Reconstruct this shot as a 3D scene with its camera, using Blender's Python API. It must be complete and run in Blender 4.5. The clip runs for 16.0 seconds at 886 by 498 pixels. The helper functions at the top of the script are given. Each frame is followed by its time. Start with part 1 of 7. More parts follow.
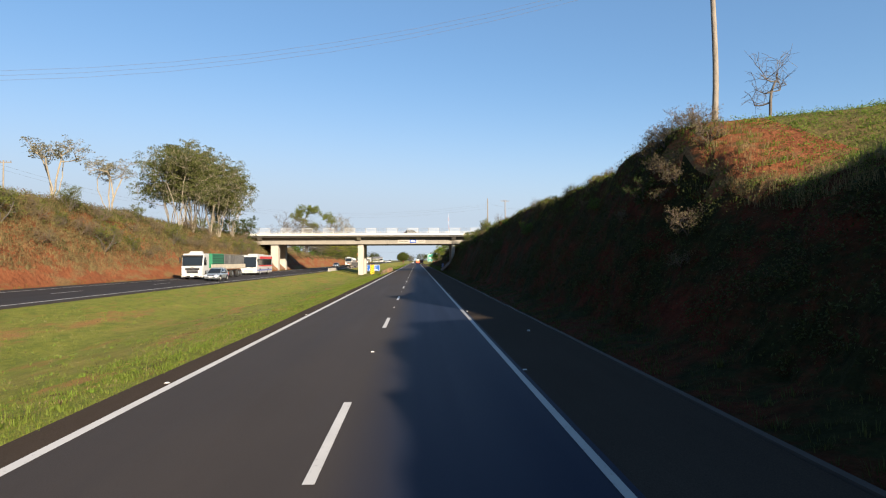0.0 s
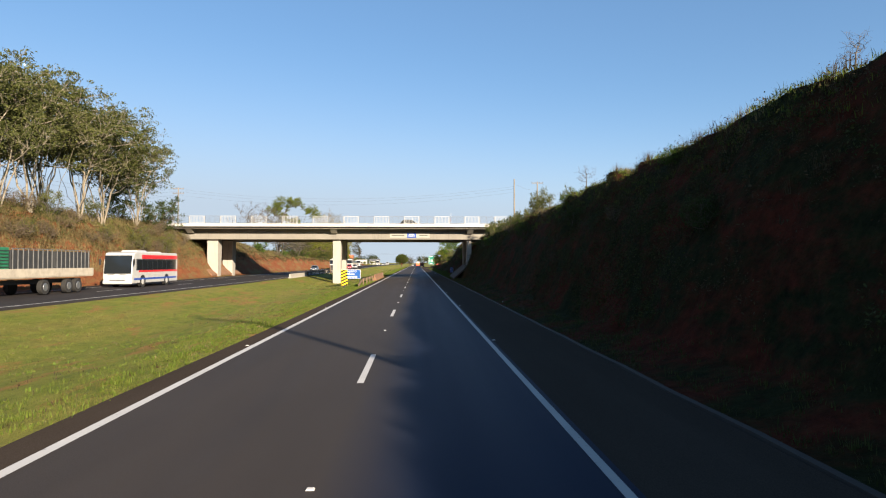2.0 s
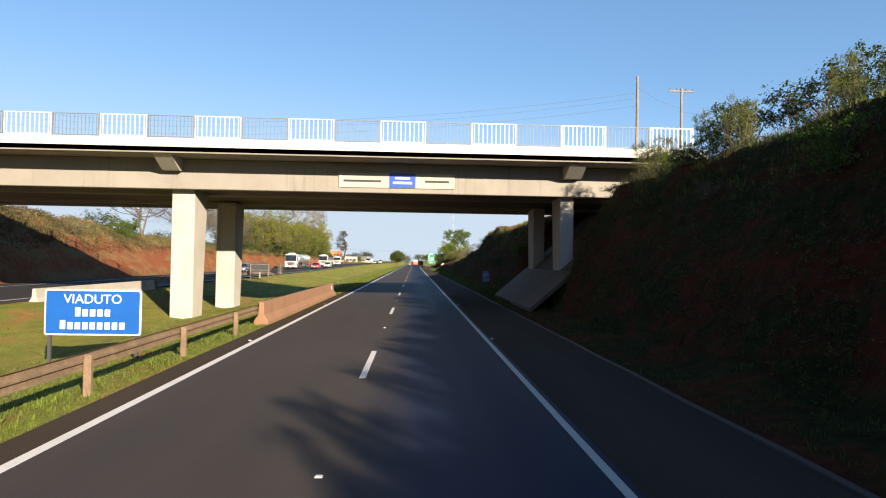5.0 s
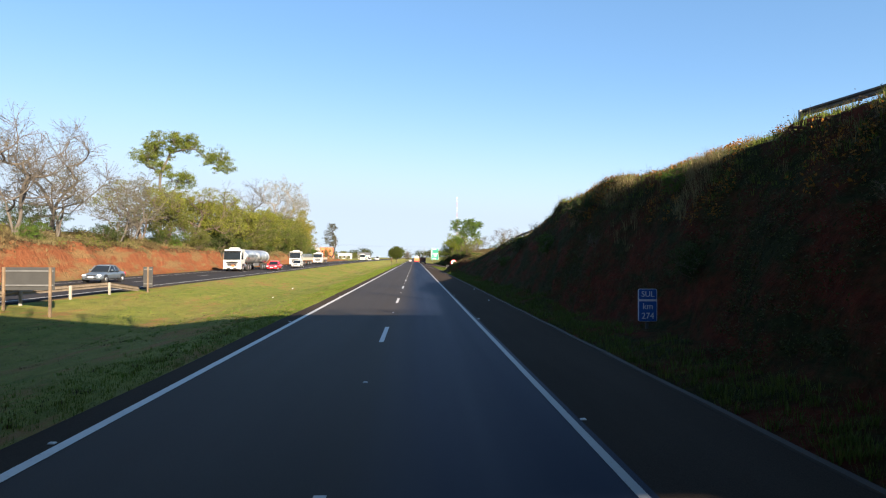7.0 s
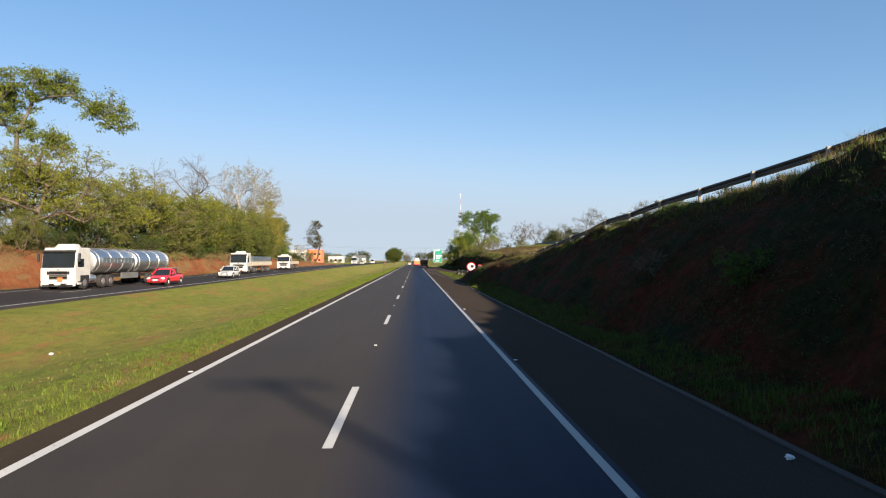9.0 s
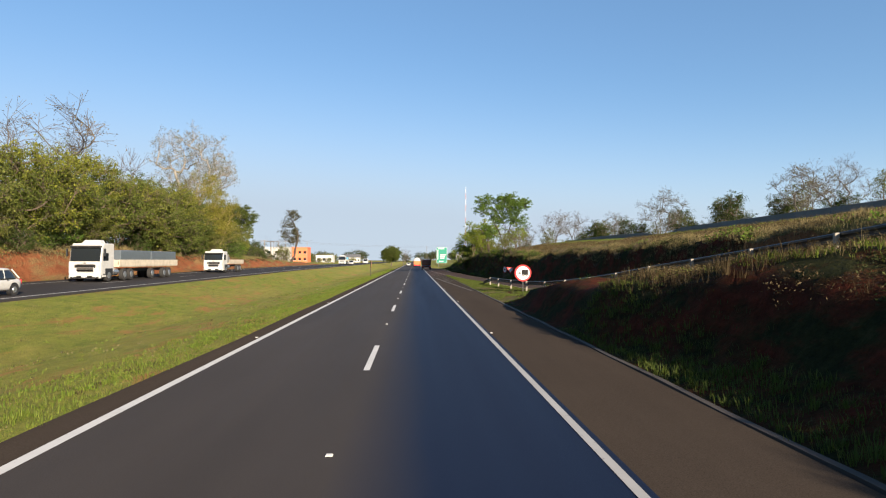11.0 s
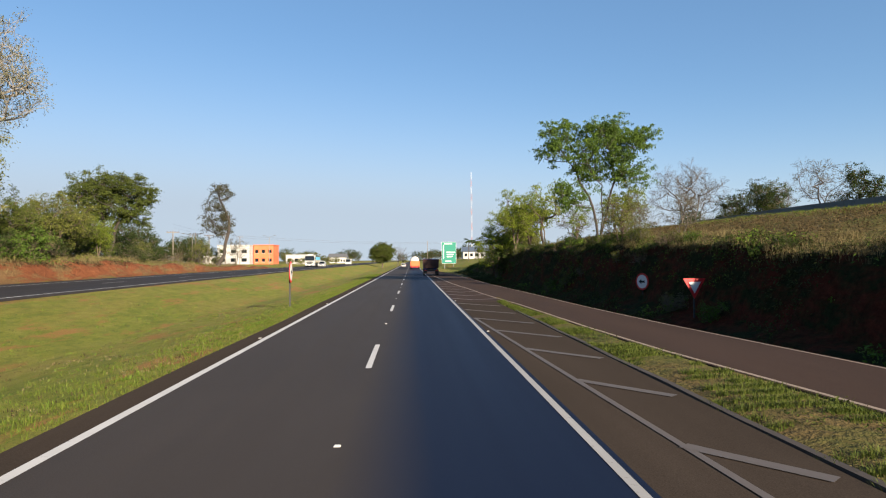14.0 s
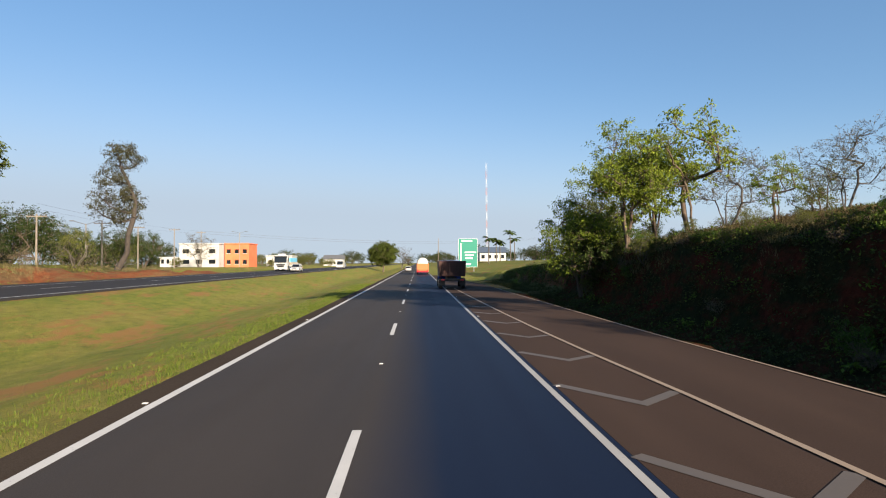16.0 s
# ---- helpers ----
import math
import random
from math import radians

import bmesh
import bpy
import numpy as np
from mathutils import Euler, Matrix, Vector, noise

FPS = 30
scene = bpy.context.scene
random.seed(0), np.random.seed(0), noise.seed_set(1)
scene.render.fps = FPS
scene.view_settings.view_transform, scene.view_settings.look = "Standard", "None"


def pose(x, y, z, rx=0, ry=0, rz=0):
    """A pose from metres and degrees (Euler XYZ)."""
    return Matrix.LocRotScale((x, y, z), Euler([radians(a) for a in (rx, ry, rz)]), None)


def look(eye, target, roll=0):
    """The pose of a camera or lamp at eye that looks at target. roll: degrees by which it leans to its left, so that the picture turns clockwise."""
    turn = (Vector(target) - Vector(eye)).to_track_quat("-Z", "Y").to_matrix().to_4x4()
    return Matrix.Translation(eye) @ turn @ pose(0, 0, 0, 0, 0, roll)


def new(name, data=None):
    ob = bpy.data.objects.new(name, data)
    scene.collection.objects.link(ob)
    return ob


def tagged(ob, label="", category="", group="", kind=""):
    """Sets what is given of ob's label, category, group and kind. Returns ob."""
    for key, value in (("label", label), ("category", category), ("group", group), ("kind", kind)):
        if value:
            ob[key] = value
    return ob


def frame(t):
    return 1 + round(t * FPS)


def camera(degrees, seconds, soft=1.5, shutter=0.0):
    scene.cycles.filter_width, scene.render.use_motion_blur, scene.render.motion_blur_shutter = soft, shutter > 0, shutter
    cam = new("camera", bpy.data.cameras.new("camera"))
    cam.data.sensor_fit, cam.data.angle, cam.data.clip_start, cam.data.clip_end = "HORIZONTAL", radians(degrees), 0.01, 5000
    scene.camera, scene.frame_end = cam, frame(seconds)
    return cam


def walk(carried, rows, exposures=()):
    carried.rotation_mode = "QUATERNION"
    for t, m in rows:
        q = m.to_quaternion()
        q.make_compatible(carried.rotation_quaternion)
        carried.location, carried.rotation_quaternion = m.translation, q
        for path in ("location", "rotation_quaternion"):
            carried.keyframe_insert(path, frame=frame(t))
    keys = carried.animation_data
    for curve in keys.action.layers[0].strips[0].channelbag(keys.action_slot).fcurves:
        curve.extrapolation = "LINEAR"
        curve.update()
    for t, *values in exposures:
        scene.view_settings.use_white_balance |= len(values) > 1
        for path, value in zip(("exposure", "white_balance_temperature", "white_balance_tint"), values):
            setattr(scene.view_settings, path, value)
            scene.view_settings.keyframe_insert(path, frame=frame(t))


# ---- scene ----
cam = camera(71.4, 16.0, 1.15)
PATH = [
    (0, (0.004, 7.016, 2.505), (0.089, 9.014, 2.541), -0.3),
    (0.5, (-0.041, 17.513, 2.464), (0.039, 19.511, 2.493), -0.6),
    (1, (-0.048, 28.019, 2.471), (0.038, 30.017, 2.501), -0.6),
    (1.5, (-0.038, 38.545, 2.482), (0.051, 40.543, 2.525), -0.4),
    (2, (-0.05, 49.093, 2.499), (0.035, 51.091, 2.544), 0.0),
    (2.5, (-0.097, 59.66, 2.499), (-0.013, 61.658, 2.535), -0.1),
    (3, (-0.15, 70.24, 2.508), (-0.066, 72.238, 2.54), -0.4),
    (3.5, (-0.184, 80.831, 2.51), (-0.099, 82.829, 2.538), 0.1),
    (4, (-0.175, 91.438, 2.489), (-0.087, 93.436, 2.527), 0.7),
    (4.2, (-0.166, 95.685, 2.502), (-0.073, 97.682, 2.545), 0.9),
    (6.3, (-0.153, 140.474, 2.526), (-0.063, 142.471, 2.555), 0.8),
    (6.5, (-0.173, 144.719, 2.529), (-0.083, 146.717, 2.556), 0.6),
    (7, (-0.221, 155.326, 2.552), (-0.13, 157.324, 2.58), 0.2),
    (7.5, (-0.163, 165.927, 2.533), (-0.073, 167.925, 2.562), 0.1),
    (8, (-0.136, 176.527, 2.519), (-0.04, 178.525, 2.551), -0.3),
    (8.5, (-0.054, 187.112, 2.489), (0.044, 189.109, 2.519), -0.4),
    (9, (-0.032, 197.684, 2.503), (0.058, 199.681, 2.539), -0.4),
    (9.5, (-0.069, 208.264, 2.487), (0.015, 210.261, 2.527), -0.2),
    (11.8, (-0.224, 257.138, 2.458), (-0.13, 259.135, 2.494), 0.2),
    (12, (-0.256, 261.382, 2.492), (-0.162, 263.38, 2.528), 0.1),
    (12.5, (-0.321, 271.988, 2.482), (-0.226, 273.986, 2.522), 0.5),
    (13, (-0.262, 282.568, 2.537), (-0.163, 284.565, 2.578), 0.1),
    (13.5, (-0.224, 293.094, 2.505), (-0.121, 295.091, 2.542), -0.6),
    (14, (-0.196, 303.558, 2.509), (-0.094, 305.555, 2.544), -0.5),
    (14.5, (-0.155, 313.952, 2.482), (-0.057, 315.949, 2.517), -0.5),
    (15, (-0.166, 324.274, 2.457), (-0.071, 326.271, 2.491), -0.8),
    (15.5, (-0.208, 334.556, 2.473), (-0.126, 336.554, 2.512), -0.6),
    (16, (-0.316, 344.821, 2.468), (-0.234, 346.819, 2.512), -0.3),
]
walk(cam, [(t, look(eye, target, roll)) for t, eye, target, roll in PATH], [(0, 0.82), (4.2, 0.82), (5.6, 1.18), (6.5, 1.33), (7.0, 1.22), (8.0, 0.91), (9.0, 0.83), (12.0, 0.81), (13.0, 0.76), (16.0, 0.74)])

# ---- world, sun ----
SUN_DIR = Vector((1.46, -2.57, 1.0)).normalized()
world = bpy.data.worlds.new("world")
scene.world = world
world.use_nodes = True
wn = world.node_tree
sky = wn.nodes.new("ShaderNodeTexSky")
sky.sky_type = "NISHITA"
sky.sun_disc = False
sky.sun_elevation = math.asin(SUN_DIR.z)
sky.sun_rotation = math.atan2(SUN_DIR.x, SUN_DIR.y)
sky.altitude = 900
sky.air_density = 0.95
sky.dust_density = 0.03
sky.ozone_density = 3.5
wn.nodes["Background"].inputs["Strength"].default_value = 0.18
haze = wn.nodes.new("ShaderNodeGamma")
haze.inputs["Gamma"].default_value = 0.60
tint = wn.nodes.new("ShaderNodeHueSaturation")
tint.inputs["Hue"].default_value = 0.504
tint.inputs["Saturation"].default_value = 1.31
tint.inputs["Value"].default_value = 1.0
wn.links.new(sky.outputs["Color"], haze.inputs["Color"])
wn.links.new(haze.outputs["Color"], tint.inputs["Color"])
# dust over the horizon: the brightest sky fades to a pale blue grey
bright = wn.nodes.new("ShaderNodeRGBToBW")
share = wn.nodes.new("ShaderNodeMapRange")
share.interpolation_type = "SMOOTHSTEP"
for key, value in (("From Min", 1.3), ("From Max", 3.0), ("To Min", 0.0), ("To Max", 0.95)):
    share.inputs[key].default_value = value
pale = wn.nodes.new("ShaderNodeMix")
pale.data_type = "RGBA"
pale.inputs["B"].default_value = (1.74, 2.06, 2.46, 1)
wn.links.new(tint.outputs["Color"], bright.inputs["Color"])
wn.links.new(bright.outputs["Val"], share.inputs["Value"])
wn.links.new(share.outputs["Result"], pale.inputs["Factor"])
wn.links.new(tint.outputs["Color"], pale.inputs["A"])
wn.links.new(pale.outputs["Result"], wn.nodes["Background"].inputs["Color"])
sun = new("sun", bpy.data.lights.new("sun", "SUN"))
sun.data.energy = 8.2
sun.data.angle = radians(0.6)
sun.data.color = (1.0, 0.845, 0.65)
sun.matrix_world = look((0, 0, 60), Vector((0, 0, 60)) - SUN_DIR)

# ---- materials ----


def mat(name, build):
    m = bpy.data.materials.new(name)
    m.use_nodes = True
    nt = m.node_tree
    b = nt.nodes["Principled BSDF"]
    build(nt, b)
    return m


def node(nt, kind, **values):
    n = nt.nodes.new(kind)
    for key, value in values.items():
        n.inputs[key.replace("_", " ")].default_value = value
    return n


def coords(nt, scale=(1, 1, 1)):
    g = nt.nodes.new("ShaderNodeNewGeometry")
    mp = nt.nodes.new("ShaderNodeMapping")
    mp.inputs["Scale"].default_value = scale
    nt.links.new(g.outputs["Position"], mp.inputs["Vector"])
    return mp.outputs["Vector"]


def noise_tex(nt, vec, scale, detail=4.0, rough=0.6):
    n = node(nt, "ShaderNodeTexNoise", Scale=scale, Detail=detail, Roughness=rough)
    nt.links.new(vec, n.inputs["Vector"])
    return n.outputs["Fac"]


def ramp(nt, fac, stops):
    r = nt.nodes.new("ShaderNodeValToRGB")
    el = r.color_ramp.elements
    while len(el) < len(stops):
        el.new(0.5)
    for e, (p, c) in zip(el, stops):
        e.position = p
        e.color = (*c, 1) if len(c) == 3 else c
    nt.links.new(fac, r.inputs["Fac"])
    return r.outputs["Color"]


def mixc(nt, fac, a, b, blend="MIX"):
    m = nt.nodes.new("ShaderNodeMix")
    m.data_type = "RGBA"
    m.blend_type = blend
    for sock, v in ((m.inputs["Factor"], fac), (m.inputs["A"], a), (m.inputs["B"], b)):
        if isinstance(v, (int, float)):
            sock.default_value = v
        elif isinstance(v, tuple):
            sock.default_value = (*v, 1)
        else:
            nt.links.new(v, sock)
    return m.outputs["Result"]


def bump(nt, b, height, strength=0.5, dist=0.02):
    bp = nt.nodes.new("ShaderNodeBump")
    bp.inputs["Strength"].default_value = strength
    bp.inputs["Distance"].default_value = dist
    nt.links.new(height, bp.inputs["Height"])
    nt.links.new(bp.outputs["Normal"], b.inputs["Normal"])


def simple(name, color, rough=0.5, metal=0.0, vary=0.12, scale=3.0, coat=0.0):
    """Plain paint, metal or plastic with slight soiling at two scales."""
    def build(nt, b):
        v = coords(nt)
        n1 = noise_tex(nt, v, scale, 5, 0.65)
        n2 = noise_tex(nt, v, scale * 9, 3)
        dark = tuple(c * (1 - 2.2 * vary) for c in color)
        light = tuple(min(1, c * (1 + 0.6 * vary)) for c in color)
        c1 = ramp(nt, n1, [(0.3, dark), (0.6, color), (0.8, light)])
        c2 = mixc(nt, 0.35 * min(1, vary * 4), c1, ramp(nt, n2, [(0.35, dark), (0.65, light)]))
        nt.links.new(c2, b.inputs["Base Color"])
        b.inputs["Roughness"].default_value = rough
        b.inputs["Metallic"].default_value = metal
        b.inputs["Coat Weight"].default_value = coat
    return mat(name, build)


def asphalt_build(tone, wheel, sky_tinted_lane=False, spec=0.15):
    def build(nt, b):
        v = coords(nt)
        big = noise_tex(nt, v, 0.12, 3)
        lane = noise_tex(nt, coords(nt, (0.9, 0.02, 1)), 1.0, 2)
        grain = noise_tex(nt, v, 55.0, 2, 0.8)
        patch = noise_tex(nt, coords(nt, (0.7, 0.12, 1)), 1.0, 5, 0.7)
        a = ramp(nt, big, [(0.3, tuple(c * 0.8 for c in tone)), (0.7, tuple(c * 1.15 for c in tone))])
        a = mixc(nt, 0.35, a, ramp(nt, lane, [(0.35, tuple(c * 0.6 for c in tone)), (0.65, tuple(c * 1.35 for c in tone))]))
        a = mixc(nt, 0.3, a, ramp(nt, patch, [(0.4, tuple(c * 0.7 for c in tone)), (0.62, tuple(c * 1.3 for c in tone))]))
        a = mixc(nt, 0.42, a, ramp(nt, grain, [(0.3, tuple(c * 0.3 for c in tone)), (0.7, tuple(c * 1.8 for c in tone))]))
        if sky_tinted_lane:
            # the lane beside the shoulder carries newer, closer-grained and smoother asphalt, with reflected sky blue
            # painted into its colour
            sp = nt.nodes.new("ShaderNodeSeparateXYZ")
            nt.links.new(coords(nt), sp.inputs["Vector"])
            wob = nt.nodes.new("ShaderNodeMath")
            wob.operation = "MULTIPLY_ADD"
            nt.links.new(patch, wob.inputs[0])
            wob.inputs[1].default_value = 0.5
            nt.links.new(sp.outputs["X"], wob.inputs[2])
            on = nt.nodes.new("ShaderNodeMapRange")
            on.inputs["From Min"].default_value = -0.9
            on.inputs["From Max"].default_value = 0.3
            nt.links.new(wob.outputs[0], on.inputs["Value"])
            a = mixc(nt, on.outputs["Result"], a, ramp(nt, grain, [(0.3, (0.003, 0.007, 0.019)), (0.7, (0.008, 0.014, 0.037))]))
        nt.links.new(a, b.inputs["Base Color"])
        r = nt.nodes.new("ShaderNodeMapRange")
        r.inputs["To Min"].default_value = wheel
        r.inputs["To Max"].default_value = wheel + 0.22
        nt.links.new(lane, r.inputs["Value"])
        rough = r.outputs["Result"]
        if sky_tinted_lane:
            sub = nt.nodes.new("ShaderNodeMath")
            sub.operation = "MULTIPLY_ADD"
            nt.links.new(on.outputs["Result"], sub.inputs[0])
            sub.inputs[1].default_value = -0.10
            nt.links.new(rough, sub.inputs[2])
            rough = sub.outputs[0]
        nt.links.new(rough, b.inputs["Roughness"])
        b.inputs["Specular IOR Level"].default_value = spec
        bump(nt, b, grain, 0.35, 0.006)
    return build


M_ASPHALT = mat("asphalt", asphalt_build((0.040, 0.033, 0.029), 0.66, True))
M_ASPHALT_FAR = mat("far_asphalt", asphalt_build((0.032, 0.029, 0.029), 0.66, False, 0.09))
M_RAMP = mat("ramp_asphalt", asphalt_build((0.047, 0.030, 0.023), 0.8, False, 0.08))
M_SHOULDER = mat("shoulder_asphalt", asphalt_build((0.046, 0.035, 0.027), 0.95, False, 0.03))


def paint_build(tone):
    def build(nt, b):
        v = coords(nt)
        worn = noise_tex(nt, v, 9.0, 6, 0.75)
        soil = noise_tex(nt, v, 0.8, 3)
        c = mixc(nt, 0.35, tone, ramp(nt, soil, [(0.35, tuple(t * 0.7 for t in tone)), (0.65, tone)]))
        c = mixc(nt, ramp(nt, worn, [(0.30, (1, 1, 1)), (0.40, (0, 0, 0))]), c, (0.12, 0.10, 0.09))
        nt.links.new(c, b.inputs["Base Color"])
        b.inputs["Roughness"].default_value = 0.6
    return build


M_LINE = mat("line_paint", paint_build((0.52, 0.50, 0.47)))
M_LINE_SOILED = mat("soiled_line_paint", paint_build((0.34, 0.325, 0.30)))
M_LINE_TAN = mat("tan_line_paint", paint_build((0.29, 0.215, 0.15)))
M_LINE_OLD = mat("worn_line_paint", paint_build((0.100, 0.081, 0.066)))


def median_build(nt, b):
    v = coords(nt)
    streak = noise_tex(nt, coords(nt, (0.30, 0.06, 1)), 1.0, 5, 0.65)
    mid = noise_tex(nt, v, 0.9, 5, 0.7)
    fine = noise_tex(nt, v, 14.0, 4, 0.8)
    g = ramp(nt, mid, [(0.25, (0.060, 0.100, 0.010)), (0.5, (0.130, 0.165, 0.018)), (0.75, (0.21, 0.215, 0.032))])
    dry = ramp(nt, mid, [(0.3, (0.222, 0.163, 0.0407)), (0.7, (0.281, 0.207, 0.0629))])
    c = mixc(nt, ramp(nt, streak, [(0.47, (0, 0, 0)), (0.62, (0.9, 0.9, 0.9))]), g, dry)
    clod = noise_tex(nt, coords(nt, (1.0, 0.45, 1)), 1.7, 7, 0.8)
    c = mixc(nt, 0.45, c, ramp(nt, clod, [(0.40, (0.0444, 0.0666, 0.00888)), (0.5, (0.163, 0.17, 0.0259)), (0.65, (0.311, 0.266, 0.0666))]))
    c = mixc(nt, 0.3, c, ramp(nt, fine, [(0.32, (0.037, 0.0555, 0.0074)), (0.68, (0.311, 0.296, 0.0592))]))
    bare = noise_tex(nt, coords(nt, (0.55, 0.16, 1)), 1.0, 6, 0.75)
    c = mixc(nt, ramp(nt, bare, [(0.53, (0, 0, 0)), (0.62, (0.85, 0.85, 0.85))]), c, (0.27, 0.135, 0.048))
    nt.links.new(c, b.inputs["Base Color"])
    b.inputs["Roughness"].default_value = 0.9
    b.inputs["Specular IOR Level"].default_value = 0.15
    bump(nt, b, fine, 1.0, 0.10)


M_MEDIAN = mat("median_grass", median_build)


def bank_build(nt, b):
    v = coords(nt)
    geo = nt.nodes.new("ShaderNodeNewGeometry")
    sep = nt.nodes.new("ShaderNodeSeparateXYZ")
    nt.links.new(geo.outputs["Normal"], sep.inputs["Vector"])
    mid = noise_tex(nt, v, 0.45, 6, 0.7)
    small = noise_tex(nt, v, 2.6, 5, 0.75)
    fine = noise_tex(nt, v, 12.0, 4, 0.8)
    drip = noise_tex(nt, coords(nt, (1.5, 1.5, 0.25)), 1.2, 5, 0.7)
    soil = ramp(nt, drip, [(0.25, (0.072, 0.0202, 0.00864)), (0.5, (0.144, 0.0418, 0.0151)), (0.75, (0.202, 0.072, 0.0288))])
    dry = ramp(nt, small, [(0.3, (0.0504, 0.036, 0.013)), (0.55, (0.115, 0.0828, 0.0324)), (0.8, (0.18, 0.13, 0.0576))])
    green = ramp(nt, small, [(0.3, (0.036, 0.054, 0.0108)), (0.7, (0.0936, 0.108, 0.0216))])
    grassy = mixc(nt, ramp(nt, mid, [(0.42, (0, 0, 0)), (0.58, (1, 1, 1))]), dry, green)
    m1 = nt.nodes.new("ShaderNodeMath")
    m1.operation = "MULTIPLY_ADD"
    nt.links.new(mid, m1.inputs[0])
    m1.inputs[1].default_value = 0.5
    nt.links.new(sep.outputs["Z"], m1.inputs[2])
    steep = ramp(nt, m1.outputs[0], [(0.90, (1, 1, 1)), (1.06, (0, 0, 0))])
    c = mixc(nt, steep, grassy, soil)
    c = mixc(nt, 0.3, c, ramp(nt, fine, [(0.3, (0.0288, 0.0216, 0.00864)), (0.7, (0.245, 0.173, 0.072))]))
    nt.links.new(c, b.inputs["Base Color"])
    b.inputs["Roughness"].default_value = 0.95
    b.inputs["Specular IOR Level"].default_value = 0.1
    bump(nt, b, small, 0.9, 0.25)


M_BANK = mat("cut_bank", bank_build)


def red_cut_build(nt, b):
    v = coords(nt)
    mid = noise_tex(nt, coords(nt, (0.5, 0.22, 0.8)), 1.0, 6, 0.7)
    drip = noise_tex(nt, coords(nt, (1.5, 1.5, 0.25)), 1.4, 6, 0.75)
    fine = noise_tex(nt, v, 9.0, 5, 0.8)
    soil = ramp(nt, drip, [(0.25, (0.085, 0.027, 0.012)), (0.5, (0.185, 0.062, 0.026)), (0.75, (0.27, 0.105, 0.046))])
    dry = ramp(nt, fine, [(0.3, (0.0888, 0.0592, 0.0222)), (0.7, (0.244, 0.178, 0.0814))])
    c = mixc(nt, ramp(nt, mid, [(0.48, (0, 0, 0)), (0.57, (0.9, 0.9, 0.9))]), soil, dry)
    c = mixc(nt, 0.25, c, ramp(nt, fine, [(0.3, (0.0444, 0.0133, 0.00592)), (0.7, (0.311, 0.126, 0.0592))]))
    nt.links.new(c, b.inputs["Base Color"])
    b.inputs["Roughness"].default_value = 0.95
    b.inputs["Specular IOR Level"].default_value = 0.1
    bump(nt, b, drip, 1.0, 0.3)


M_RED_CUT = mat("red_cut_face", red_cut_build)


# bank shade is painted in: soil and weeds far darker than M_BANK's
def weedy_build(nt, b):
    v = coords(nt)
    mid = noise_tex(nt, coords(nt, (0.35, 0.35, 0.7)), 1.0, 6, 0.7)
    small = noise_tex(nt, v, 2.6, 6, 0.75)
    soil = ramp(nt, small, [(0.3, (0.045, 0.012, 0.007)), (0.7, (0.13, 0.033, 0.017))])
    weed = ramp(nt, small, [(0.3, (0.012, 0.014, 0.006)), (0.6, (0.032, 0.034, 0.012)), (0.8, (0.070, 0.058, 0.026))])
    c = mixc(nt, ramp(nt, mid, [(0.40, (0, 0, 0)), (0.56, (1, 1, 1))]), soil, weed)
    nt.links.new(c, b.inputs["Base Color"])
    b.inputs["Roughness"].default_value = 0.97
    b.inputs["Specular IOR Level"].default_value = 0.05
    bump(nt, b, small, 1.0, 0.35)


M_WEEDY_SHADE = mat("shade_dark_weedy_soil", weedy_build)


def field_build(nt, b):
    v = coords(nt)
    big = noise_tex(nt, v, 0.05, 4, 0.6)
    mid = noise_tex(nt, v, 0.8, 5, 0.7)
    g = ramp(nt, mid, [(0.3, (0.0518, 0.074, 0.0148)), (0.7, (0.118, 0.126, 0.0259))])
    d = ramp(nt, mid, [(0.3, (0.141, 0.104, 0.037)), (0.7, (0.222, 0.17, 0.0666))])
    nt.links.new(mixc(nt, ramp(nt, big, [(0.45, (0, 0, 0)), (0.6, (1, 1, 1))]), g, d), b.inputs["Base Color"])
    b.inputs["Roughness"].default_value = 0.95
    b.inputs["Specular IOR Level"].default_value = 0.1
    bump(nt, b, mid, 0.8, 0.2)


M_FIELD = mat("field_grass", field_build)


def concrete_build(tone):
    def build(nt, b):
        v = coords(nt)
        big = noise_tex(nt, v, 0.5, 5, 0.65)
        streak = noise_tex(nt, coords(nt, (2.5, 2.5, 0.15)), 1.0, 4, 0.7)
        fine = noise_tex(nt, v, 16.0, 4, 0.7)
        c = ramp(nt, big, [(0.3, tuple(t * 0.78 for t in tone)), (0.65, tone)])
        c = mixc(nt, ramp(nt, streak, [(0.56, (0, 0, 0)), (0.72, (0.6, 0.6, 0.6))]), c, tuple(t * 0.45 for t in tone))
        c = mixc(nt, 0.2, c, ramp(nt, fine, [(0.3, tuple(t * 0.6 for t in tone)), (0.7, tuple(min(1, t * 1.25) for t in tone))]))
        nt.links.new(c, b.inputs["Base Color"])
        b.inputs["Roughness"].default_value = 0.85
        bump(nt, b, fine, 0.4, 0.01)
    return build


M_CONC = mat("concrete", concrete_build((0.215, 0.197, 0.17)))
M_CONC_PALE = mat("pale_concrete", concrete_build((0.35, 0.325, 0.285)))
# shade under the deck is painted in, well below the girders' tone
M_SOFFIT = mat("shade_dark_soffit", concrete_build((0.11, 0.088, 0.07)))
# slope slabs: brown soiling plus painted shade from the bridge
M_SLAB = mat("shade_dark_slab", concrete_build((0.085, 0.055, 0.038)))
M_WALLGREY = mat("grey_wall_concrete", concrete_build((0.15, 0.148, 0.14)))
M_PARAPET = mat("whitewashed_concrete", concrete_build((0.47, 0.455, 0.425)))
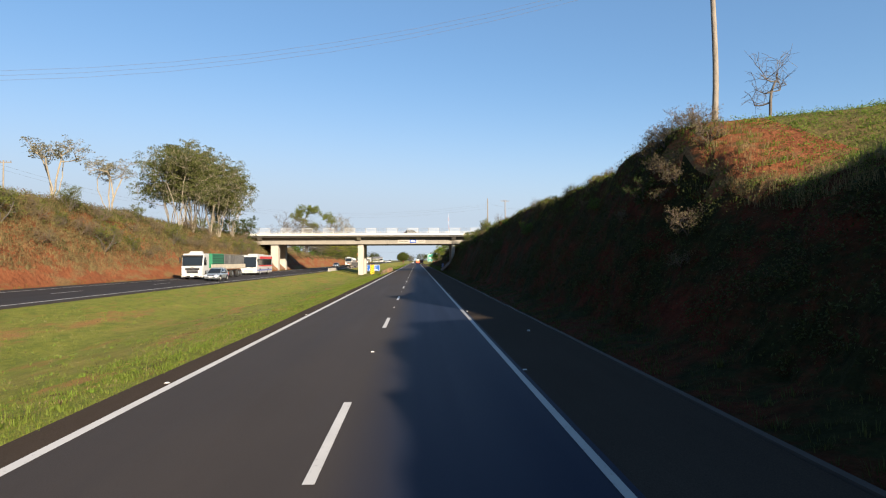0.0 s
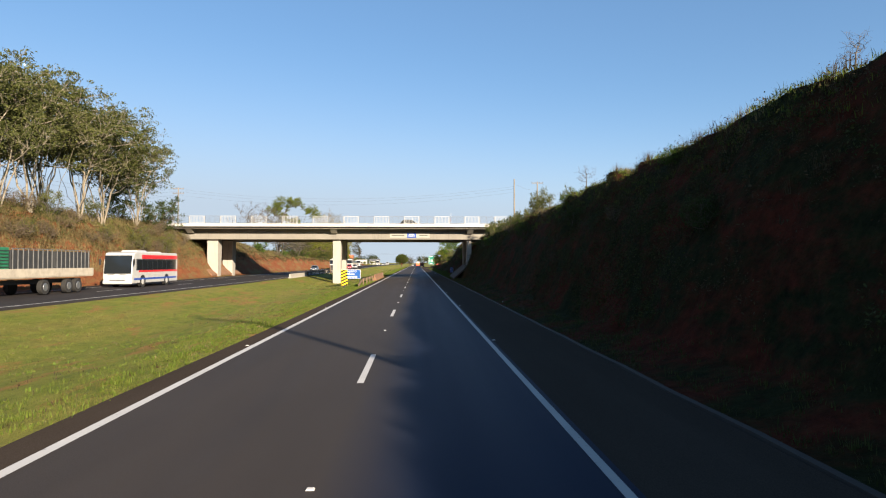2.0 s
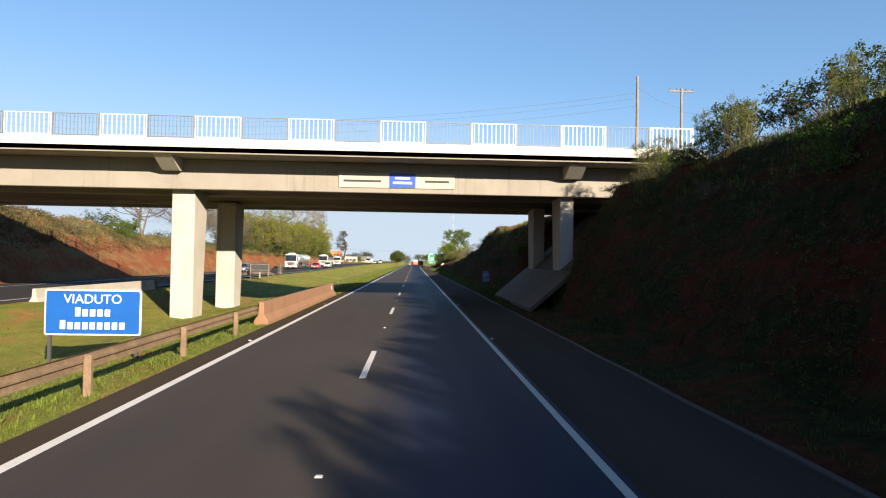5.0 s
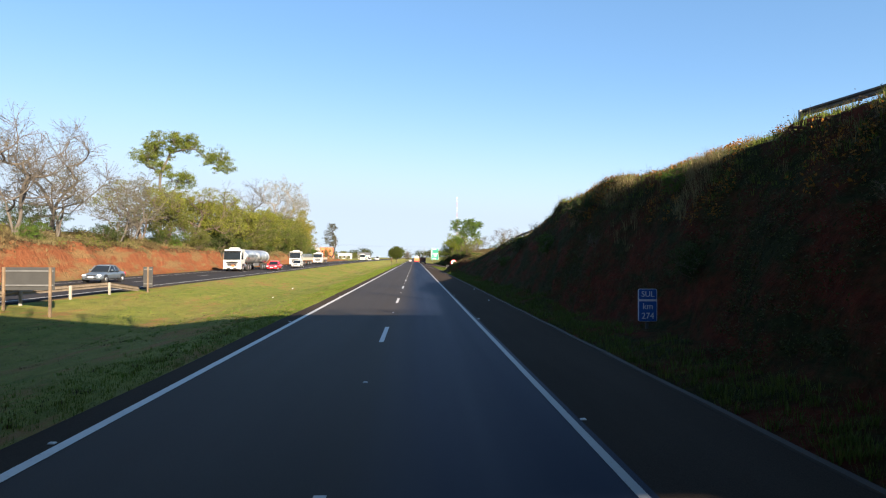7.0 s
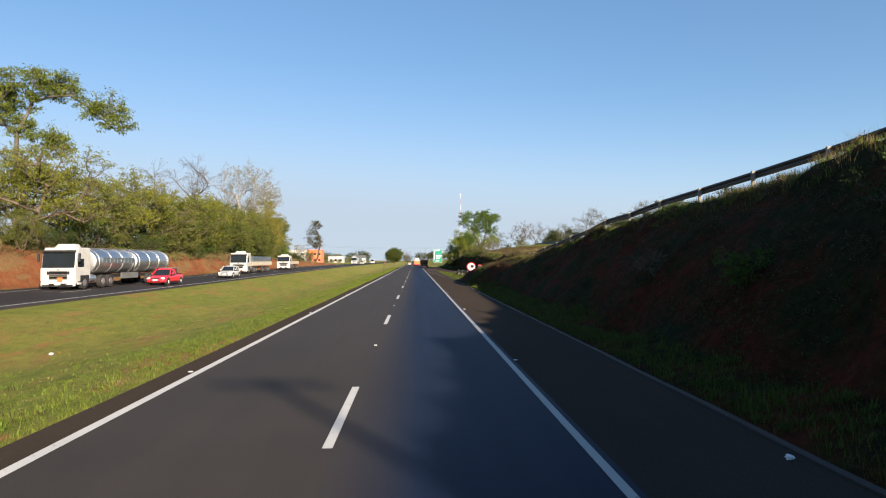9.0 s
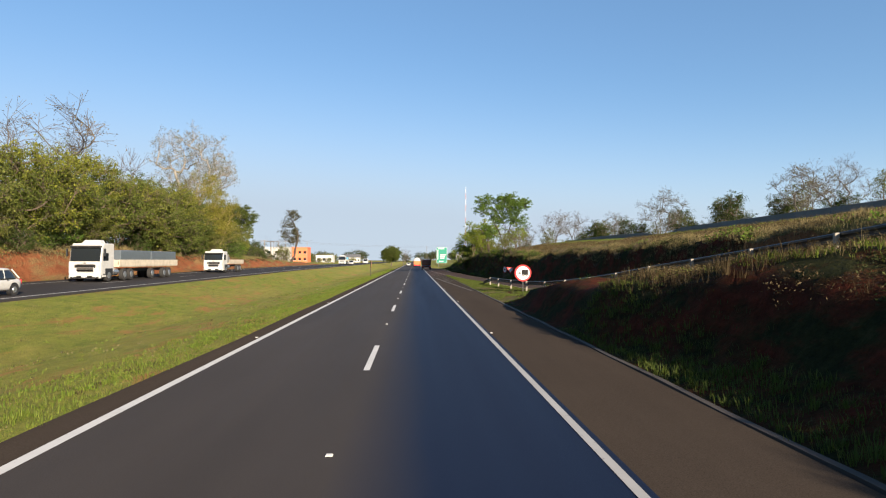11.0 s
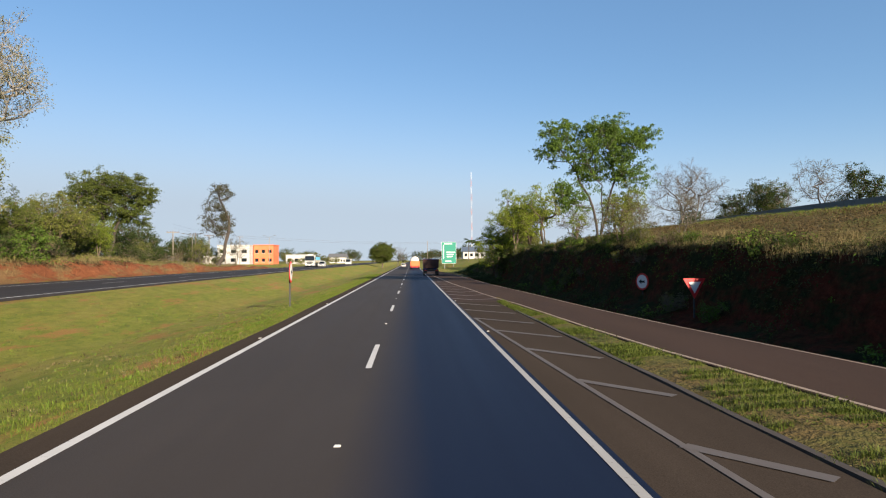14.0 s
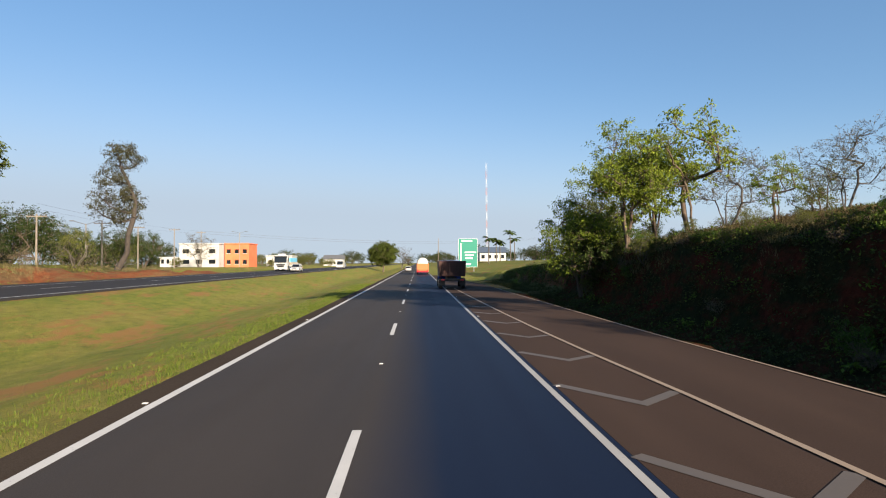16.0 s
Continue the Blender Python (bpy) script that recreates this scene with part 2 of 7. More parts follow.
M_CONC_DARK = mat("dark_concrete", concrete_build((0.10, 0.085, 0.075)))
M_GUTTER = mat("soiled_gutter", concrete_build((0.045, 0.034, 0.027)))
M_CONC_RED = mat("soiled_concrete", concrete_build((0.22, 0.115, 0.062)))


def leaf_mat(name, dark, light):
    def build(nt, b):
        g = nt.nodes.new("ShaderNodeNewGeometry")
        oi = nt.nodes.new("ShaderNodeObjectInfo")
        c = ramp(nt, g.outputs["Random Per Island"], [(0.0, dark), (0.6, tuple((p + q) / 2 for p, q in zip(dark, light))), (1.0, light)])
        c = mixc(nt, 0.25, c, ramp(nt, oi.outputs["Random"], [(0.0, dark), (1.0, light)]))
        nt.links.new(c, b.inputs["Base Color"])
        b.inputs["Roughness"].default_value = 0.6
        b.inputs["Specular IOR Level"].default_value = 0.1
        b.inputs["Transmission Weight"].default_value = 0.0
        tr = nt.nodes.new("ShaderNodeBsdfTranslucent")
        nt.links.new(c, tr.inputs["Color"])
        mx = nt.nodes.new("ShaderNodeMixShader")
        mx.inputs["Fac"].default_value = 0.3
        nt.links.new(b.outputs["BSDF"], mx.inputs[1])
        nt.links.new(tr.outputs["BSDF"], mx.inputs[2])
        nt.links.new(mx.outputs["Shader"], nt.nodes["Material Output"].inputs["Surface"])
    return mat(name, build)


L_OLIVE = leaf_mat("olive_leaf", (0.048, 0.062, 0.012), (0.17, 0.18, 0.042))
L_UMBRELLA = leaf_mat("umbrella_leaf", (0.036, 0.047, 0.013), (0.135, 0.140, 0.045))
L_GREEN = leaf_mat("green_leaf", (0.030, 0.062, 0.010), (0.12, 0.185, 0.03))
L_BRIGHT = leaf_mat("bright_leaf", (0.0888, 0.133, 0.0133), (0.237, 0.281, 0.037))
L_YELLOW = leaf_mat("yellow_leaf", (0.066, 0.084, 0.012), (0.225, 0.225, 0.036))
L_DARK = leaf_mat("dark_leaf", (0.0178, 0.0311, 0.00888), (0.0629, 0.0888, 0.0207))
L_DRY = leaf_mat("dry_leaf", (0.0814, 0.0629, 0.0296), (0.222, 0.185, 0.0962))
L_GREY = leaf_mat("grey_leaf", (0.074, 0.0703, 0.0444), (0.185, 0.178, 0.111))
L_GROVE = leaf_mat("grove_leaf", (0.030, 0.046, 0.010), (0.125, 0.15, 0.03))
L_TALL = leaf_mat("sunny_leaf", (0.046, 0.070, 0.012), (0.175, 0.205, 0.036))
L_DARKGREY = leaf_mat("dark_grey_leaf", (0.035, 0.037, 0.018), (0.11, 0.105, 0.055))
L_SILVER = leaf_mat("silver_leaf", (0.09, 0.092, 0.05), (0.22, 0.215, 0.13))
L_STRAW = leaf_mat("straw_leaf", (0.085, 0.092, 0.014), (0.24, 0.215, 0.036))
G_BLADE = leaf_mat("grass_blade", (0.055, 0.090, 0.011), (0.155, 0.185, 0.032))
G_WEED = leaf_mat("dark_weed", (0.022, 0.027, 0.009), (0.085, 0.095, 0.028))
G_LUSH = leaf_mat("lush_herb", (0.05, 0.09, 0.012), (0.17, 0.24, 0.035))
G_BROWN = leaf_mat("brown_weed", (0.030, 0.020, 0.010), (0.11, 0.08, 0.04))
G_DRY = leaf_mat("dry_blade", (0.109, 0.0858, 0.039), (0.281, 0.226, 0.109))
G_BRUSH = leaf_mat("brush_leaf", (0.045, 0.032, 0.015), (0.17, 0.125, 0.06))
G_TURF = leaf_mat("turf_blade", (0.034, 0.058, 0.010), (0.115, 0.135, 0.028))
G_ORANGE = leaf_mat("orange_bloom", (0.172, 0.0702, 0.0156), (0.351, 0.156, 0.0234))


def bark_mat(name, dark, light):
    def build(nt, b):
        n = noise_tex(nt, coords(nt, (4, 4, 0.8)), 2.0, 6, 0.75)
        nt.links.new(ramp(nt, n, [(0.3, dark), (0.7, light)]), b.inputs["Base Color"])
        b.inputs["Roughness"].default_value = 0.9
        bump(nt, b, n, 0.6, 0.04)
    return mat(name, build)


B_PALE = bark_mat("pale_bark", (0.12, 0.098, 0.066), (0.33, 0.285, 0.215))
B_BROWN = bark_mat("brown_bark", (0.048, 0.032, 0.024), (0.152, 0.112, 0.08))
B_GREY = bark_mat("grey_bark", (0.042, 0.035, 0.029), (0.135, 0.115, 0.095))
B_ASH = bark_mat("ash_bark", (0.12, 0.105, 0.09), (0.33, 0.30, 0.26))
B_STRAW = bark_mat("straw_bark", (0.12, 0.09, 0.03), (0.30, 0.23, 0.09))
B_BARKDARK = bark_mat("dark_bark", (0.022, 0.017, 0.014), (0.075, 0.06, 0.05))
B_POLE = bark_mat("weathered_pole", (0.10, 0.085, 0.068), (0.25, 0.215, 0.175))

M_WHITE = simple("white_paint", (0.42, 0.415, 0.40), 0.4, vary=0.08, coat=0.2)
M_WHITE_MATT = simple("white_wall", (0.44, 0.435, 0.42), 0.8, vary=0.08, scale=0.6)
M_RED = simple("red_paint", (0.55, 0.02, 0.03), 0.3, vary=0.05, coat=0.5)
M_SILVER = simple("silver_paint", (0.36, 0.40, 0.44), 0.3, 0.6, vary=0.05, coat=0.5)
M_GREYBLUE = simple("grey_blue_paint", (0.16, 0.19, 0.22), 0.3, 0.5, vary=0.06, coat=0.5)
M_BLACK = simple("black_plastic", (0.018, 0.018, 0.019), 0.5, vary=0.2)
M_RUBBER = simple("rubber", (0.022, 0.021, 0.020), 0.85, vary=0.25, scale=8)
M_STEEL = simple("polished_steel", (0.60, 0.60, 0.59), 0.42, 1.0, vary=0.05)
M_ALU = simple("aluminium", (0.55, 0.55, 0.55), 0.35, 0.9, vary=0.08)
M_GALV = simple("galvanised_steel", (0.15, 0.15, 0.15), 0.6, 0.2, vary=0.18, scale=2)
M_RAIL = simple("dull_steel", (0.040, 0.038, 0.036), 0.5, 0.3, vary=0.25, scale=2)
M_RAILPALE = simple("pale_rusty_rail", (0.24, 0.19, 0.14), 0.7, 0.2, vary=0.25, scale=2)
M_POST = simple("pale_post", (0.27, 0.24, 0.20), 0.85, vary=0.2, scale=4)
M_RUSTY = simple("rusty_steel", (0.21, 0.145, 0.09), 0.75, 0.3, vary=0.25, scale=2)
M_GREENBOX = simple("green_paint", (0.02, 0.16, 0.08), 0.5, vary=0.15)
M_MESH = simple("dark_cage", (0.03, 0.032, 0.035), 0.6, vary=0.2)
M_WOODBOARD = simple("weathered_boards", (0.42, 0.36, 0.28), 0.8, vary=0.2, scale=2)
M_RUSTBOX = simple("rust_red_paint", (0.075, 0.032, 0.025), 0.7, vary=0.2, scale=1.5)
M_ORANGE = simple("orange_paint", (0.50, 0.145, 0.045), 0.4, vary=0.08)
M_ORANGE_WALL = simple("orange_wall", (0.62, 0.15, 0.06), 0.8, vary=0.1, scale=0.5)
M_BLUEBOX = simple("light_blue_paint", (0.12, 0.42, 0.62), 0.5, vary=0.1)
M_SIGN_BLUE = simple("sign_blue", (0.006, 0.072, 0.29), 0.4, vary=0.05)
M_SIGN_NAVY = simple("sign_navy", (0.014, 0.06, 0.32), 0.4, vary=0.05)
M_SIGN_GREEN = simple("sign_green", (0.002, 0.165, 0.115), 0.45, vary=0.04)
M_CREAM = simple("cream_boards", (0.44, 0.39, 0.31), 0.75, vary=0.15, scale=2)
M_SIGN_WHITE = simple("sign_white", (0.62, 0.62, 0.62), 0.45, vary=0.04)
M_SIGN_RED = simple("sign_red", (0.50, 0.012, 0.014), 0.4, vary=0.04)
M_SIGN_YELLOW = simple("sign_yellow", (0.85, 0.55, 0.01), 0.4, vary=0.05)
M_SIGN_BLACK = simple("sign_black", (0.007, 0.007, 0.007), 0.9, vary=0.1)
M_SIGN_BACK = simple("sign_back", (0.035, 0.035, 0.034), 0.8, 0.0, vary=0.1)
M_TILE = simple("clay_tile", (0.42, 0.14, 0.07), 0.85, vary=0.2, scale=2)
M_TRASH = simple("white_litter", (0.75, 0.75, 0.74), 0.6, vary=0.1)
M_REFLECT = simple("reflector_white", (0.55, 0.53, 0.50), 0.5, vary=0.1)


def glass_build(nt, b):
    b.inputs["Base Color"].default_value = (0.012, 0.015, 0.018, 1)
    b.inputs["Roughness"].default_value = 0.06
    b.inputs["IOR"].default_value = 1.5


M_GLASS = mat("tinted_glass", glass_build)


def lamp_build(nt, b):
    b.inputs["Base Color"].default_value = (0.75, 0.76, 0.78, 1)
    b.inputs["Roughness"].default_value = 0.12
    b.inputs["Coat Weight"].default_value = 1.0


M_LAMP = mat("headlamp_glass", lamp_build)

# ---- mesh helpers ----


def mesh_ob(name, bm, material, parent=None, smooth=False):
    me = bpy.data.meshes.new(name)
    bmesh.ops.recalc_face_normals(bm, faces=bm.faces)
    bm.to_mesh(me)
    bm.free()
    if smooth:
        me.shade_smooth()
    for m in material if isinstance(material, (list, tuple)) else (material,):
        me.materials.append(m)
    ob = new(name, me)
    ob.parent = parent
    return ob


def part(name, bm, material, parent, label="", smooth=False):
    return tagged(mesh_ob(name, bm, material, parent, smooth), label)


def raw_ob(name, verts, faces, material, parent=None, smooth=False):
    me = bpy.data.meshes.new(name)
    me.from_pydata(verts, [], faces)
    me.update()
    if smooth:
        me.shade_smooth()
    for m in material if isinstance(material, (list, tuple)) else (material,):
        me.materials.append(m)
    ob = new(name, me)
    ob.parent = parent
    return ob


def thing(name, m, label, category, group="", kind=""):
    ob = new(name)
    ob.empty_display_size = 0.3
    ob.matrix_world = m
    return tagged(ob, label, category, group, kind)


def box(sx, sy, sz, x=0.0, y=0.0, z=0.0, bevel=0.0, bm=None, taper=1.0, segs=1):
    """A box standing on z, centred on x and y, its top scaled by taper."""
    own = bmesh.new()
    vs = bmesh.ops.create_cube(own, size=1)["verts"]
    for v in vs:
        k = taper if v.co.z > 0 else 1.0
        v.co = Vector((v.co.x * sx * k, v.co.y * sy * k, (v.co.z + 0.5) * sz))
    if bevel:
        bmesh.ops.bevel(own, geom=own.edges[:], offset=bevel, segments=segs, affect="EDGES", profile=0.5)
    bmesh.ops.translate(own, verts=own.verts, vec=(x, y, z))
    return merged(own, bm)


def merged(own, bm):
    if bm is None:
        return own
    tmp = bpy.data.meshes.new("tmp")
    own.to_mesh(tmp)
    own.free()
    bm.from_mesh(tmp)
    bpy.data.meshes.remove(tmp)
    return bm


def cyl(r, depth, m, seg=16, r2=None, bm=None, bevel=0.0):
    own = bmesh.new()
    bmesh.ops.create_cone(own, cap_ends=True, segments=seg, radius1=r, radius2=r if r2 is None else r2, depth=depth)
    if bevel:
        rim = [e for e in own.edges if abs(e.verts[0].co.z - e.verts[1].co.z) < 1e-6 and len(e.link_faces) == 2]
        bmesh.ops.bevel(own, geom=rim, offset=bevel, segments=2, affect="EDGES", profile=0.5)
    bmesh.ops.transform(own, matrix=m, verts=own.verts)
    return merged(own, bm)


def rod(a, b, r, seg=8, bm=None, r2=None):
    a, b = Vector(a), Vector(b)
    q = (b - a).to_track_quat("Z", "Y").to_matrix().to_4x4()
    return cyl(r, (b - a).length, Matrix.Translation((a + b) / 2) @ q, seg, r2, bm)


def prism(outline, width, bm=None, bevel=0.0, axis="x"):
    """An outline in (y, z), pulled out along x to the given width, centred."""
    own = bmesh.new()
    f = own.faces.new([own.verts.new((-width / 2, p, q)) for p, q in outline])
    ex = bmesh.ops.extrude_face_region(own, geom=[f])
    bmesh.ops.translate(own, verts=[v for v in ex["geom"] if isinstance(v, bmesh.types.BMVert)], vec=(width, 0, 0))
    bmesh.ops.recalc_face_normals(own, faces=own.faces)
    if bevel:
        bmesh.ops.bevel(own, geom=own.edges[:], offset=bevel, segments=2, affect="EDGES", profile=0.5)
    return merged(own, bm)


def sheet(path_points, half, z=0.0, bm=None):
    """A flat band along points (x, y, z), half its width to either side."""
    own = bmesh.new()
    pts = [Vector(p) for p in path_points]
    dirs = [(q - p).normalized() for p, q in zip(pts[:-1], pts[1:])]
    rows = []
    for i, p in enumerate(pts):
        d1, d2 = dirs[max(i - 1, 0)], dirs[min(i, len(dirs) - 1)]
        n1, n2 = Vector((d1.y, -d1.x, 0)).normalized(), Vector((d2.y, -d2.x, 0)).normalized()
        side = (n1 + n2).normalized()
        side *= half / max(0.5, side.dot(n1))
        rows.append((own.verts.new(p - side), own.verts.new(p + side)))
    for (a, b), (c, d) in zip(rows[:-1], rows[1:]):
        own.faces.new((a, b, d, c))
    return merged(own, bm)


def lettering(text, size, m, material, parent, label=""):
    cu = bpy.data.curves.new("letters", "FONT")
    cu.body = text
    cu.size = size
    cu.align_x = "CENTER"
    cu.align_y = "CENTER"
    cu.extrude = 0.004
    tmp = new("letters_tmp", cu)
    me = bpy.data.meshes.new_from_object(tmp)
    bpy.data.objects.remove(tmp)
    me.materials.append(material)
    ob = new("lettering", me)
    ob.parent = parent
    ob.matrix_local = m
    return tagged(ob, label)


rng = np.random.default_rng(7)

# ---- the lie of the land ----
RIGHT = np.array([
    # y, crest x, crest z, ramp left edge x, ramp z
    (-80, 10.0, 7.0, 20.0, 8.0), (14, 10.0, 7.0, 20.0, 8.0), (18, 10.0, 4.6, 20.0, 8.0), (24, 10.0, 4.55, 20.0, 8.0), (29, 9.8, 7.4, 18.0, 8.2), (37, 10.0, 7.0, 18.0, 8.2),
    (50, 10.0, 6.85, 18.0, 8.2), (67, 10.0, 6.95, 18.0, 8.2), (83, 10.0, 6.8, 18.0, 8.2), (100, 10.0, 6.5, 18.0, 8.2), (120, 10.0, 6.3, 18.0, 8.2),
    (140, 10.0, 6.2, 18.0, 8.2), (143.6, 10.0, 6.15, 18.0, 8.2), (145.0, 12.8, 5.9, 18.0, 8.2), (157.2, 12.8, 5.7, 17.6, 8.1), (159, 10.0, 5.75, 17.5, 8.1), (179, 10.0, 6.1, 16.4, 8.2), (195, 10.3, 6.65, 15.4, 7.3),
    (199, 10.5, 6.6, 15.2, 7.0), (201, 10.6, 6.25, 15.0, 6.8), (203, 10.8, 6.0, 14.8, 6.6), (210, 11.2, 5.4, 14.2, 5.9), (217, 11.6, 5.1, 13.6, 5.3), (227, 11.8, 4.7, 13.0, 4.8),
    (235, 11.5, 4.2, 12.6, 4.3), (248, 11.0, 3.2, 12.2, 3.3), (257, 8.6, 2.3, 11.8, 2.45), (262, 8.0, 1.85, 11.6, 2.0), (268, 7.7, 1.6, 11.3, 1.5), (272, 7.5, 1.2, 11.1, 1.1), (277.5, 7.5, 0.6, 10.75, 0.65), (282, 8.2, 0.25, 10.2, 0.35),
    (286, 8.9, 0.1, 9.8, 0.12), (294, 8.4, 0.07, 9.2, 0.04), (308, 7.4, 0.06, 7.9, 0.0), (322, 6.0, 0.05, 6.2, 0.0),
    (331, 5.7, 0.04, 5.85, 0.0), (339, 5.3, 0.02, 5.5, 0.0), (347, 5.0, 0.0, 5.0, 0.0), (357, 4.6, 0.0, 4.6, 0.0), (364, 4.15, 0.0, 4.15, 0.0), (376, 3.75, 0.0, 3.75, 0.0), (400, 3.2, 0.0, 3.2, 0.0), (460, 2.6, 0.0, 2.6, 0.0)])
RAMP_R = np.array([(-80, 24.0), (179, 20.6), (217, 17.8), (248, 16.4), (276, 14.8), (286, 13.7), (308, 11.3), (326, 9.5), (335, 8.9), (349, 8.5), (365, 7.8), (392, 7.35), (410, 7.2), (440, 5.6), (470, 4.8)])
BANK2 = np.array([(-80, 34, 8.6), (150, 34, 8.5), (217, 24, 6.6), (248, 22, 5.4), (280, 20.5, 3.95), (302, 20, 3.8), (322, 18.9, 3.7), (326.5, 18.6, 3.05), (330.5, 18.4, 3.05), (335, 18.1, 3.55), (359, 16.6, 3.9), (385, 14.6, 3.7), (405, 13.0, 2.2), (430, 11.5, 1.0), (470, 11, 0.5)])
LEFT_Z = np.array([(-80, 0.30), (60, 0.30), (120, 0.16), (220, 0.28), (260, 0.42), (300, 0.60), (345, 0.78), (400, 0.84), (600, 0.86)])
LEFT_CREST = np.array([(-80, 8.9), (70, 8.9), (90, 8.7), (110, 8.0), (135, 8.0), (160, 8.0), (182, 6.4), (205, 5.2), (260, 4.8), (320, 4.2), (370, 3.3), (420, 1.9), (450, 1.2), (700, 1.0)])


def tab(table, y, col=1):
    return np.interp(y, table[:, 0], table[:, col])


def lattice(x, y, seed):
    """Smooth value noise on a unit lattice, -1 to 1."""
    xi, yi = np.floor(x).astype(int), np.floor(y).astype(int)
    fx, fy = x - xi, y - yi
    fx, fy = fx * fx * (3 - 2 * fx), fy * fy * (3 - 2 * fy)

    def h(a, b):
        n = np.sin(a * 127.1 + b * 311.7 + seed * 74.7) * 43758.5453
        return (n - np.floor(n)) * 2 - 1
    return (h(xi, yi) * (1 - fx) + h(xi + 1, yi) * fx) * (1 - fy) + (h(xi, yi + 1) * (1 - fx) + h(xi + 1, yi + 1) * fx) * fy


def fractal(x, y, seed):
    return lattice(x, y, seed) + 0.5 * lattice(x * 2.1, y * 2.1, seed + 1) + 0.28 * lattice(x * 4.7, y * 4.7, seed + 2)


def row_profile(y):
    """Control points (x, z) across the valley at one y."""
    xc, zc, xa, zr = (float(tab(RIGHT, y, c)) for c in (1, 2, 3, 4))
    xb = float(tab(RAMP_R, y))
    x2, z2 = float(tab(BANK2, y, 1)), float(tab(BANK2, y, 2))
    zl, cl = float(tab(LEFT_Z, y)), float(tab(LEFT_CREST, y))
    red = min(3.3, 0.66 * cl + 0.2)
    pts = [(-3000, cl + 1), (-140, cl + 0.6), (-60, cl + 0.4), (-44, cl + 0.25), (-38.5, cl), (-36.2, cl * 0.86 + 0.1), (-33.2, max(red, zl + 0.3)), (-32.0, max(red * 0.45, zl + 0.2)),
           (-31.0, zl + 0.2), (-30.0, zl + 0.1), (-29.0, zl), (-20.4, zl - 0.08), (-19.6, zl - 0.02), (-12.6, -0.75), (-6.4, -0.03), (-5.7, -0.04), (-5.2, -0.08), (2.4, -0.08)]
    if y < 345:
        pts += [(4.7, -0.08), (5.0, -0.06), (5.5, 0.03)]
        foot = min(6.9, xc - 0.8) + 0.7 * math.exp(-((y - 174) / 6) ** 2)
        foot += (5.6 - foot) * min(1, max(0, (y - 250) / 9))
        if zc > 0.9:
            pts += [(foot, 0.32 * min(1, zc)), (foot + 0.42 * (xc - foot), (0.52 + 0.33 * min(1, max(0, (4 - zc) / 1.5))) * zc)]
        pts += [(max(xc, 5.3), zc), (max(xa - 0.35, xc + 0.2, 5.5), max(zr, zc * 0.6) if zr < 5 else zr), (max(xa, xc + 0.4, 5.7), zr - 0.06)]
    else:
        pts += [(3.0, -0.08), (max(xa, 3.2), -0.07)]
    wide = max(2.6, x2 - xb)
    swale = min(1, max(0, (y - 272) / 18)) * min(1, max(0, (398 - y) / 22))
    pts += [(xb, zr - 0.06), (xb + 0.25, zr - 0.03), (xb + 0.2 * wide, zr - 0.85 * swale), (xb + 0.45 * wide, zr - 1.25 * swale), (xb + 0.70 * wide, zr - 0.8 * swale + (z2 - zr) * 0.10), (xb + 0.84 * wide, max(zr + 0.15, zr + (z2 - zr) * 0.86)), (xb + wide, z2), (xb + wide + 14, z2 + 2.4), (70, z2 + 3.2), (160, max(2.0, z2)), (3000, 4)]
    return pts


def ground_z(x, y):
    """The height of the ground at points, without the roads' own thickness."""
    x, y = np.asarray(x, float), np.asarray(y, float)
    out = np.empty(np.broadcast(x, y).shape)
    xs, ys = np.broadcast_to(x, out.shape).ravel(), np.broadcast_to(y, out.shape).ravel()
    flat = out.ravel()
    for yy in np.unique(ys):
        sel = ys == yy
        p = np.array(row_profile(float(yy)))
        flat[sel] = np.interp(xs[sel], np.maximum.accumulate(p[:, 0] + np.arange(len(p)) * 1e-6), p[:, 1])
    z = flat.reshape(out.shape)
    xc, zc = tab(RIGHT, y, 1), tab(RIGHT, y, 2)
    rough = np.clip((x - 5.6) / 1.5, 0, 1) * np.clip((xc + 1.5 - x) / 1.5, 0, 1) * np.clip(zc / 4, 0, 1)
    xb, x2 = tab(RAMP_R, y), tab(BANK2, y, 1)
    rough2 = np.clip((x - xb - 0.6) / 1.5, 0, 1) * np.clip((x2 + 4 - x) / 3, 0, 1) * np.clip((y - 190) / 30, 0, 1)
    rough3 = np.clip((-30.6 - x) / 1.0, 0, 1) * np.clip((x + 48) / 8, 0, 1)
    rough4 = np.clip((-6.5 - x) / 2, 0, 1) * np.clip((x + 19) / 2, 0, 1)
    far = np.clip((np.abs(x) - 60) / 60, 0, 1)
    n = fractal(x * 0.45, y * 0.45, 3.0)
    n2 = fractal(x * 0.16, y * 0.16, 9.0)
    return z + n * (0.34 * rough + 0.25 * rough2 + 0.30 * rough3 + 0.035 * rough4) + n2 * (0.10 * rough + 0.25 * rough3 + 0.06 * rough4 + 0.8 * far)


def gz(x, y):
    return float(ground_z(np.array([x]), np.array([float(y)]))[0])


XS = np.unique(np.round(np.concatenate([
    [-3000, -1500, -700, -400, -260, -180, -140, -110, -90, -75, -65, -58, -53, -49], np.arange(-46, -29, 0.6), np.arange(-29, -5.4, 1.1), [-5.7, -5.2, -2, 2.4, 4.7],
    np.arange(5.0, 24, 0.45), np.arange(24.5, 40, 1.5), [44, 50, 58, 70, 90, 120, 160, 240, 400, 800, 1600, 3000]]), 3))
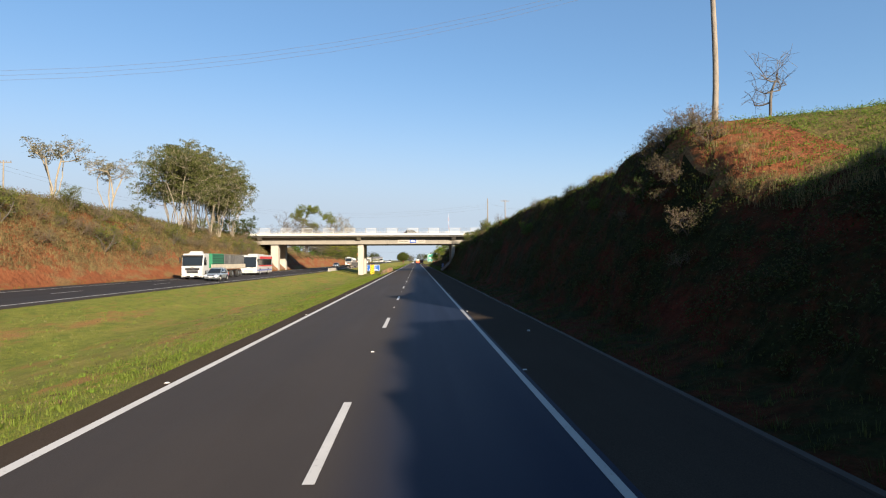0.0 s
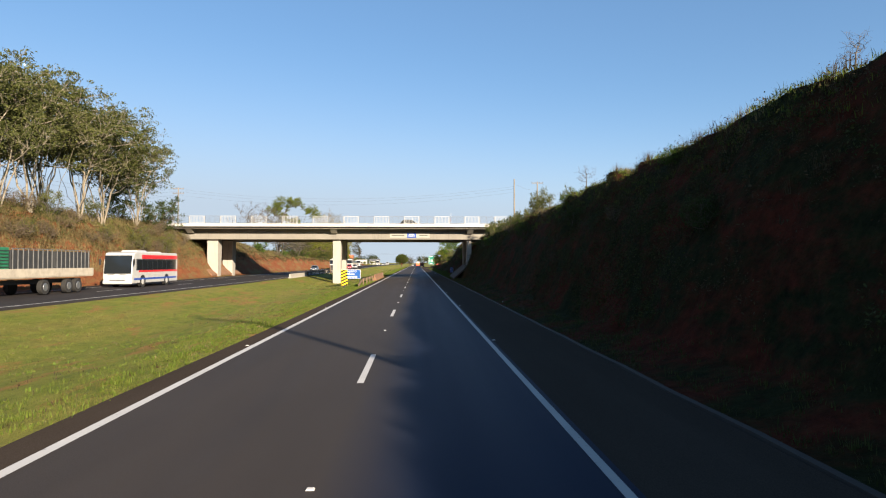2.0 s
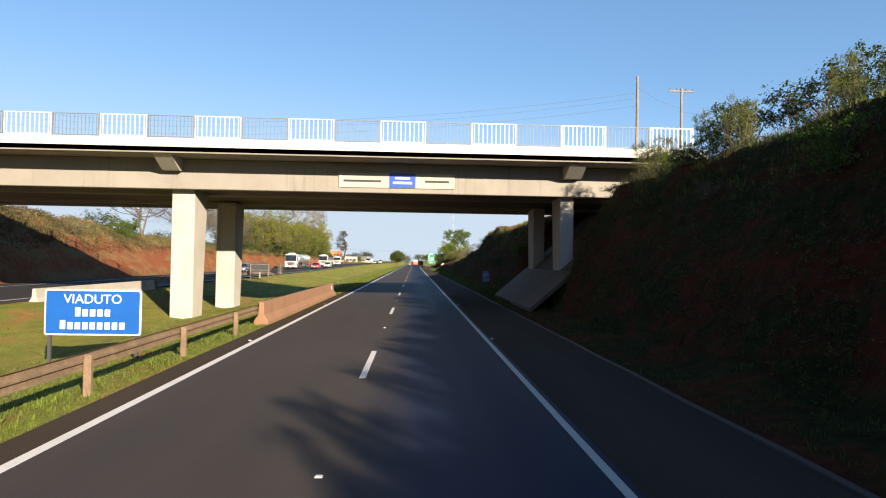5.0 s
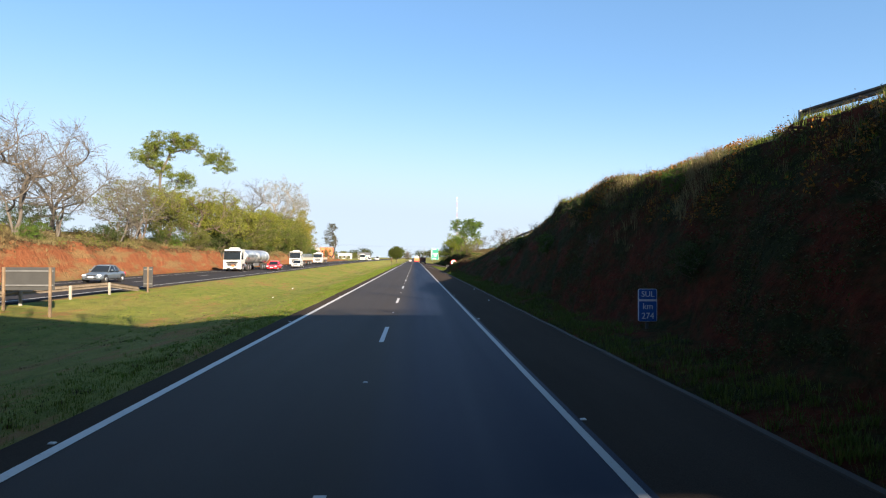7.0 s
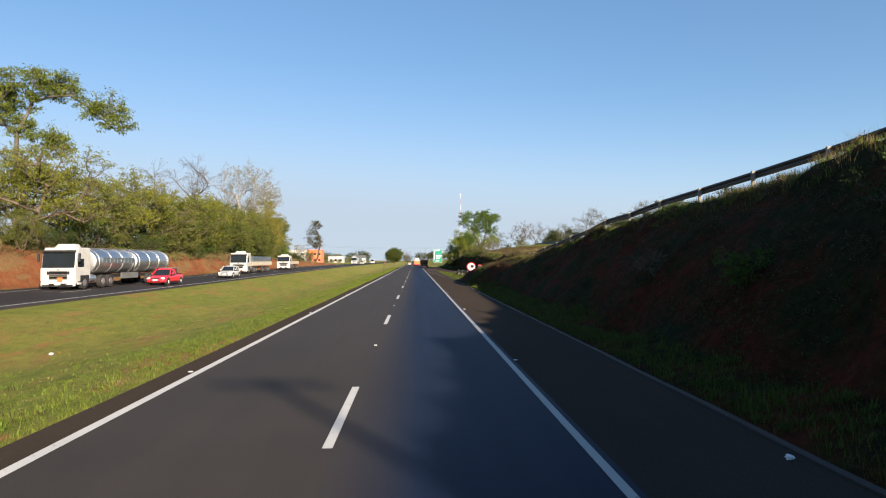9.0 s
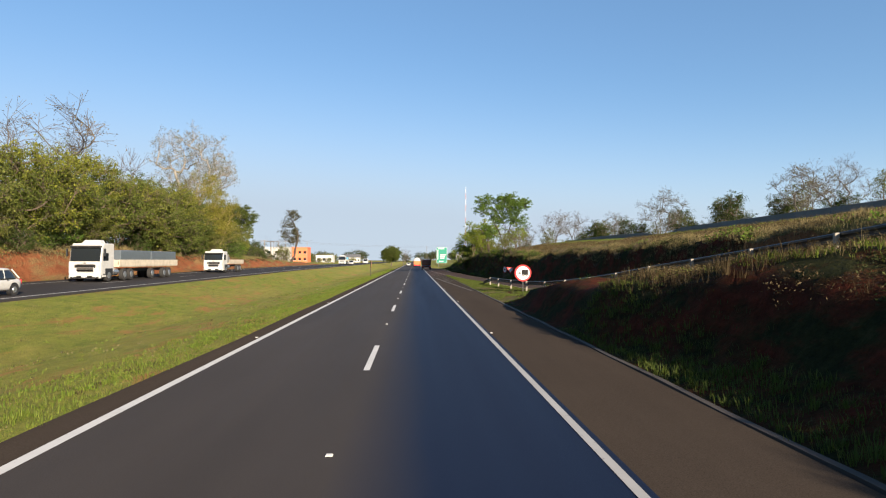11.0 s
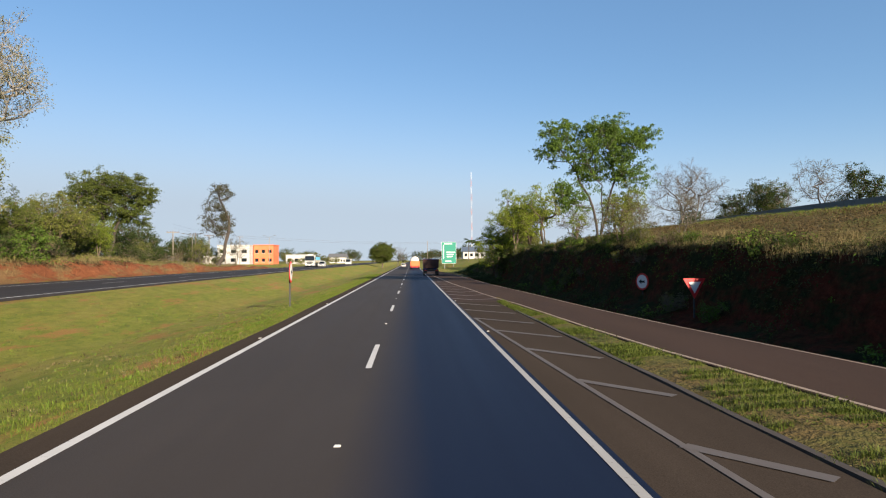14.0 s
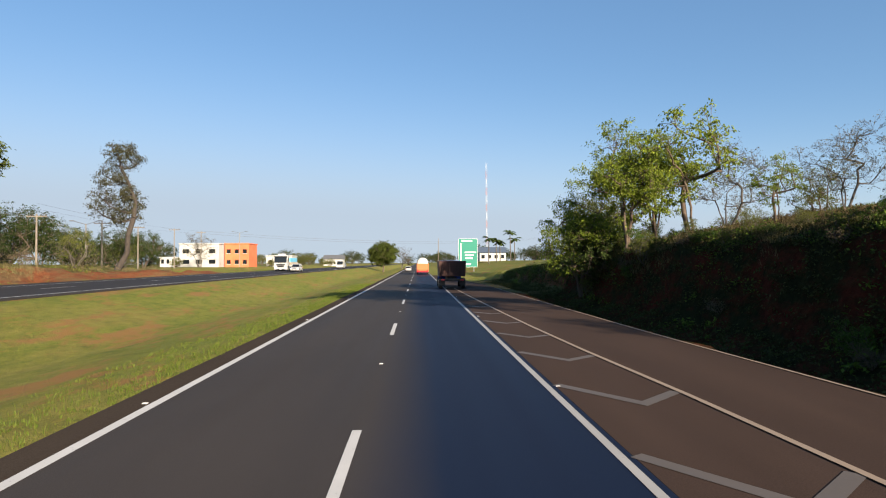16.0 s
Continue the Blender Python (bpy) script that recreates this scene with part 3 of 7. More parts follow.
YS = np.unique(np.round(np.concatenate([[-400, -200, -120, -80, -50, -30, -15], np.arange(-6, 300, 0.9), np.arange(300, 440, 1.1), np.arange(440, 560, 4), [580, 610, 650, 700, 800, 950, 1200, 1600, 2200, 3000, 4200]]), 3))


def build_ground():
    gx, gy = np.meshgrid(XS, YS)
    z = ground_z(gx, gy)
    jx = np.where((np.abs(gx) < 45) & (gx > 5.6), rng.uniform(-0.15, 0.15, gx.shape), 0.0)
    verts = np.stack([gx + jx, gy, z], -1).reshape(-1, 3)
    nx, ny = len(XS), len(YS)
    a = (np.arange(ny - 1)[:, None] * nx + np.arange(nx - 1)[None]).ravel()
    faces = np.stack([a, a + 1, a + nx + 1, a + nx], -1)
    ob = raw_ob("ground", verts.tolist(), faces.tolist(), [M_MEDIAN, M_BANK, M_FIELD, M_WEEDY_SHADE, M_RED_CUT], smooth=True)
    cx = verts[faces].mean(1)
    idx = np.where((cx[:, 0] > -20.5) & (cx[:, 0] < -5), 0, np.where((cx[:, 0] > -48) & (cx[:, 0] < 30), 1, 2))
    idx = np.where((cx[:, 1] > 425) & (np.abs(cx[:, 0]) < 60), 0, idx)
    # the shady bank sides and the island take the soil with painted shade
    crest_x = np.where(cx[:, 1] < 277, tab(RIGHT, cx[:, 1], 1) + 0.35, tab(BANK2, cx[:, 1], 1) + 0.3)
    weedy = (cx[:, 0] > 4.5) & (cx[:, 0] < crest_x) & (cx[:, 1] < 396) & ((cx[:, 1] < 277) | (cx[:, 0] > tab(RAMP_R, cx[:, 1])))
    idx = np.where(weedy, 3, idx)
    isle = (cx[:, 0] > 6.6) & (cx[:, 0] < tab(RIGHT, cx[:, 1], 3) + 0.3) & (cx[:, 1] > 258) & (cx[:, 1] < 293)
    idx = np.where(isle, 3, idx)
    corner = (cx[:, 0] > 9.3) & (cx[:, 0] < 12.6) & (cx[:, 1] > 23.6) & (cx[:, 1] < 29.6) & (fractal(cx[:, 0] * 0.9, cx[:, 1] * 0.9, 61.0) > -0.75)
    idx = np.where(corner, 4, idx)
    cut = (cx[:, 0] > -34.4) & (cx[:, 0] < -30.4) & (cx[:, 1] > -20) & (cx[:, 1] < 445)
    idx = np.where(cut, 4, idx)
    ob.data.polygons.foreach_set("material_index", idx.astype(np.int32))
    return tagged(ob, "red earth cutting with grassy median and dry banks", "ground", kind="structure")


ground = build_ground()

# ---- roads ----


def band(name, ys, left, right, zf, material, label, parent=None):
    """A road band between two edges given as functions of y, with a small thickness at its edges."""
    bm = bmesh.new()
    rows = []
    for y in ys:
        xl, xr = left(y), right(y)
        zl, zr = zf(xl, y), zf(xr, y)
        rows.append([bm.verts.new(c) for c in ((xl - 0.02, y, zl - 0.10), (xl, y, zl), (xr, y, zr), (xr + 0.02, y, zr - 0.10))])
    for p, q in zip(rows[:-1], rows[1:]):
        for i in range(3):
            bm.faces.new((p[i], p[i + 1], q[i + 1], q[i]))
    return tagged(mesh_ob(name, bm, material, parent), label, "" if parent else "road", kind="" if parent else "structure")


main_ys = [-400, -100] + list(range(-20, 480, 10)) + [520, 600, 800, 1200, 2500]
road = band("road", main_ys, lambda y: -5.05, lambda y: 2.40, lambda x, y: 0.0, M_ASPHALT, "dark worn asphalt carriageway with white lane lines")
band("shoulder", [y for y in main_ys if y <= 340], lambda y: 2.404, lambda y: 4.80, lambda x, y: -0.004, M_SHOULDER, "brownish asphalt hard shoulder beside the carriageway")
band("shoulder", main_ys, lambda y: -5.68 + 0.05 * math.sin(y * 0.9), lambda y: -5.054, lambda x, y: -0.006, M_SHOULDER, "narrow brown asphalt strip along the grass median")
lz = lambda x, y: float(tab(LEFT_Z, y)) + (-20.0 - x) * 0.018 + 0.03
far_road = band("road", main_ys, lambda y: -29.8, lambda y: -20.0, lz, M_ASPHALT_FAR, "opposite asphalt carriageway beyond the grass median")
ra = lambda y: float(tab(RIGHT, y, 3))
rb = lambda y: float(tab(RAMP_R, y))
rz = lambda x, y: float(tab(RIGHT, y, 4)) + 0.012
ramp_ys = list(range(165, 470, 5))
ramp_road = band("road", [y for y in ramp_ys if y <= 340], ra, rb, rz, M_RAMP, "reddish slip road that runs down to the carriageway")
gore = band("road", [340] + [y for y in ramp_ys if y > 340], lambda y: 2.404, rb, lambda x, y: 0.002, M_RAMP, "brown asphalt merging area of the slip road")
band("road", [150, 166, 180], lambda y: 18.0, lambda y: 24.0, lambda x, y: 8.24, M_RAMP, "service road on top of the bank")


def stripe(name, pts, half, material, parent, z=0.008):
    return part(name, sheet([(x, y, zz + z) for x, y, zz in pts], half), material, parent)


yy = [-100, 100, 250, 400, 520, 800, 1500]
stripe("edge_line", [(-4.95, y, 0) for y in yy], 0.09, M_LINE, road)
stripe("edge_line", [(2.235, y, 0) for y in yy], 0.065, M_LINE_SOILED, road)
dash_me = None
for k in range(-3, 40):
    y0 = 14 + 16 * k
    if dash_me is None:
        bm = bmesh.new()
        vs = [bm.verts.new((sx * 0.07, yv, 0)) for sx, yv in ((-1, 0), (1, 0), (1, 4), (-1, 4))]
        bm.faces.new(vs)
        ob = part("lane_dash", bm, M_LINE, road)
        dash_me = ob.data
    else:
        ob = new("lane_dash", dash_me)
        ob.parent = road
    ob.location = (-1.22, y0, 0.008)
    ob = new("lane_dash", dash_me)
    ob.parent = far_road
    ob.location = (-24.3, y0 + 3, lz(-24.3, y0 + 5) + 0.008)
lys = list(range(-100, 520, 20)) + [600, 900, 1500]
stripe("edge_line", [(-20.6, y, lz(-20.6, y)) for y in lys], 0.09, M_LINE, far_road)
stripe("edge_line", [(-27.9, y, lz(-27.9, y)) for y in lys], 0.08, M_LINE, far_road)
# slip road lines and the hatched gore
stripe("edge_line", [(ra(y) + (0.12 if y < 340 else 0.0), y, rz(0, y)) for y in range(200, 405, 6)], 0.06, M_LINE_TAN, ramp_road)
stripe("edge_line", [(rb(y) - 0.14, y, rz(0, y)) for y in range(296, 405, 6)], 0.04, M_LINE_TAN, ramp_road)
stripe("edge_line", [(2.5 + (329.7 - y) * 0.05, y, 0.0) for y in range(290, 332, 4)], 0.06, M_LINE_OLD, gore)
for k in range(-3, 13):
    y = 325.3 + 4.55 * k
    xl = max(2.44, 2.5 + (329.7 - y) * 0.05)
    xr = min(4.55, ra(y) - 0.2) if y < 342 else ra(y - 1) - 0.08
    if xr - xl > 0.5:
        knee = min(3.63, xl + 0.55 * (xr - xl))
        pts = [(xl, y, 0.002), (knee, y - (1.25 if y < 342 else 1.5) * (knee - xl), 0.002)] + ([(xr, y - 1.2 * (xr - xl), 0.002)] if y < 342 else [(xr, y - 0.8, 0.002)])
        stripe("chevron", pts, 0.12, M_LINE_OLD, gore)


def kerb(name, pts, w, h, material, label):
    bm = bmesh.new()
    rows = []
    for x, y, z in pts:
        rows.append([bm.verts.new((x + dx, y, z + dz)) for dx, dz in ((-w / 2, -0.15), (-w / 2 + 0.01, h), (w / 2 - 0.02, h), (w / 2, -0.15))])
    for p, q in zip(rows[:-1], rows[1:]):
        for i in range(3):
            bm.faces.new((p[i], p[i + 1], q[i + 1], q[i]))
    return tagged(mesh_ob(name, bm, material), label, "kerb", kind="structure")


kerb("kerb", [(4.95 + 0.03 * math.sin(y), y, 0.0) for y in range(-20, 337, 3)], 0.16, 0.003, M_GUTTER, "low soiled concrete gutter edge beside the shoulder")

# ---- overpass ----


def build_overpass():
    top = thing("overpass", pose(0, 0, -0.2), "pale concrete road overpass on wall piers with white railings", "bridge")
    x0, x1, y0, y1 = -39.5, 15.0, 144.0, 160.9
    L, xm = x1 - x0, (x0 + x1) / 2
    part("deck", box(L, y1 - y0, 0.3, xm, (y0 + y1) / 2, 7.95), M_CONC, top)
    for y in (y0 + 0.2, y1 - 0.2):
        part("parapet", box(L, 0.4, 0.72, xm, y, 7.98, 0.03), M_PARAPET, top, "pale weathered concrete parapet kerb")
    for y in (y0 + 2.1, y0 + 5.4, y1 - 5.4, y1 - 2.1):
        part("girder", box(L - 2, 0.45, 1.6, xm, y, 6.35, 0.03), M_CONC, top, "concrete girder stained along its face")
    part("soffit", box(L - 2.4, y1 - y0 - 4.4, 0.18, xm, (y0 + y1) / 2, 6.55), M_SOFFIT, top, "stained concrete underside with its shade painted in")
    for x in (-34.8, -12.9, 8.3):
        for y, s in ((y0 + 1.0, 1), (y1 - 1.0, -1)):
            own = prism([(-0.95 * s, 0.0), (0.95 * s, 0.0), (0.95 * s, -0.70), (0.40 * s, -0.70)], 0.9)
            bmesh.ops.translate(own, verts=own.verts, vec=(x, y, 7.98))
            part("bracket", own, M_CONC_PALE, top)
    for x, wx, ztop in ((-31.8, 1.65, 6.4), (-12.6, 1.2, 6.4), (8.24, 0.75, 6.4)):
        for y in (147.2, 154.8):
            zb = min(gz(x - wx / 2, y), gz(x + wx / 2, y)) - 0.3
            own = prism([(-0.75, zb), (0.75, zb), (1.35, ztop), (-0.75, ztop)], wx, None, 0.04)
            bmesh.ops.translate(own, verts=own.verts, vec=(x, y, 0))
            part("pier", own, M_CONC_PALE, top, "pale tapering concrete wall pier")
    # railings: white picket panels and thin grey ones between; one object a picket on the near side
    w = 2.3

    def panel_boxes(white):
        rail, n, pw, pd, ph = (0.05, 10, 0.045, 0.03, 1.06) if white else (0.035, 12, 0.022, 0.02, 1.0)
        frame = [(w, 0.04, rail, 0.0, 0.06), (w, 0.04, rail, 0.0, 1.12), (0.05, 0.05, 1.16, -w / 2 + 0.02, 0.0), (0.05, 0.05, 1.16, w / 2 - 0.02, 0.0)]
        pickets = [(pw, pd, ph, -w / 2 + 0.14 + q * (w - 0.28) / (n - 1), 0.09) for q in range(n)]
        return frame, pickets

    frames, picket_mesh = {}, {}
    far_verts, far_faces = [], []
    for i, x in enumerate(np.arange(x0 + 1.4, x1 - 1, w + 0.03)):
        white = i % 2 == 0
        frame, pickets = panel_boxes(white)
        material, label = (M_WHITE, "white picket railing panel") if white else (M_GALV, "thin grey railing panel")
        if white not in frames:
            bm = bmesh.new()
            for sx, sy, sz, px, pz in frame:
                box(sx, sy, sz, px, 0, pz, bm=bm)
            panel = part("railing_panel", bm, material, top, label)
            frames[white] = panel.data
        else:
            panel = tagged(new("railing_panel", frames[white]), label)
            panel.parent = top
        panel.location = (x, y0 + 0.2, 8.70)
        for sx, sy, sz, px, pz in pickets:
            if white not in picket_mesh:
                ob = part("picket", box(sx, sy, sz), material, panel)
                picket_mesh[white] = ob.data
            else:
                ob = new("picket", picket_mesh[white])
                ob.parent = panel
            ob.location = (px, 0, pz)
        for sx, sy, sz, px, pz in frame + pickets:
            o = len(far_verts)
            far_verts += [(x + px + ax * sx / 2, y1 - 0.2 + ay * sy / 2, 8.70 + pz + az * sz) for az in (0, 1) for ay in (-1, 1) for ax in (-1, 1)]
            far_faces += [tuple(o + q for q in f) for f in ((0, 1, 3, 2), (4, 6, 7, 5), (0, 4, 5, 1), (2, 3, 7, 6), (0, 2, 6, 4), (1, 5, 7, 3))]
    tagged(raw_ob("railing", far_verts, far_faces, M_WHITE, top), "white picket railing of the far side", kind="stuff")
    part("roadway", box(L + 12, 8.6, 0.06, xm, (y0 + y1) / 2, 8.23), M_SHOULDER, top)
    # board on the girder
    board = part("banner", box(6.2, 0.05, 0.80, -1.15, y0 + 1.84, 6.62, 0.01), M_CONC_PALE, top, "pale board with a blue middle field")
    part("field", box(1.4, 0.02, 0.78, -0.85, y0 + 1.802, 6.64), M_SIGN_NAVY, board, "dark blue field")
    for x, w2, z in ((-3.0, 2.0, 6.92), (1.0, 1.3, 6.95), (-0.85, 0.8, 7.1), (-0.85, 1.0, 6.85)):
        part("text_bar", box(w2, 0.012, 0.11, x, y0 + (1.785 if abs(x + 0.85) < 0.1 else 1.805), z), M_SIGN_WHITE if abs(x + 0.85) < 0.1 else M_SIGN_BACK, board)
    return top


overpass = build_overpass()


def slope_paving(x_lo, z_lo, x_hi, z_hi, y0, y1, label, material):
    top = thing("slope_paving", pose(0, 0, 0), label, "slope paving", kind="structure")
    n = 4
    for i in range(n):
        for j in range(3):
            ya, yb = y0 + (y1 - y0) * i / n + 0.02, y0 + (y1 - y0) * (i + 1) / n - 0.02
            ta, tb = j / 3 + 0.005, (j + 1) / 3 - 0.005
            bm = bmesh.new()
            lo = []
            for dz in (-0.25, 0.0):
                lo.append([bm.verts.new((x_lo + (x_hi - x_lo) * t, y, z_lo + (z_hi - z_lo) * t + dz)) for t, y in ((ta, ya), (tb, ya), (tb, yb), (ta, yb))])
            a, b = lo
            bm.faces.new(b)
            for k in range(4):
                bm.faces.new((a[k], a[(k + 1) % 4], b[(k + 1) % 4], b[k]))
            part("slab", bm, material, top)
    return top


slope_paving(5.65, 0.22, 12.5, 6.12, 143.5, 156.9, "soiled concrete slabs on the slope under the overpass, shade painted in", M_SLAB)
slope_paving(-31.0, 0.75, -37.6, 6.3, 143.8, 159.0, "red soiled concrete slope under the overpass", M_CONC_RED)

# ---- barriers and guardrails ----


def concrete_barrier(x, y0, y1, z, h, label, material):
    own = prism([(-0.28, -0.3), (0.28, -0.3), (0.28, 0.10), (0.12, 0.34), (0.09, h), (-0.09, h), (-0.12, 0.34), (-0.28, 0.10)], y1 - y0, None, 0.02)
    bmesh.ops.rotate(own, verts=own.verts, matrix=Matrix.Rotation(radians(90), 3, "Z"))
    bmesh.ops.translate(own, verts=own.verts, vec=(x, (y0 + y1) / 2, z))
    top = thing("concrete_barrier", pose(0, 0, 0), label, "barrier")
    part("wall", own, material, top)
    part("reflector", box(0.04, 0.10, 0.22, x + 0.12, y1 - 1.2, z + 0.46), M_REFLECT, top, "white reflector plate")
    return top


concrete_barrier(-6.05, 137.0, 157.7, 0.0, 0.84, "low red-soiled concrete barrier at the median edge", M_CONC_RED)
concrete_barrier(-19.7, 145.5, 160.0, 0.0, 0.80, "pale concrete barrier beside the opposite carriageway", M_CONC_PALE)


def w_beam(points, h=0.75):
    """A W-profile beam swept along ground points."""
    prof = [(0.0, -0.155), (0.06, -0.12), (0.06, -0.06), (0.0, -0.02), (0.0, 0.02), (0.06, 0.06), (0.06, 0.12), (0.0, 0.155)]
    bm = bmesh.new()
    rows = []
    for i, p in enumerate(points):
        a, b = Vector(points[max(i - 1, 0)]), Vector(points[min(i + 1, len(points) - 1)])
        d = (b - a).normalized()
        n = Vector((-d.y, d.x, 0)).normalized()
        rows.append([bm.verts.new(Vector(p) + n * u + Vector((0, 0, v))) for u, v in prof] + [bm.verts.new(Vector(p) + n * (u - 0.012) + Vector((0, 0, v))) for u, v in reversed(prof)])
    for p, q in zip(rows[:-1], rows[1:]):
        for i in range(len(p)):
            j = (i + 1) % len(p)
            bm.faces.new((p[i], p[j], q[j], q[i]))
    for r in (rows[0], rows[-1]):
        bm.faces.new(r)
    return bm


def guardrail(xy, label, beam, post_mat, end_low=(False, False), step=4.0, zs=None, h=0.62, side=-1):
    """Posts at even steps along a line of (x, y), one beam along them."""
    pts = [Vector((x, y, 0)) for x, y in xy]
    run = [0.0]
    for a, b in zip(pts[:-1], pts[1:]):
        run.append(run[-1] + (b - a).length)
    n = max(2, int(run[-1] / step))
    top = thing("guardrail", pose(0, 0, 0), label, "guardrail")
    beam_pts = []
    post_me = None
    for i in range(n + 1):
        s = run[-1] * i / n
        x, y = np.interp(s, run, [p.x for p in pts]), np.interp(s, run, [p.y for p in pts])
        z = gz(x, y) if zs is None else zs(x, y)
        low = (i == 0 and end_low[0]) or (i == n and end_low[1])
        beam_pts.append((x + side * 0.09, y, z + (0.12 if low else h)))
        if low:
            continue
        if post_me is None:
            bm = box(0.14, 0.10, 1.15, 0, 0, -0.4, 0.01)
            ob = part("post", bm, post_mat, top)
            post_me = ob.data
        else:
            ob = new("post", post_me)
            ob.parent = top
        ob.location = (x, y, z)
    part("beam", w_beam(beam_pts), beam, top, smooth=False)
    return top


ramp_line = [(14.9, 197), (13.9, 210), (13.2, 217), (12.6, 227), (12.2, 235), (11.8, 248), (11.15, 262), (10.3, 276), (9.15, 284.8), (8.55, 288.6), (7.95, 292.5), (7.45, 296.2), (7.2, 300.1), (6.85, 304)]
guardrail([(17.4, 163.5), (16.5, 172), (15.4, 179.6)], "weathered guardrail at the end of the overpass", M_RAIL, M_GALV, step=4.0, zs=lambda x, y: 7.85, side=1)
guardrail(ramp_line, "dull steel guardrail on pale posts along the slip road", M_RAIL, M_POST, (False, True), 3.9, side=1.6)
guardrail([(-6.15, 115.0), (-6.1, 125), (-6.1, 138.5)], "rusty guardrail that dips into the grass before a barrier", M_RUSTY, M_RUSTY, (True, False), 4.0)
guardrail([(-19.6, 160.5), (-19.4, 175), (-19.3, 190), (-19.2, 199)], "pale rusty guardrail beside the opposite carriageway", M_RAILPALE, M_POST, (False, True), 4.2)


def ridge_wall(x, y0, y1, h):
    """A low wall in cast lengths that follows the lie of the bank top."""
    top = thing("wall", pose(0, 0, 0), "low grey concrete wall on top of the far bank", "wall")
    for i in range(int((y1 - y0) / 5)):
        ya, yb = y0 + i * 5 + 0.02, y0 + i * 5 + 4.98
        za, zb = gz(x, round(ya)), gz(x, round(yb))
        bm = bmesh.new()
        vs = [[bm.verts.new((x + dx, yy2, zz + dz)) for dx, dz in ((-0.14, -0.4), (-0.09, h), (0.09, h), (0.14, -0.4))] for yy2, zz in ((ya, za), (yb, zb))]
        p, q = vs
        for k in range(4):
            bm.faces.new((p[k], p[(k + 1) % 4], q[(k + 1) % 4], q[k]))
        bm.faces.new(p)
        bm.faces.new(q)
        part("wall_length", bm, M_WALLGREY, top)


ridge_wall(36.0, 272, 430, 0.85)

# ---- signs ----


def rounded_plate(w, h, t, r=0.06):
    bm = bmesh.new()
    pts = []
    for cx, cz, a0 in ((w / 2 - r, h / 2 - r, 0), (-w / 2 + r, h / 2 - r, 90), (-w / 2 + r, -h / 2 + r, 180), (w / 2 - r, -h / 2 + r, 270)):
        for k in range(5):
            a = radians(a0 + k * 22.5)
            pts.append((cx + r * math.cos(a), cz + r * math.sin(a)))
    f = bm.faces.new([bm.verts.new((x, 0, z)) for x, z in pts])
    ex = bmesh.ops.extrude_face_region(bm, geom=[f])
    bmesh.ops.translate(bm, verts=[v for v in ex["geom"] if isinstance(v, bmesh.types.BMVert)], vec=(0, t, 0))
    return bm


def disc(r, t, seg=40):
    return cyl(r, t, Matrix.Rotation(radians(90), 4, "X"), seg)


FACE = Matrix.Rotation(radians(90), 4, "X")


def at(x, y, z):
    return Matrix.Translation((x, y, z))


def shifted(bm, x, y, z):
    bmesh.ops.translate(bm, verts=bm.verts, vec=(x, y, z))
    return bm


def sign_post(parent, x, z0, z1, y=0.05, r=0.04, material=None):
    part("post", box(2 * r, 2 * r, z1 - z0, x, y, z0, 0.006), material or M_SIGN_BACK, parent)


def blue_name_sign():
    x, y = -8.57, 129.4
    g = gz(x, y)
    s = thing("road_sign", pose(x, y, g), "blue name sign with white lettering on two posts", "road sign")
    c = 1.04 - g
    part("panel", shifted(rounded_plate(2.48, 1.2, 0.03), 0, 0, c), M_SIGN_WHITE, s)
    part("field", shifted(rounded_plate(2.40, 1.12, 0.012, 0.05), 0, -0.014, c), M_SIGN_BLUE, s, "blue sign face")
    lettering("VIADUTO", 0.34, at(0, -0.02, c + 0.34) @ FACE, M_SIGN_WHITE, s)
    for z, n in ((c, 5), (c - 0.34, 9)):
        for i in range(n):
            part("text_bar", box(0.13, 0.012, 0.23 if i == 0 else 0.18, (i - (n - 1) / 2) * 0.19, -0.022, z - 0.1), M_SIGN_WHITE, s)
    for px in (-1.12, 1.12):
        sign_post(s, px, -0.4, c + 0.5)


def hazard_sign():
    x, y = -7.8, 115.4
    g = gz(x, y)
    s = thing("hazard_marker", pose(x, y, g), "yellow board with slanting black stripes on a post", "road sign")
    zb, w, h = 0.10 - g, 0.72, 1.66
    part("panel", box(w, 0.03, h, 0, 0, zb, 0.008), M_SIGN_YELLOW, s)
    sl = w * 0.85
    for k in range(-1, 6):
        a = zb + k * 0.33 + 0.02
        poly = [(-w / 2, a), (w / 2, a + sl * 0.55), (w / 2, a + sl * 0.55 + 0.17), (-w / 2, a + 0.17)]
        bm = bmesh.new()
        f = bm.faces.new([bm.verts.new((px, -0.019, pz)) for px, pz in poly])
        for no, lim in ((1, zb + h - 0.006), (-1, zb + 0.006)):
            bmesh.ops.bisect_plane(bm, geom=bm.verts[:] + bm.edges[:] + bm.faces[:], plane_co=(0, 0, lim), plane_no=(0, 0, no), clear_outer=True)
        if bm.faces:
            part("stripe", bm, M_SIGN_BLACK, s)
        else:
            bm.free()
    sign_post(s, 0, -0.5, zb + 0.3, 0.06, 0.06)


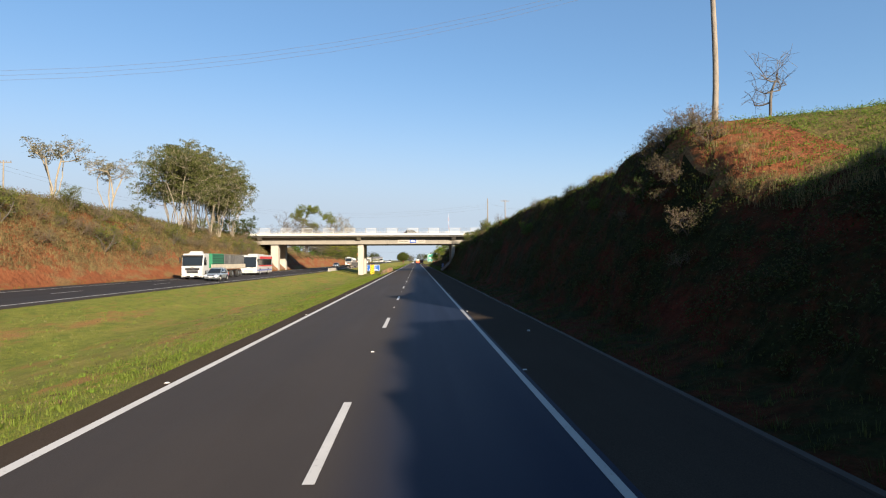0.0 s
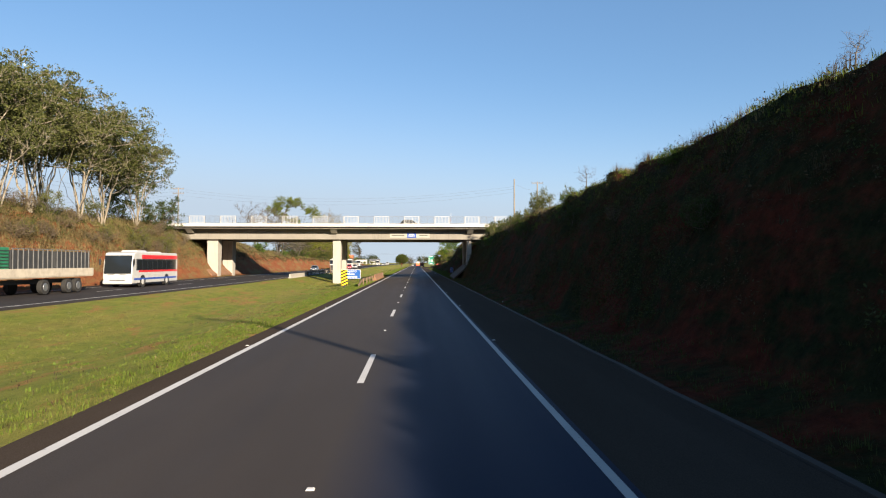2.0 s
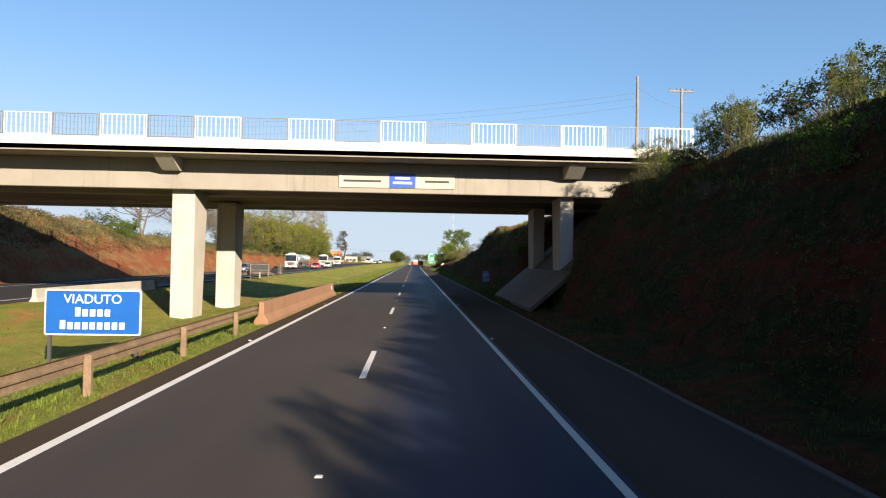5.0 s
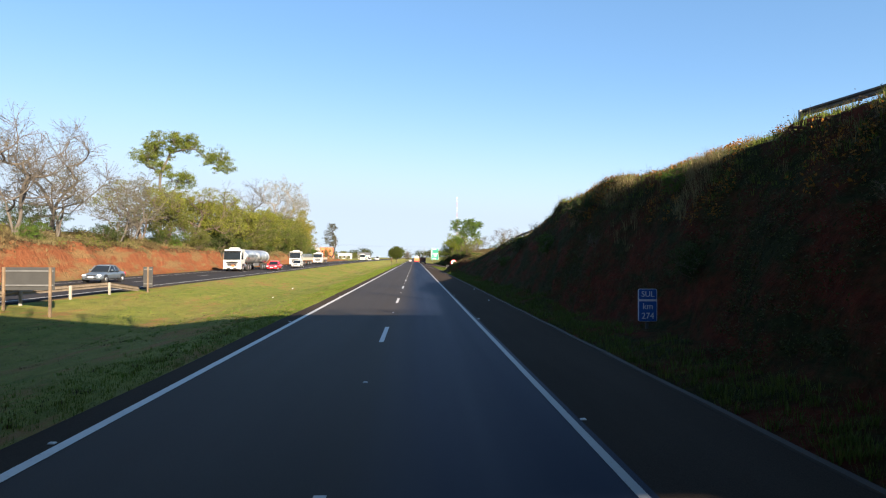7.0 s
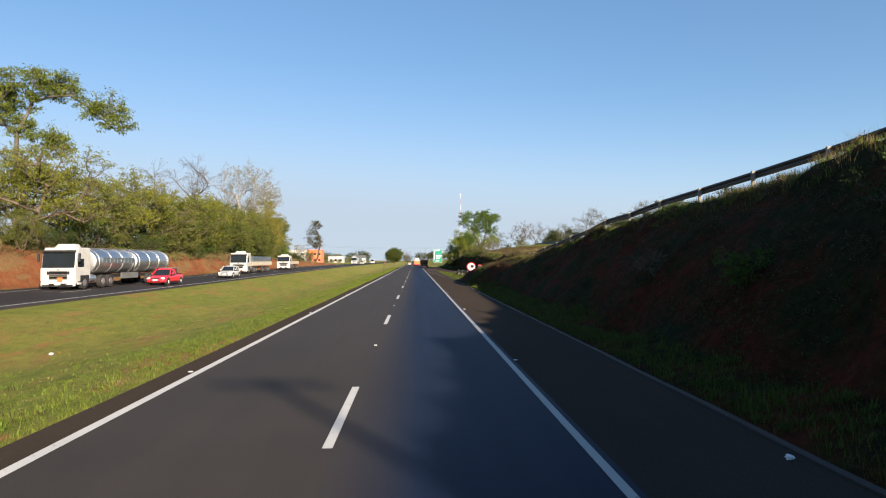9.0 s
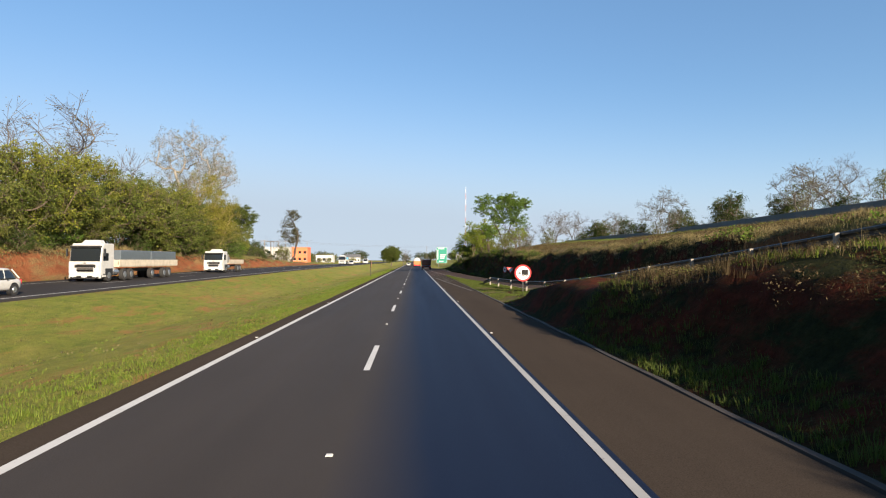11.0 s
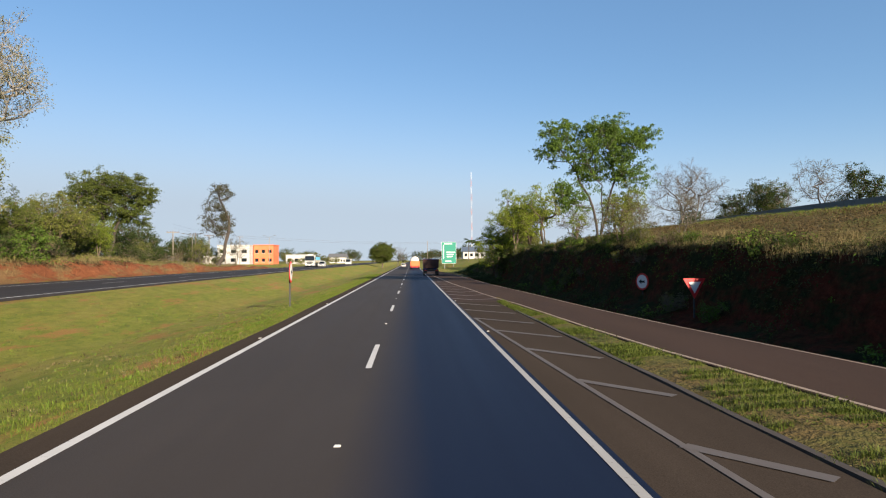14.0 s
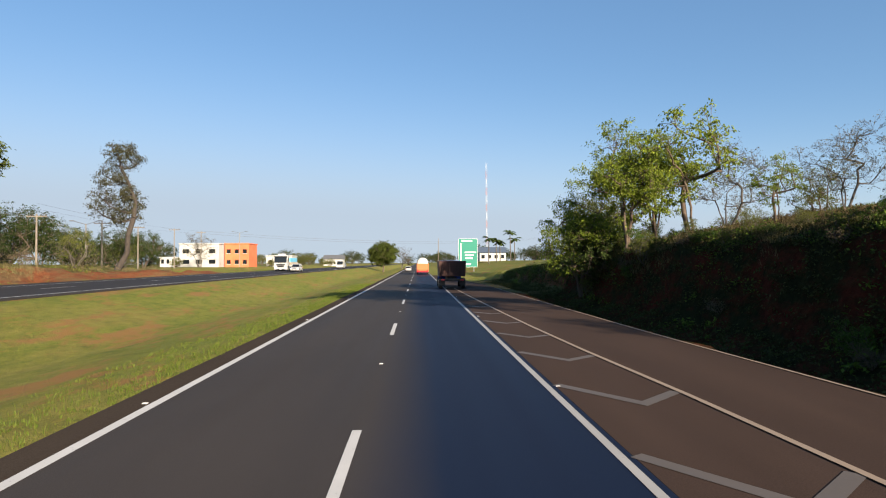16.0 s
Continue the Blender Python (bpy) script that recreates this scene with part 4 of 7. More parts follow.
def km_sign():
    x, y = 7.05, 174.3
    g = gz(x, y)
    s = thing("distance_marker", pose(x, y, g), "dark blue kilometre marker with white lettering on a post", "road sign")
    c = 1.09 - g
    part("panel", shifted(rounded_plate(0.60, 1.02, 0.025), 0, 0, c), M_SIGN_WHITE, s)
    part("field", shifted(rounded_plate(0.555, 0.31, 0.012, 0.03), 0, -0.014, c + 0.34), M_SIGN_BLUE, s)
    part("field", shifted(rounded_plate(0.555, 0.62, 0.012, 0.03), 0, -0.014, c - 0.19), M_SIGN_BLUE, s)
    lettering("SUL", 0.25, at(0, -0.02, c + 0.34) @ FACE, M_SIGN_WHITE, s)
    lettering("km", 0.27, at(0, -0.02, c - 0.04) @ FACE, M_SIGN_WHITE, s)
    lettering("274", 0.27, at(0, -0.02, c - 0.34) @ FACE, M_SIGN_WHITE, s)
    sign_post(s, 0, -0.4, c + 0.4, 0.06)


def arrow(w, parent, m, material):
    pts = [(-0.5, -0.12), (0.08, -0.12), (0.08, -0.34), (0.5, 0), (0.08, 0.34), (0.08, 0.12), (-0.5, 0.12), (-0.38, 0)]
    bm = bmesh.new()
    bm.faces.new([bm.verts.new((px * w, 0, pz * w)) for px, pz in pts])
    bmesh.ops.transform(bm, matrix=m, verts=bm.verts)
    return part("arrow", bm, material, parent)


def round_sign(x, y, zc, r, rz, label, picture, post=M_SIGN_BACK, red=M_SIGN_RED):
    g = gz(x, y)
    s = thing("road_sign", pose(x, y, g, 0, 0, rz), label, "road sign")
    c = zc - g
    part("panel", shifted(disc(r, 0.03), 0, 0, c), red, s, "red rim")
    part("field", shifted(disc(r * 0.80, 0.012), 0, -0.02, c), M_SIGN_WHITE, s, "white face")
    if picture == "truck":
        arrow(r * 0.50, s, at(-r * 0.46, -0.03, c), M_SIGN_BLACK)
        part("pictogram", box(r * 0.78, 0.012, r * 0.62, r * 0.22, -0.032, c - r * 0.22, 0.004), M_SIGN_BLACK, s)
        for dx in (-0.02, 0.42):
            for k in (0, 0.1):
                part("pictogram", box(r * 0.055, 0.012, r * 0.2, r * (dx + k), -0.032, c - r * 0.46), M_SIGN_BLACK, s)
        part("pictogram", box(r * 0.66, 0.012, r * 0.05, r * 0.20, -0.032, c - r * 0.30), M_SIGN_BLACK, s)
    else:
        arrow(r * 1.0 * (1 if picture == "right" else -1), s, at(0, -0.03, c), M_SIGN_BLACK)
    sign_post(s, 0, -0.5, c + r * 0.7, 0.06, 0.045, post)
    return s


def yield_sign(x, y, zc, w, rz):
    g = gz(x, y)
    s = thing("road_sign", pose(x, y, g, 0, 0, rz), "red and white give-way triangle on a thin post", "road sign")
    c = zc - g
    for k, material, dy, name in ((1.0, M_SIGN_RED, 0.0, "panel"), (0.56, M_SIGN_WHITE, -0.022, "field")):
        hh = w * 0.87 * k
        bm = bmesh.new()
        f = bm.faces.new([bm.verts.new((px, dy, c + pz)) for px, pz in ((-w / 2 * k, hh * 0.38), (0, -hh * 0.62), (w / 2 * k, hh * 0.38))])
        ex = bmesh.ops.extrude_face_region(bm, geom=[f])
        bmesh.ops.translate(bm, verts=[v for v in ex["geom"] if isinstance(v, bmesh.types.BMVert)], vec=(0, 0.02, 0))
        part(name, bm, material, s)
    sign_post(s, 0, -0.5, c, 0.06)


def board_back(x0, x1, y, z0, z1, legs, label):
    xm = (x0 + x1) / 2
    g = gz(xm, y)
    s = thing("road_sign", pose(xm, y, g), label, "road sign")
    part("panel", box(x1 - x0, 0.04, z1 - z0, 0, 0, z0 - g, 0.01), M_SIGN_BACK, s)
    for z in (z0 + 0.2, z1 - 0.2):
        part("brace", box(x1 - x0 - 0.1, 0.05, 0.06, 0, -0.045, z - g), M_GALV, s)
    for px in legs:
        sign_post(s, px - xm, -0.5, z1 - g, -0.09, 0.05, M_RUSTY)


def green_sign():
    x, y, w, h = 9.9, 470.0, 3.9, 5.8
    g = gz(x, y)
    s = thing("direction_sign", pose(x, y, g), "tall green direction sign with white lines of lettering", "road sign")
    zb = 1.5 - g
    part("panel", shifted(rounded_plate(w, h, 0.06, 0.15), 0, 0, zb + h / 2), M_SIGN_WHITE, s)
    part("field", shifted(rounded_plate(w - 0.12, h - 0.12, 0.02, 0.12), 0, -0.022, zb + h / 2), M_SIGN_GREEN, s, "green sign face")
    part("symbol", box(0.22, 0.012, 3.6, -1.45, -0.032, zb + 1.3), M_SIGN_WHITE, s, "white upright arrow shaft")
    for bx, bz, bw in ((-0.2, 5.2, 2.2), (0.5, 2.9, 2.3), (0.3, 2.3, 1.8), (0.2, 1.7, 1.5), (-0.2, 0.5, 1.6)):
        part("text_bar", box(bw, 0.012, 0.26, bx, -0.032, zb + bz), M_SIGN_WHITE, s)
    for px in (-1.2, 1.2):
        sign_post(s, px, -0.5, zb + h, 0.12, 0.09, M_GALV)


blue_name_sign()
hazard_sign()
km_sign()
round_sign(8.03, 286.5, 1.52, 0.63, -2, "round red-rimmed sign with a black lorry and arrow", "truck")
round_sign(-7.15, 339.5, 1.88, 0.62, 94, "round red-rimmed sign with a black arrow on a dark post", "right")
round_sign(15.05, 343.7, 0.95, 0.56, -65, "round red-rimmed sign with a black arrow beside the slip road", "left")
yield_sign(14.7, 335.4, 1.0, 1.25, 4)
board_back(-18.95, -16.6, 184.2, 1.0, 2.05, (-18.8, -16.75), "dark back of a wide road sign on two posts")
board_back(-18.9, -18.25, 198.7, 0.45, 1.85, (-18.55,), "dark back of a narrow road sign on one post")
green_sign()

# ---- trees and plants ----


def skeleton(seed, lobes, stems, r_clump, subs, twigs, wander):
    """Nodes [place, parent, load] of a tree: stems from the ground, limbs to every clump of the lobes, twigs in the clumps; and the clumps' twig ends."""
    r = random.Random(seed)
    clumps = []
    for lx, ly, lz, rx, rz, n in lobes:
        got = 0
        for _ in range(n * 30):
            u = Vector((r.gauss(0, 1), r.gauss(0, 1), r.gauss(0, 1))).normalized() * r.random() ** 0.38
            c = Vector((lx + u.x * rx, ly + u.y * rx, lz + u.z * rz))
            rc = r_clump * r.uniform(0.65, 1.3)
            if all((c - q).length > 0.62 * (rc + s) for q, s in clumps):
                clumps.append((c, rc))
                got += 1
                if got == n:
                    break
    nodes = []
    hubs = []
    for dx, dy, top in stems:
        nodes.append([Vector((dx * 0.08, dy * 0.08, 0)), -1, 0])
        bow = Vector((r.gauss(0, wander), r.gauss(0, wander), 0))
        for i in range(1, 7):
            u = i / 6
            p = Vector((dx * (0.08 + 0.92 * u ** 1.25), dy * (0.08 + 0.92 * u ** 1.25), top * u)) + bow * math.sin(u * 3.1) * top * 0.5
            p += Vector((r.gauss(0, 0.015), r.gauss(0, 0.015), 0)) * top
            nodes.append([p, len(nodes) - 1, 0])
            if i >= 3:
                hubs.append(len(nodes) - 1)
    ends = []

    def path(start, goal, n, bow):
        a = nodes[start][0]
        span = (goal - a).length
        mid = a.lerp(goal, 0.5) + Vector((r.gauss(0, wander), r.gauss(0, wander), bow + r.gauss(0, wander * 0.6))) * span
        at_node = start
        for i in range(1, n + 1):
            u = i / n
            p = a * (1 - u) ** 2 + mid * 2 * u * (1 - u) + goal * u * u
            nodes.append([p, at_node, 0])
            at_node = len(nodes) - 1
        return at_node

    centre = sum((nodes[h][0] for h in hubs), Vector()) / len(hubs)
    for c, rc in sorted(clumps, key=lambda q: (q[0] - centre).length):
        best = min(hubs, key=lambda h: (nodes[h][0] - c).length + 1.6 * max(0.0, nodes[h][0].z - c.z + 0.35 * math.hypot(nodes[h][0].x - c.x, nodes[h][0].y - c.y)))
        first = len(nodes)
        tip = path(best, c - Vector((0, 0, rc * 0.35)), 4, -0.10)
        hubs += range(first + 1, tip + 1)
        for _ in range(subs):
            u = Vector((r.gauss(0, 1), r.gauss(0, 1), r.gauss(0.25, 0.8))).normalized() * rc * r.uniform(0.55, 1.0)
            e = path(r.choice((tip, tip, tip - 1)), c + u, 2, 0.06)
            ends.append((nodes[e][0], rc))
            for _ in range(twigs):
                w = (u.normalized() + Vector((r.gauss(0, 0.7), r.gauss(0, 0.7), r.gauss(0.1, 0.5)))).normalized() * rc * r.uniform(0.35, 0.75)
                q = path(r.choice((e, e, e - 1)), nodes[e][0] + w, 1, 0.0)
                ends.append((nodes[q][0], rc))
    children = set(n[1] for n in nodes)
    for i in range(len(nodes)):
        if i not in children:
            j = i
            while j >= 0:
                nodes[j][2] += 1
                j = nodes[j][1]
    return nodes, ends


def limbs(nodes, thick, least):
    """Tapered tubes along the nodes, as thick as what they carry asks."""
    verts, faces = [], []
    rad = [max(least, thick * n[2] ** 0.5) for n in nodes]
    for i, (p, par, _) in enumerate(nodes):
        if par < 0:
            continue
        q = nodes[par][0]
        d = (p - q)
        if d.length < 1e-5:
            continue
        foot = nodes[par][1] < 0
        seg = 9 if rad[i] > 0.08 else 5 if rad[i] > 0.03 else 3
        rot = d.to_track_quat("Z", "Y")
        r0 = min(rad[par] * (1.35 if foot else 1.0), rad[i] * 1.45)
        o = len(verts)
        for c, rr in ((q, r0), (p, rad[i])):
            for k in range(seg):
                a = 6.28319 * k / seg
                verts.append(tuple(c + rot @ Vector((math.cos(a) * rr, math.sin(a) * rr, 0))))
        for k in range(seg):
            faces.append((o + k, o + (k + 1) % seg, o + seg + (k + 1) % seg, o + seg + k))
    return verts, faces


def sprays(ends, n, radius, size, seed, flat, droop):
    """Leaves in loose sprays round the twig ends: narrow folded blades, hanging a little."""
    g = np.random.default_rng(seed)
    c = np.repeat(np.array([tuple(p) for p, _ in ends]), n, 0)
    m = len(c)
    off = g.normal(size=(m, 3)) * 0.5
    off *= radius * np.repeat(g.uniform(0.5, 1.35, (len(ends), 1)), n, 0)
    off[:, 2] *= flat
    off[:, 2] -= droop * np.hypot(off[:, 0], off[:, 1])
    p = c + off
    out = off + g.normal(size=(m, 3)) * 0.35 * radius + np.array([0, 0, -0.3 * radius])
    out /= np.linalg.norm(out, axis=1)[:, None] + 1e-9
    nrm = g.normal(size=(m, 3)) * 0.55 + np.array([0, 0, 0.8])
    b = np.cross(nrm, out)
    b /= np.linalg.norm(b, axis=1)[:, None] + 1e-9
    up = np.cross(out, b)
    s = size * g.uniform(0.55, 1.45, (m, 1))
    quad = np.stack([p - out * s, p - b * s * 0.5 + up * s * 0.15, p + out * s, p + b * s * 0.5 + up * s * 0.15], 1)
    return quad.reshape(-1, 3), np.arange(4 * m).reshape(-1, 4)


def ring(n, spread, top, seed, low=0.85):
    """n stems leaning outwards from one foot."""
    r = random.Random(seed)
    a0 = r.random() * 6.28
    return [(math.cos(a0 + 6.28 * i / n) * spread * r.uniform(0.5, 1.2), math.sin(a0 + 6.28 * i / n) * spread * r.uniform(0.5, 1.2), top * r.uniform(low, 1.1)) for i in range(n)]


def dome(h, w, z0, n):
    """One lobe that fills a crown h high and w wide from the height z0 up."""
    return [(0, 0, (z0 + h) / 2, w / 2, (h - z0) / 2, n)]


def tree(label, lobes, stems, bark, leaves, seed, r_clump=1.2, subs=8, twigs=2, n_leaf=14, r_leaf=0.5, s_leaf=0.11, thick=0.011, least=0.009, flat=0.6, droop=0.25, wander=0.10, name="tree", category="tree", group=""):
    nodes, ends = skeleton(seed, lobes, stems, r_clump, subs, twigs, wander)
    t = thing(name, pose(0, 0, -200), label, category, group)
    v, f = limbs(nodes, thick, least)
    raw_ob("trunk", v, f, bark, t, True)
    if leaves:
        v, f = sprays(ends, n_leaf, r_leaf, s_leaf, seed, flat, droop)
        raw_ob("crown", v.tolist(), f.tolist(), leaves, t)
    return t


def leaf_cloud(centres, n, radius, size, seed, flat=0.6, up=0.3):
    """n leaves round each centre: folded quads of varied size and turn."""
    g = np.random.default_rng(seed)
    c = np.repeat(np.array(centres), n, 0)
    m = len(c)
    off = g.normal(size=(m, 3))
    off /= np.linalg.norm(off, axis=1)[:, None] + 1e-9
    off *= (g.random((m, 1)) ** 0.45) * radius * np.repeat(g.uniform(0.6, 1.3, (len(centres), 1)), n, 0)
    off[:, 2] *= flat
    p = c + off
    nrm = g.normal(size=(m, 3)) + np.array([0, 0, up]) + off / (radius + 1e-9) * 0.5
    nrm /= np.linalg.norm(nrm, axis=1)[:, None]
    t = np.cross(nrm, g.normal(size=(m, 3)))
    t /= np.linalg.norm(t, axis=1)[:, None] + 1e-9
    b = np.cross(nrm, t)
    s = size * g.uniform(0.6, 1.4, (m, 1))
    quad = np.stack([p - t * s, p - b * s * 0.45 + nrm * s * 0.12, p + t * s, p + b * s * 0.45 + nrm * s * 0.12], 1)
    faces = np.arange(4 * m).reshape(-1, 4)
    return quad.reshape(-1, 3), faces


placed_first = set()


def plant(t, x, y, turn=0.0, k=1.0, kz=None, sink=0.15, z=None, label=""):
    m = pose(x, y, (gz(x, y) if z is None else z) - sink, 0, 0, turn) @ Matrix.Diagonal((k, k, kz or k, 1))
    if t.name not in placed_first:
        placed_first.add(t.name)
        t.matrix_basis = m
        ob = t
    else:
        ob = t.copy()
        scene.collection.objects.link(ob)
        ob.matrix_basis = m
        for c in t.children:
            d = c.copy()
            scene.collection.objects.link(d)
            d.parent = ob
            d.matrix_parent_inverse = c.matrix_parent_inverse
    return tagged(ob, label)


GRP_U = "umbrella trees on the bank"
umb_a = tree("pale many-stemmed tree with an airy olive crown", dome(13, 10, 4.6, 26) + [(3.5, 0, 6.0, 1.8, 1.6, 4)], ring(5, 2.0, 7.5, 1), B_PALE, L_UMBRELLA, 11, 1.25, 9, 2, 13, 0.50, 0.115, 0.0062, 0.012, 0.45, 0.35, 0.08, group=GRP_U)
umb_b = tree("pale forked tree with a wide olive crown", dome(12.5, 9.5, 5.2, 22) + [(-3, 2, 6.2, 1.8, 1.6, 4)], ring(6, 2.4, 7.0, 5), B_PALE, L_UMBRELLA, 23, 1.3, 9, 2, 13, 0.52, 0.115, 0.0062, 0.012, 0.45, 0.35, 0.08, group=GRP_U)
thin_a = tree("small pale tree with a thin flat grey-green crown", [(0, 0, 5.9, 4.0, 0.8, 15)], ring(4, 1.9, 4.6, 9), B_PALE, L_GREY, 31, 0.8, 7, 2, 8, 0.34, 0.09, 0.011, 0.014, 0.35, 0.2, 0.08)
bare_a = tree("leafless grey tree with spreading twigs", dome(9.0, 11, 2.6, 30), ring(3, 1.8, 4.4, 13), B_GREY, L_DRY, 41, 1.15, 10, 4, 1, 0.25, 0.06, 0.0056, 0.010, 0.8, 0.0, 0.16, name="bare_tree")
bare_b = tree("half-bare tree with few dry leaves", dome(8.5, 9, 2.4, 26), ring(3, 1.5, 4.2, 17), B_GREY, L_GREY, 47, 1.05, 9, 3, 4, 0.3, 0.075, 0.0058, 0.010, 0.6, 0.1, 0.16, name="bare_tree")
bare_big = tree("tall half-bare grey tree with dead limbs above its crown", [(-4.5, 0, 19.5, 4.0, 5.0, 14), (2.5, 1, 19.5, 5.5, 5.5, 26), (7.5, 0, 15.5, 3.6, 3.2, 12), (-1, 0, 13.0, 6.0, 3.0, 14)], [(-3.5, 0, 16.5), (2.2, 1, 14.5), (0.5, -1, 11)], B_ASH, L_SILVER, 49, 1.7, 10, 3, 5, 0.55, 0.11, 0.0115, 0.018, 0.7, 0.1, 0.14, name="bare_tree")
tall_a = tree("tall tree with separate green leaf clumps on bare limbs", [(0.5, 0, 19.6, 3.0, 2.2, 9), (-3.4, 0.5, 17.4, 2.2, 1.9, 6), (4.3, 0, 20.0, 2.0, 1.4, 4), (9.6, 0, 17.0, 2.2, 1.1, 5), (11.8, 0, 15.2, 1.2, 0.8, 2), (-1, 0, 15.0, 1.8, 0.9, 3), (3.2, 0, 12.7, 2.4, 0.9, 5), (0.6, 0, 9.0, 3.0, 1.8, 6)], [(0.4, 0, 16.5), (2.6, 0.4, 12.5)], B_GREY, L_TALL, 53, 1.45, 11, 2, 26, 0.62, 0.12, 0.0095, 0.02, 0.5, 0.2, 0.14)
airy_a = tree("wide half-bare tree with thin yellow-green sprays", dome(9.5, 14, 3.2, 34) + [(5.5, 0, 3.6, 2.2, 1.4, 5)], [(1.6, 0.3, 4.6), (-1.9, 0.2, 4.4), (0.4, 0.9, 3.8)], B_BROWN, L_YELLOW, 57, 1.15, 8, 2, 9, 0.5, 0.10, 0.0115, 0.012, 0.35, 0.15, 0.16)
yel_a = tree("dense yellow-green roadside tree", dome(9.5, 10, 0.8, 40), ring(4, 1.8, 4.6, 21), B_BROWN, L_YELLOW, 61, 1.15, 8, 2, 16, 0.50, 0.105, 0.0085, 0.012, 0.6, 0.45, 0.12)
yel_b = tree("olive bushy tree with branches to the ground", dome(8.0, 9.5, 0.2, 38), ring(5, 2.0, 3.8, 25), B_BROWN, L_OLIVE, 67, 1.1, 8, 2, 16, 0.48, 0.10, 0.0085, 0.012, 0.6, 0.4, 0.12)
yel_c = tree("bright yellow-green feathery tree", dome(9.0, 6.4, 2.4, 26), ring(4, 1.0, 5.0, 29), B_BROWN, L_BRIGHT, 71, 0.95, 9, 2, 24, 0.42, 0.08, 0.0085, 0.011, 0.7, 0.45, 0.10)
grove_a = tree("dense dark green tree with leaves to the ground", dome(9.0, 10, 0.3, 46), ring(4, 1.9, 4.4, 35), B_BROWN, L_GROVE, 75, 1.2, 8, 2, 18, 0.52, 0.105, 0.0085, 0.012, 0.6, 0.4, 0.12)
bamboo = tree("tall feathery yellow bamboo-like thicket", dome(13.5, 8.0, 2.0, 40), ring(9, 2.6, 9.0, 33), B_STRAW, L_STRAW, 73, 1.15, 8, 2, 26, 0.55, 0.075, 0.006, 0.012, 0.8, 0.5, 0.10)
grn_a = tree("forked tree with an airy bright green crown", [(-2.4, 0, 8.8, 3.6, 2.4, 16), (1.4, 0.4, 9.4, 3.0, 2.2, 12), (3.6, 0, 10.0, 1.6, 0.8, 4), (-2.8, 0, 4.7, 1.2, 1.1, 4), (2.6, 0, 6.8, 1.5, 0.8, 4), (-0.6, 0, 6.2, 1.4, 0.8, 3)], [(-2.1, 0, 6.8), (0.2, 0.2, 6.6), (1.8, 0.3, 6.2)], B_BARKDARK, L_GREEN, 83, 0.95, 11, 2, 30, 0.36, 0.085, 0.0048, 0.010, 0.5, 0.5, 0.06)
sml_a = tree("slender young tree with a sparse green crown", dome(5.5, 4.4, 1.8, 16), [(0.3, 0.1, 3.2), (-0.4, 0.2, 2.8)], B_BROWN, L_BRIGHT, 89, 0.62, 7, 2, 10, 0.28, 0.075, 0.008, 0.010, 0.5, 0.3, 0.12)
dome_a = tree("broad domed dark green tree", dome(11, 15, 1.5, 52), ring(4, 2.6, 5.0, 37), B_BROWN, L_DARK, 97, 1.5, 8, 2, 15, 0.62, 0.125, 0.0105, 0.014, 0.55, 0.3, 0.12)
dome_b = tree("open domed tree with dark limbs under an olive crown", [(0, 0, 11.6, 6.8, 3.0, 52), (-3.0, 0, 8.0, 3.4, 1.4, 8), (3.4, 0, 8.0, 3.2, 1.4, 8)], ring(4, 3.0, 8.0, 39), B_BARKDARK, L_GROVE, 99, 1.35, 9, 2, 26, 0.6, 0.125, 0.0105, 0.014, 0.45, 0.2, 0.10)
ridge_a = tree("rounded olive-green tree on the ridge", dome(6.5, 7.0, 0.3, 26) + [(1.8, 0, 5.6, 1.4, 1.2, 3)], ring(3, 1.4, 3.4, 43), B_BROWN, L_DARK, 131, 1.0, 8, 2, 14, 0.45, 0.10, 0.0095, 0.012, 0.6, 0.3, 0.14)
ridge_b = tree("loose light green tree on the ridge", dome(7.5, 6.0, 1.0, 22), ring(3, 1.2, 4.2, 45), B_BROWN, L_OLIVE, 137, 0.95, 8, 2, 9, 0.42, 0.09, 0.0095, 0.012, 0.6, 0.2, 0.14)
euc_a = tree("tall thin tree with ragged dark clumps", [(0.2, 0, 12.5, 2.4, 2.4, 11), (-0.3, 0, 8.6, 2.8, 2.2, 12), (0.4, 0, 6.2, 1.6, 0.8, 3)], [(0.3, 0, 12.5)], B_BARKDARK, L_DARKGREY, 101, 0.95, 9, 2, 15, 0.42, 0.10, 0.013, 0.014, 0.8, 0.2, 0.12)
round_a = tree("round clipped green tree in the median", dome(9.8, 9.6, 2.9, 60), ring(2, 0.8, 5.0, 47), B_BROWN, L_GROVE, 103, 1.1, 9, 2, 36, 0.6, 0.14, 0.010, 0.014, 0.8, 0.1, 0.12)
bush_a = tree("low dark green bush", dome(2.6, 3.4, 0.0, 26), ring(5, 0.9, 1.2, 51), B_BROWN, L_DARK, 107, 0.42, 7, 1, 13, 0.22, 0.055, 0.005, 0.006, 0.7, 0.2, 0.14, "bush", "bush")
bush_b = tree("dry brown bush with bare twigs", dome(2.0, 2.8, 0.1, 22), ring(6, 0.8, 0.9, 53), B_BROWN, L_DRY, 109, 0.36, 7, 2, 2, 0.18, 0.05, 0.005, 0.006, 0.7, 0.1, 0.18, "bush", "bush")
bush_c = tree("leafy green bush on the bank", dome(2.4, 3.0, 0.0, 24), ring(5, 0.8, 1.1, 55), B_BROWN, L_GREEN, 113, 0.40, 7, 1, 12, 0.22, 0.06, 0.005, 0.006, 0.7, 0.3, 0.14, "bush", "bush")
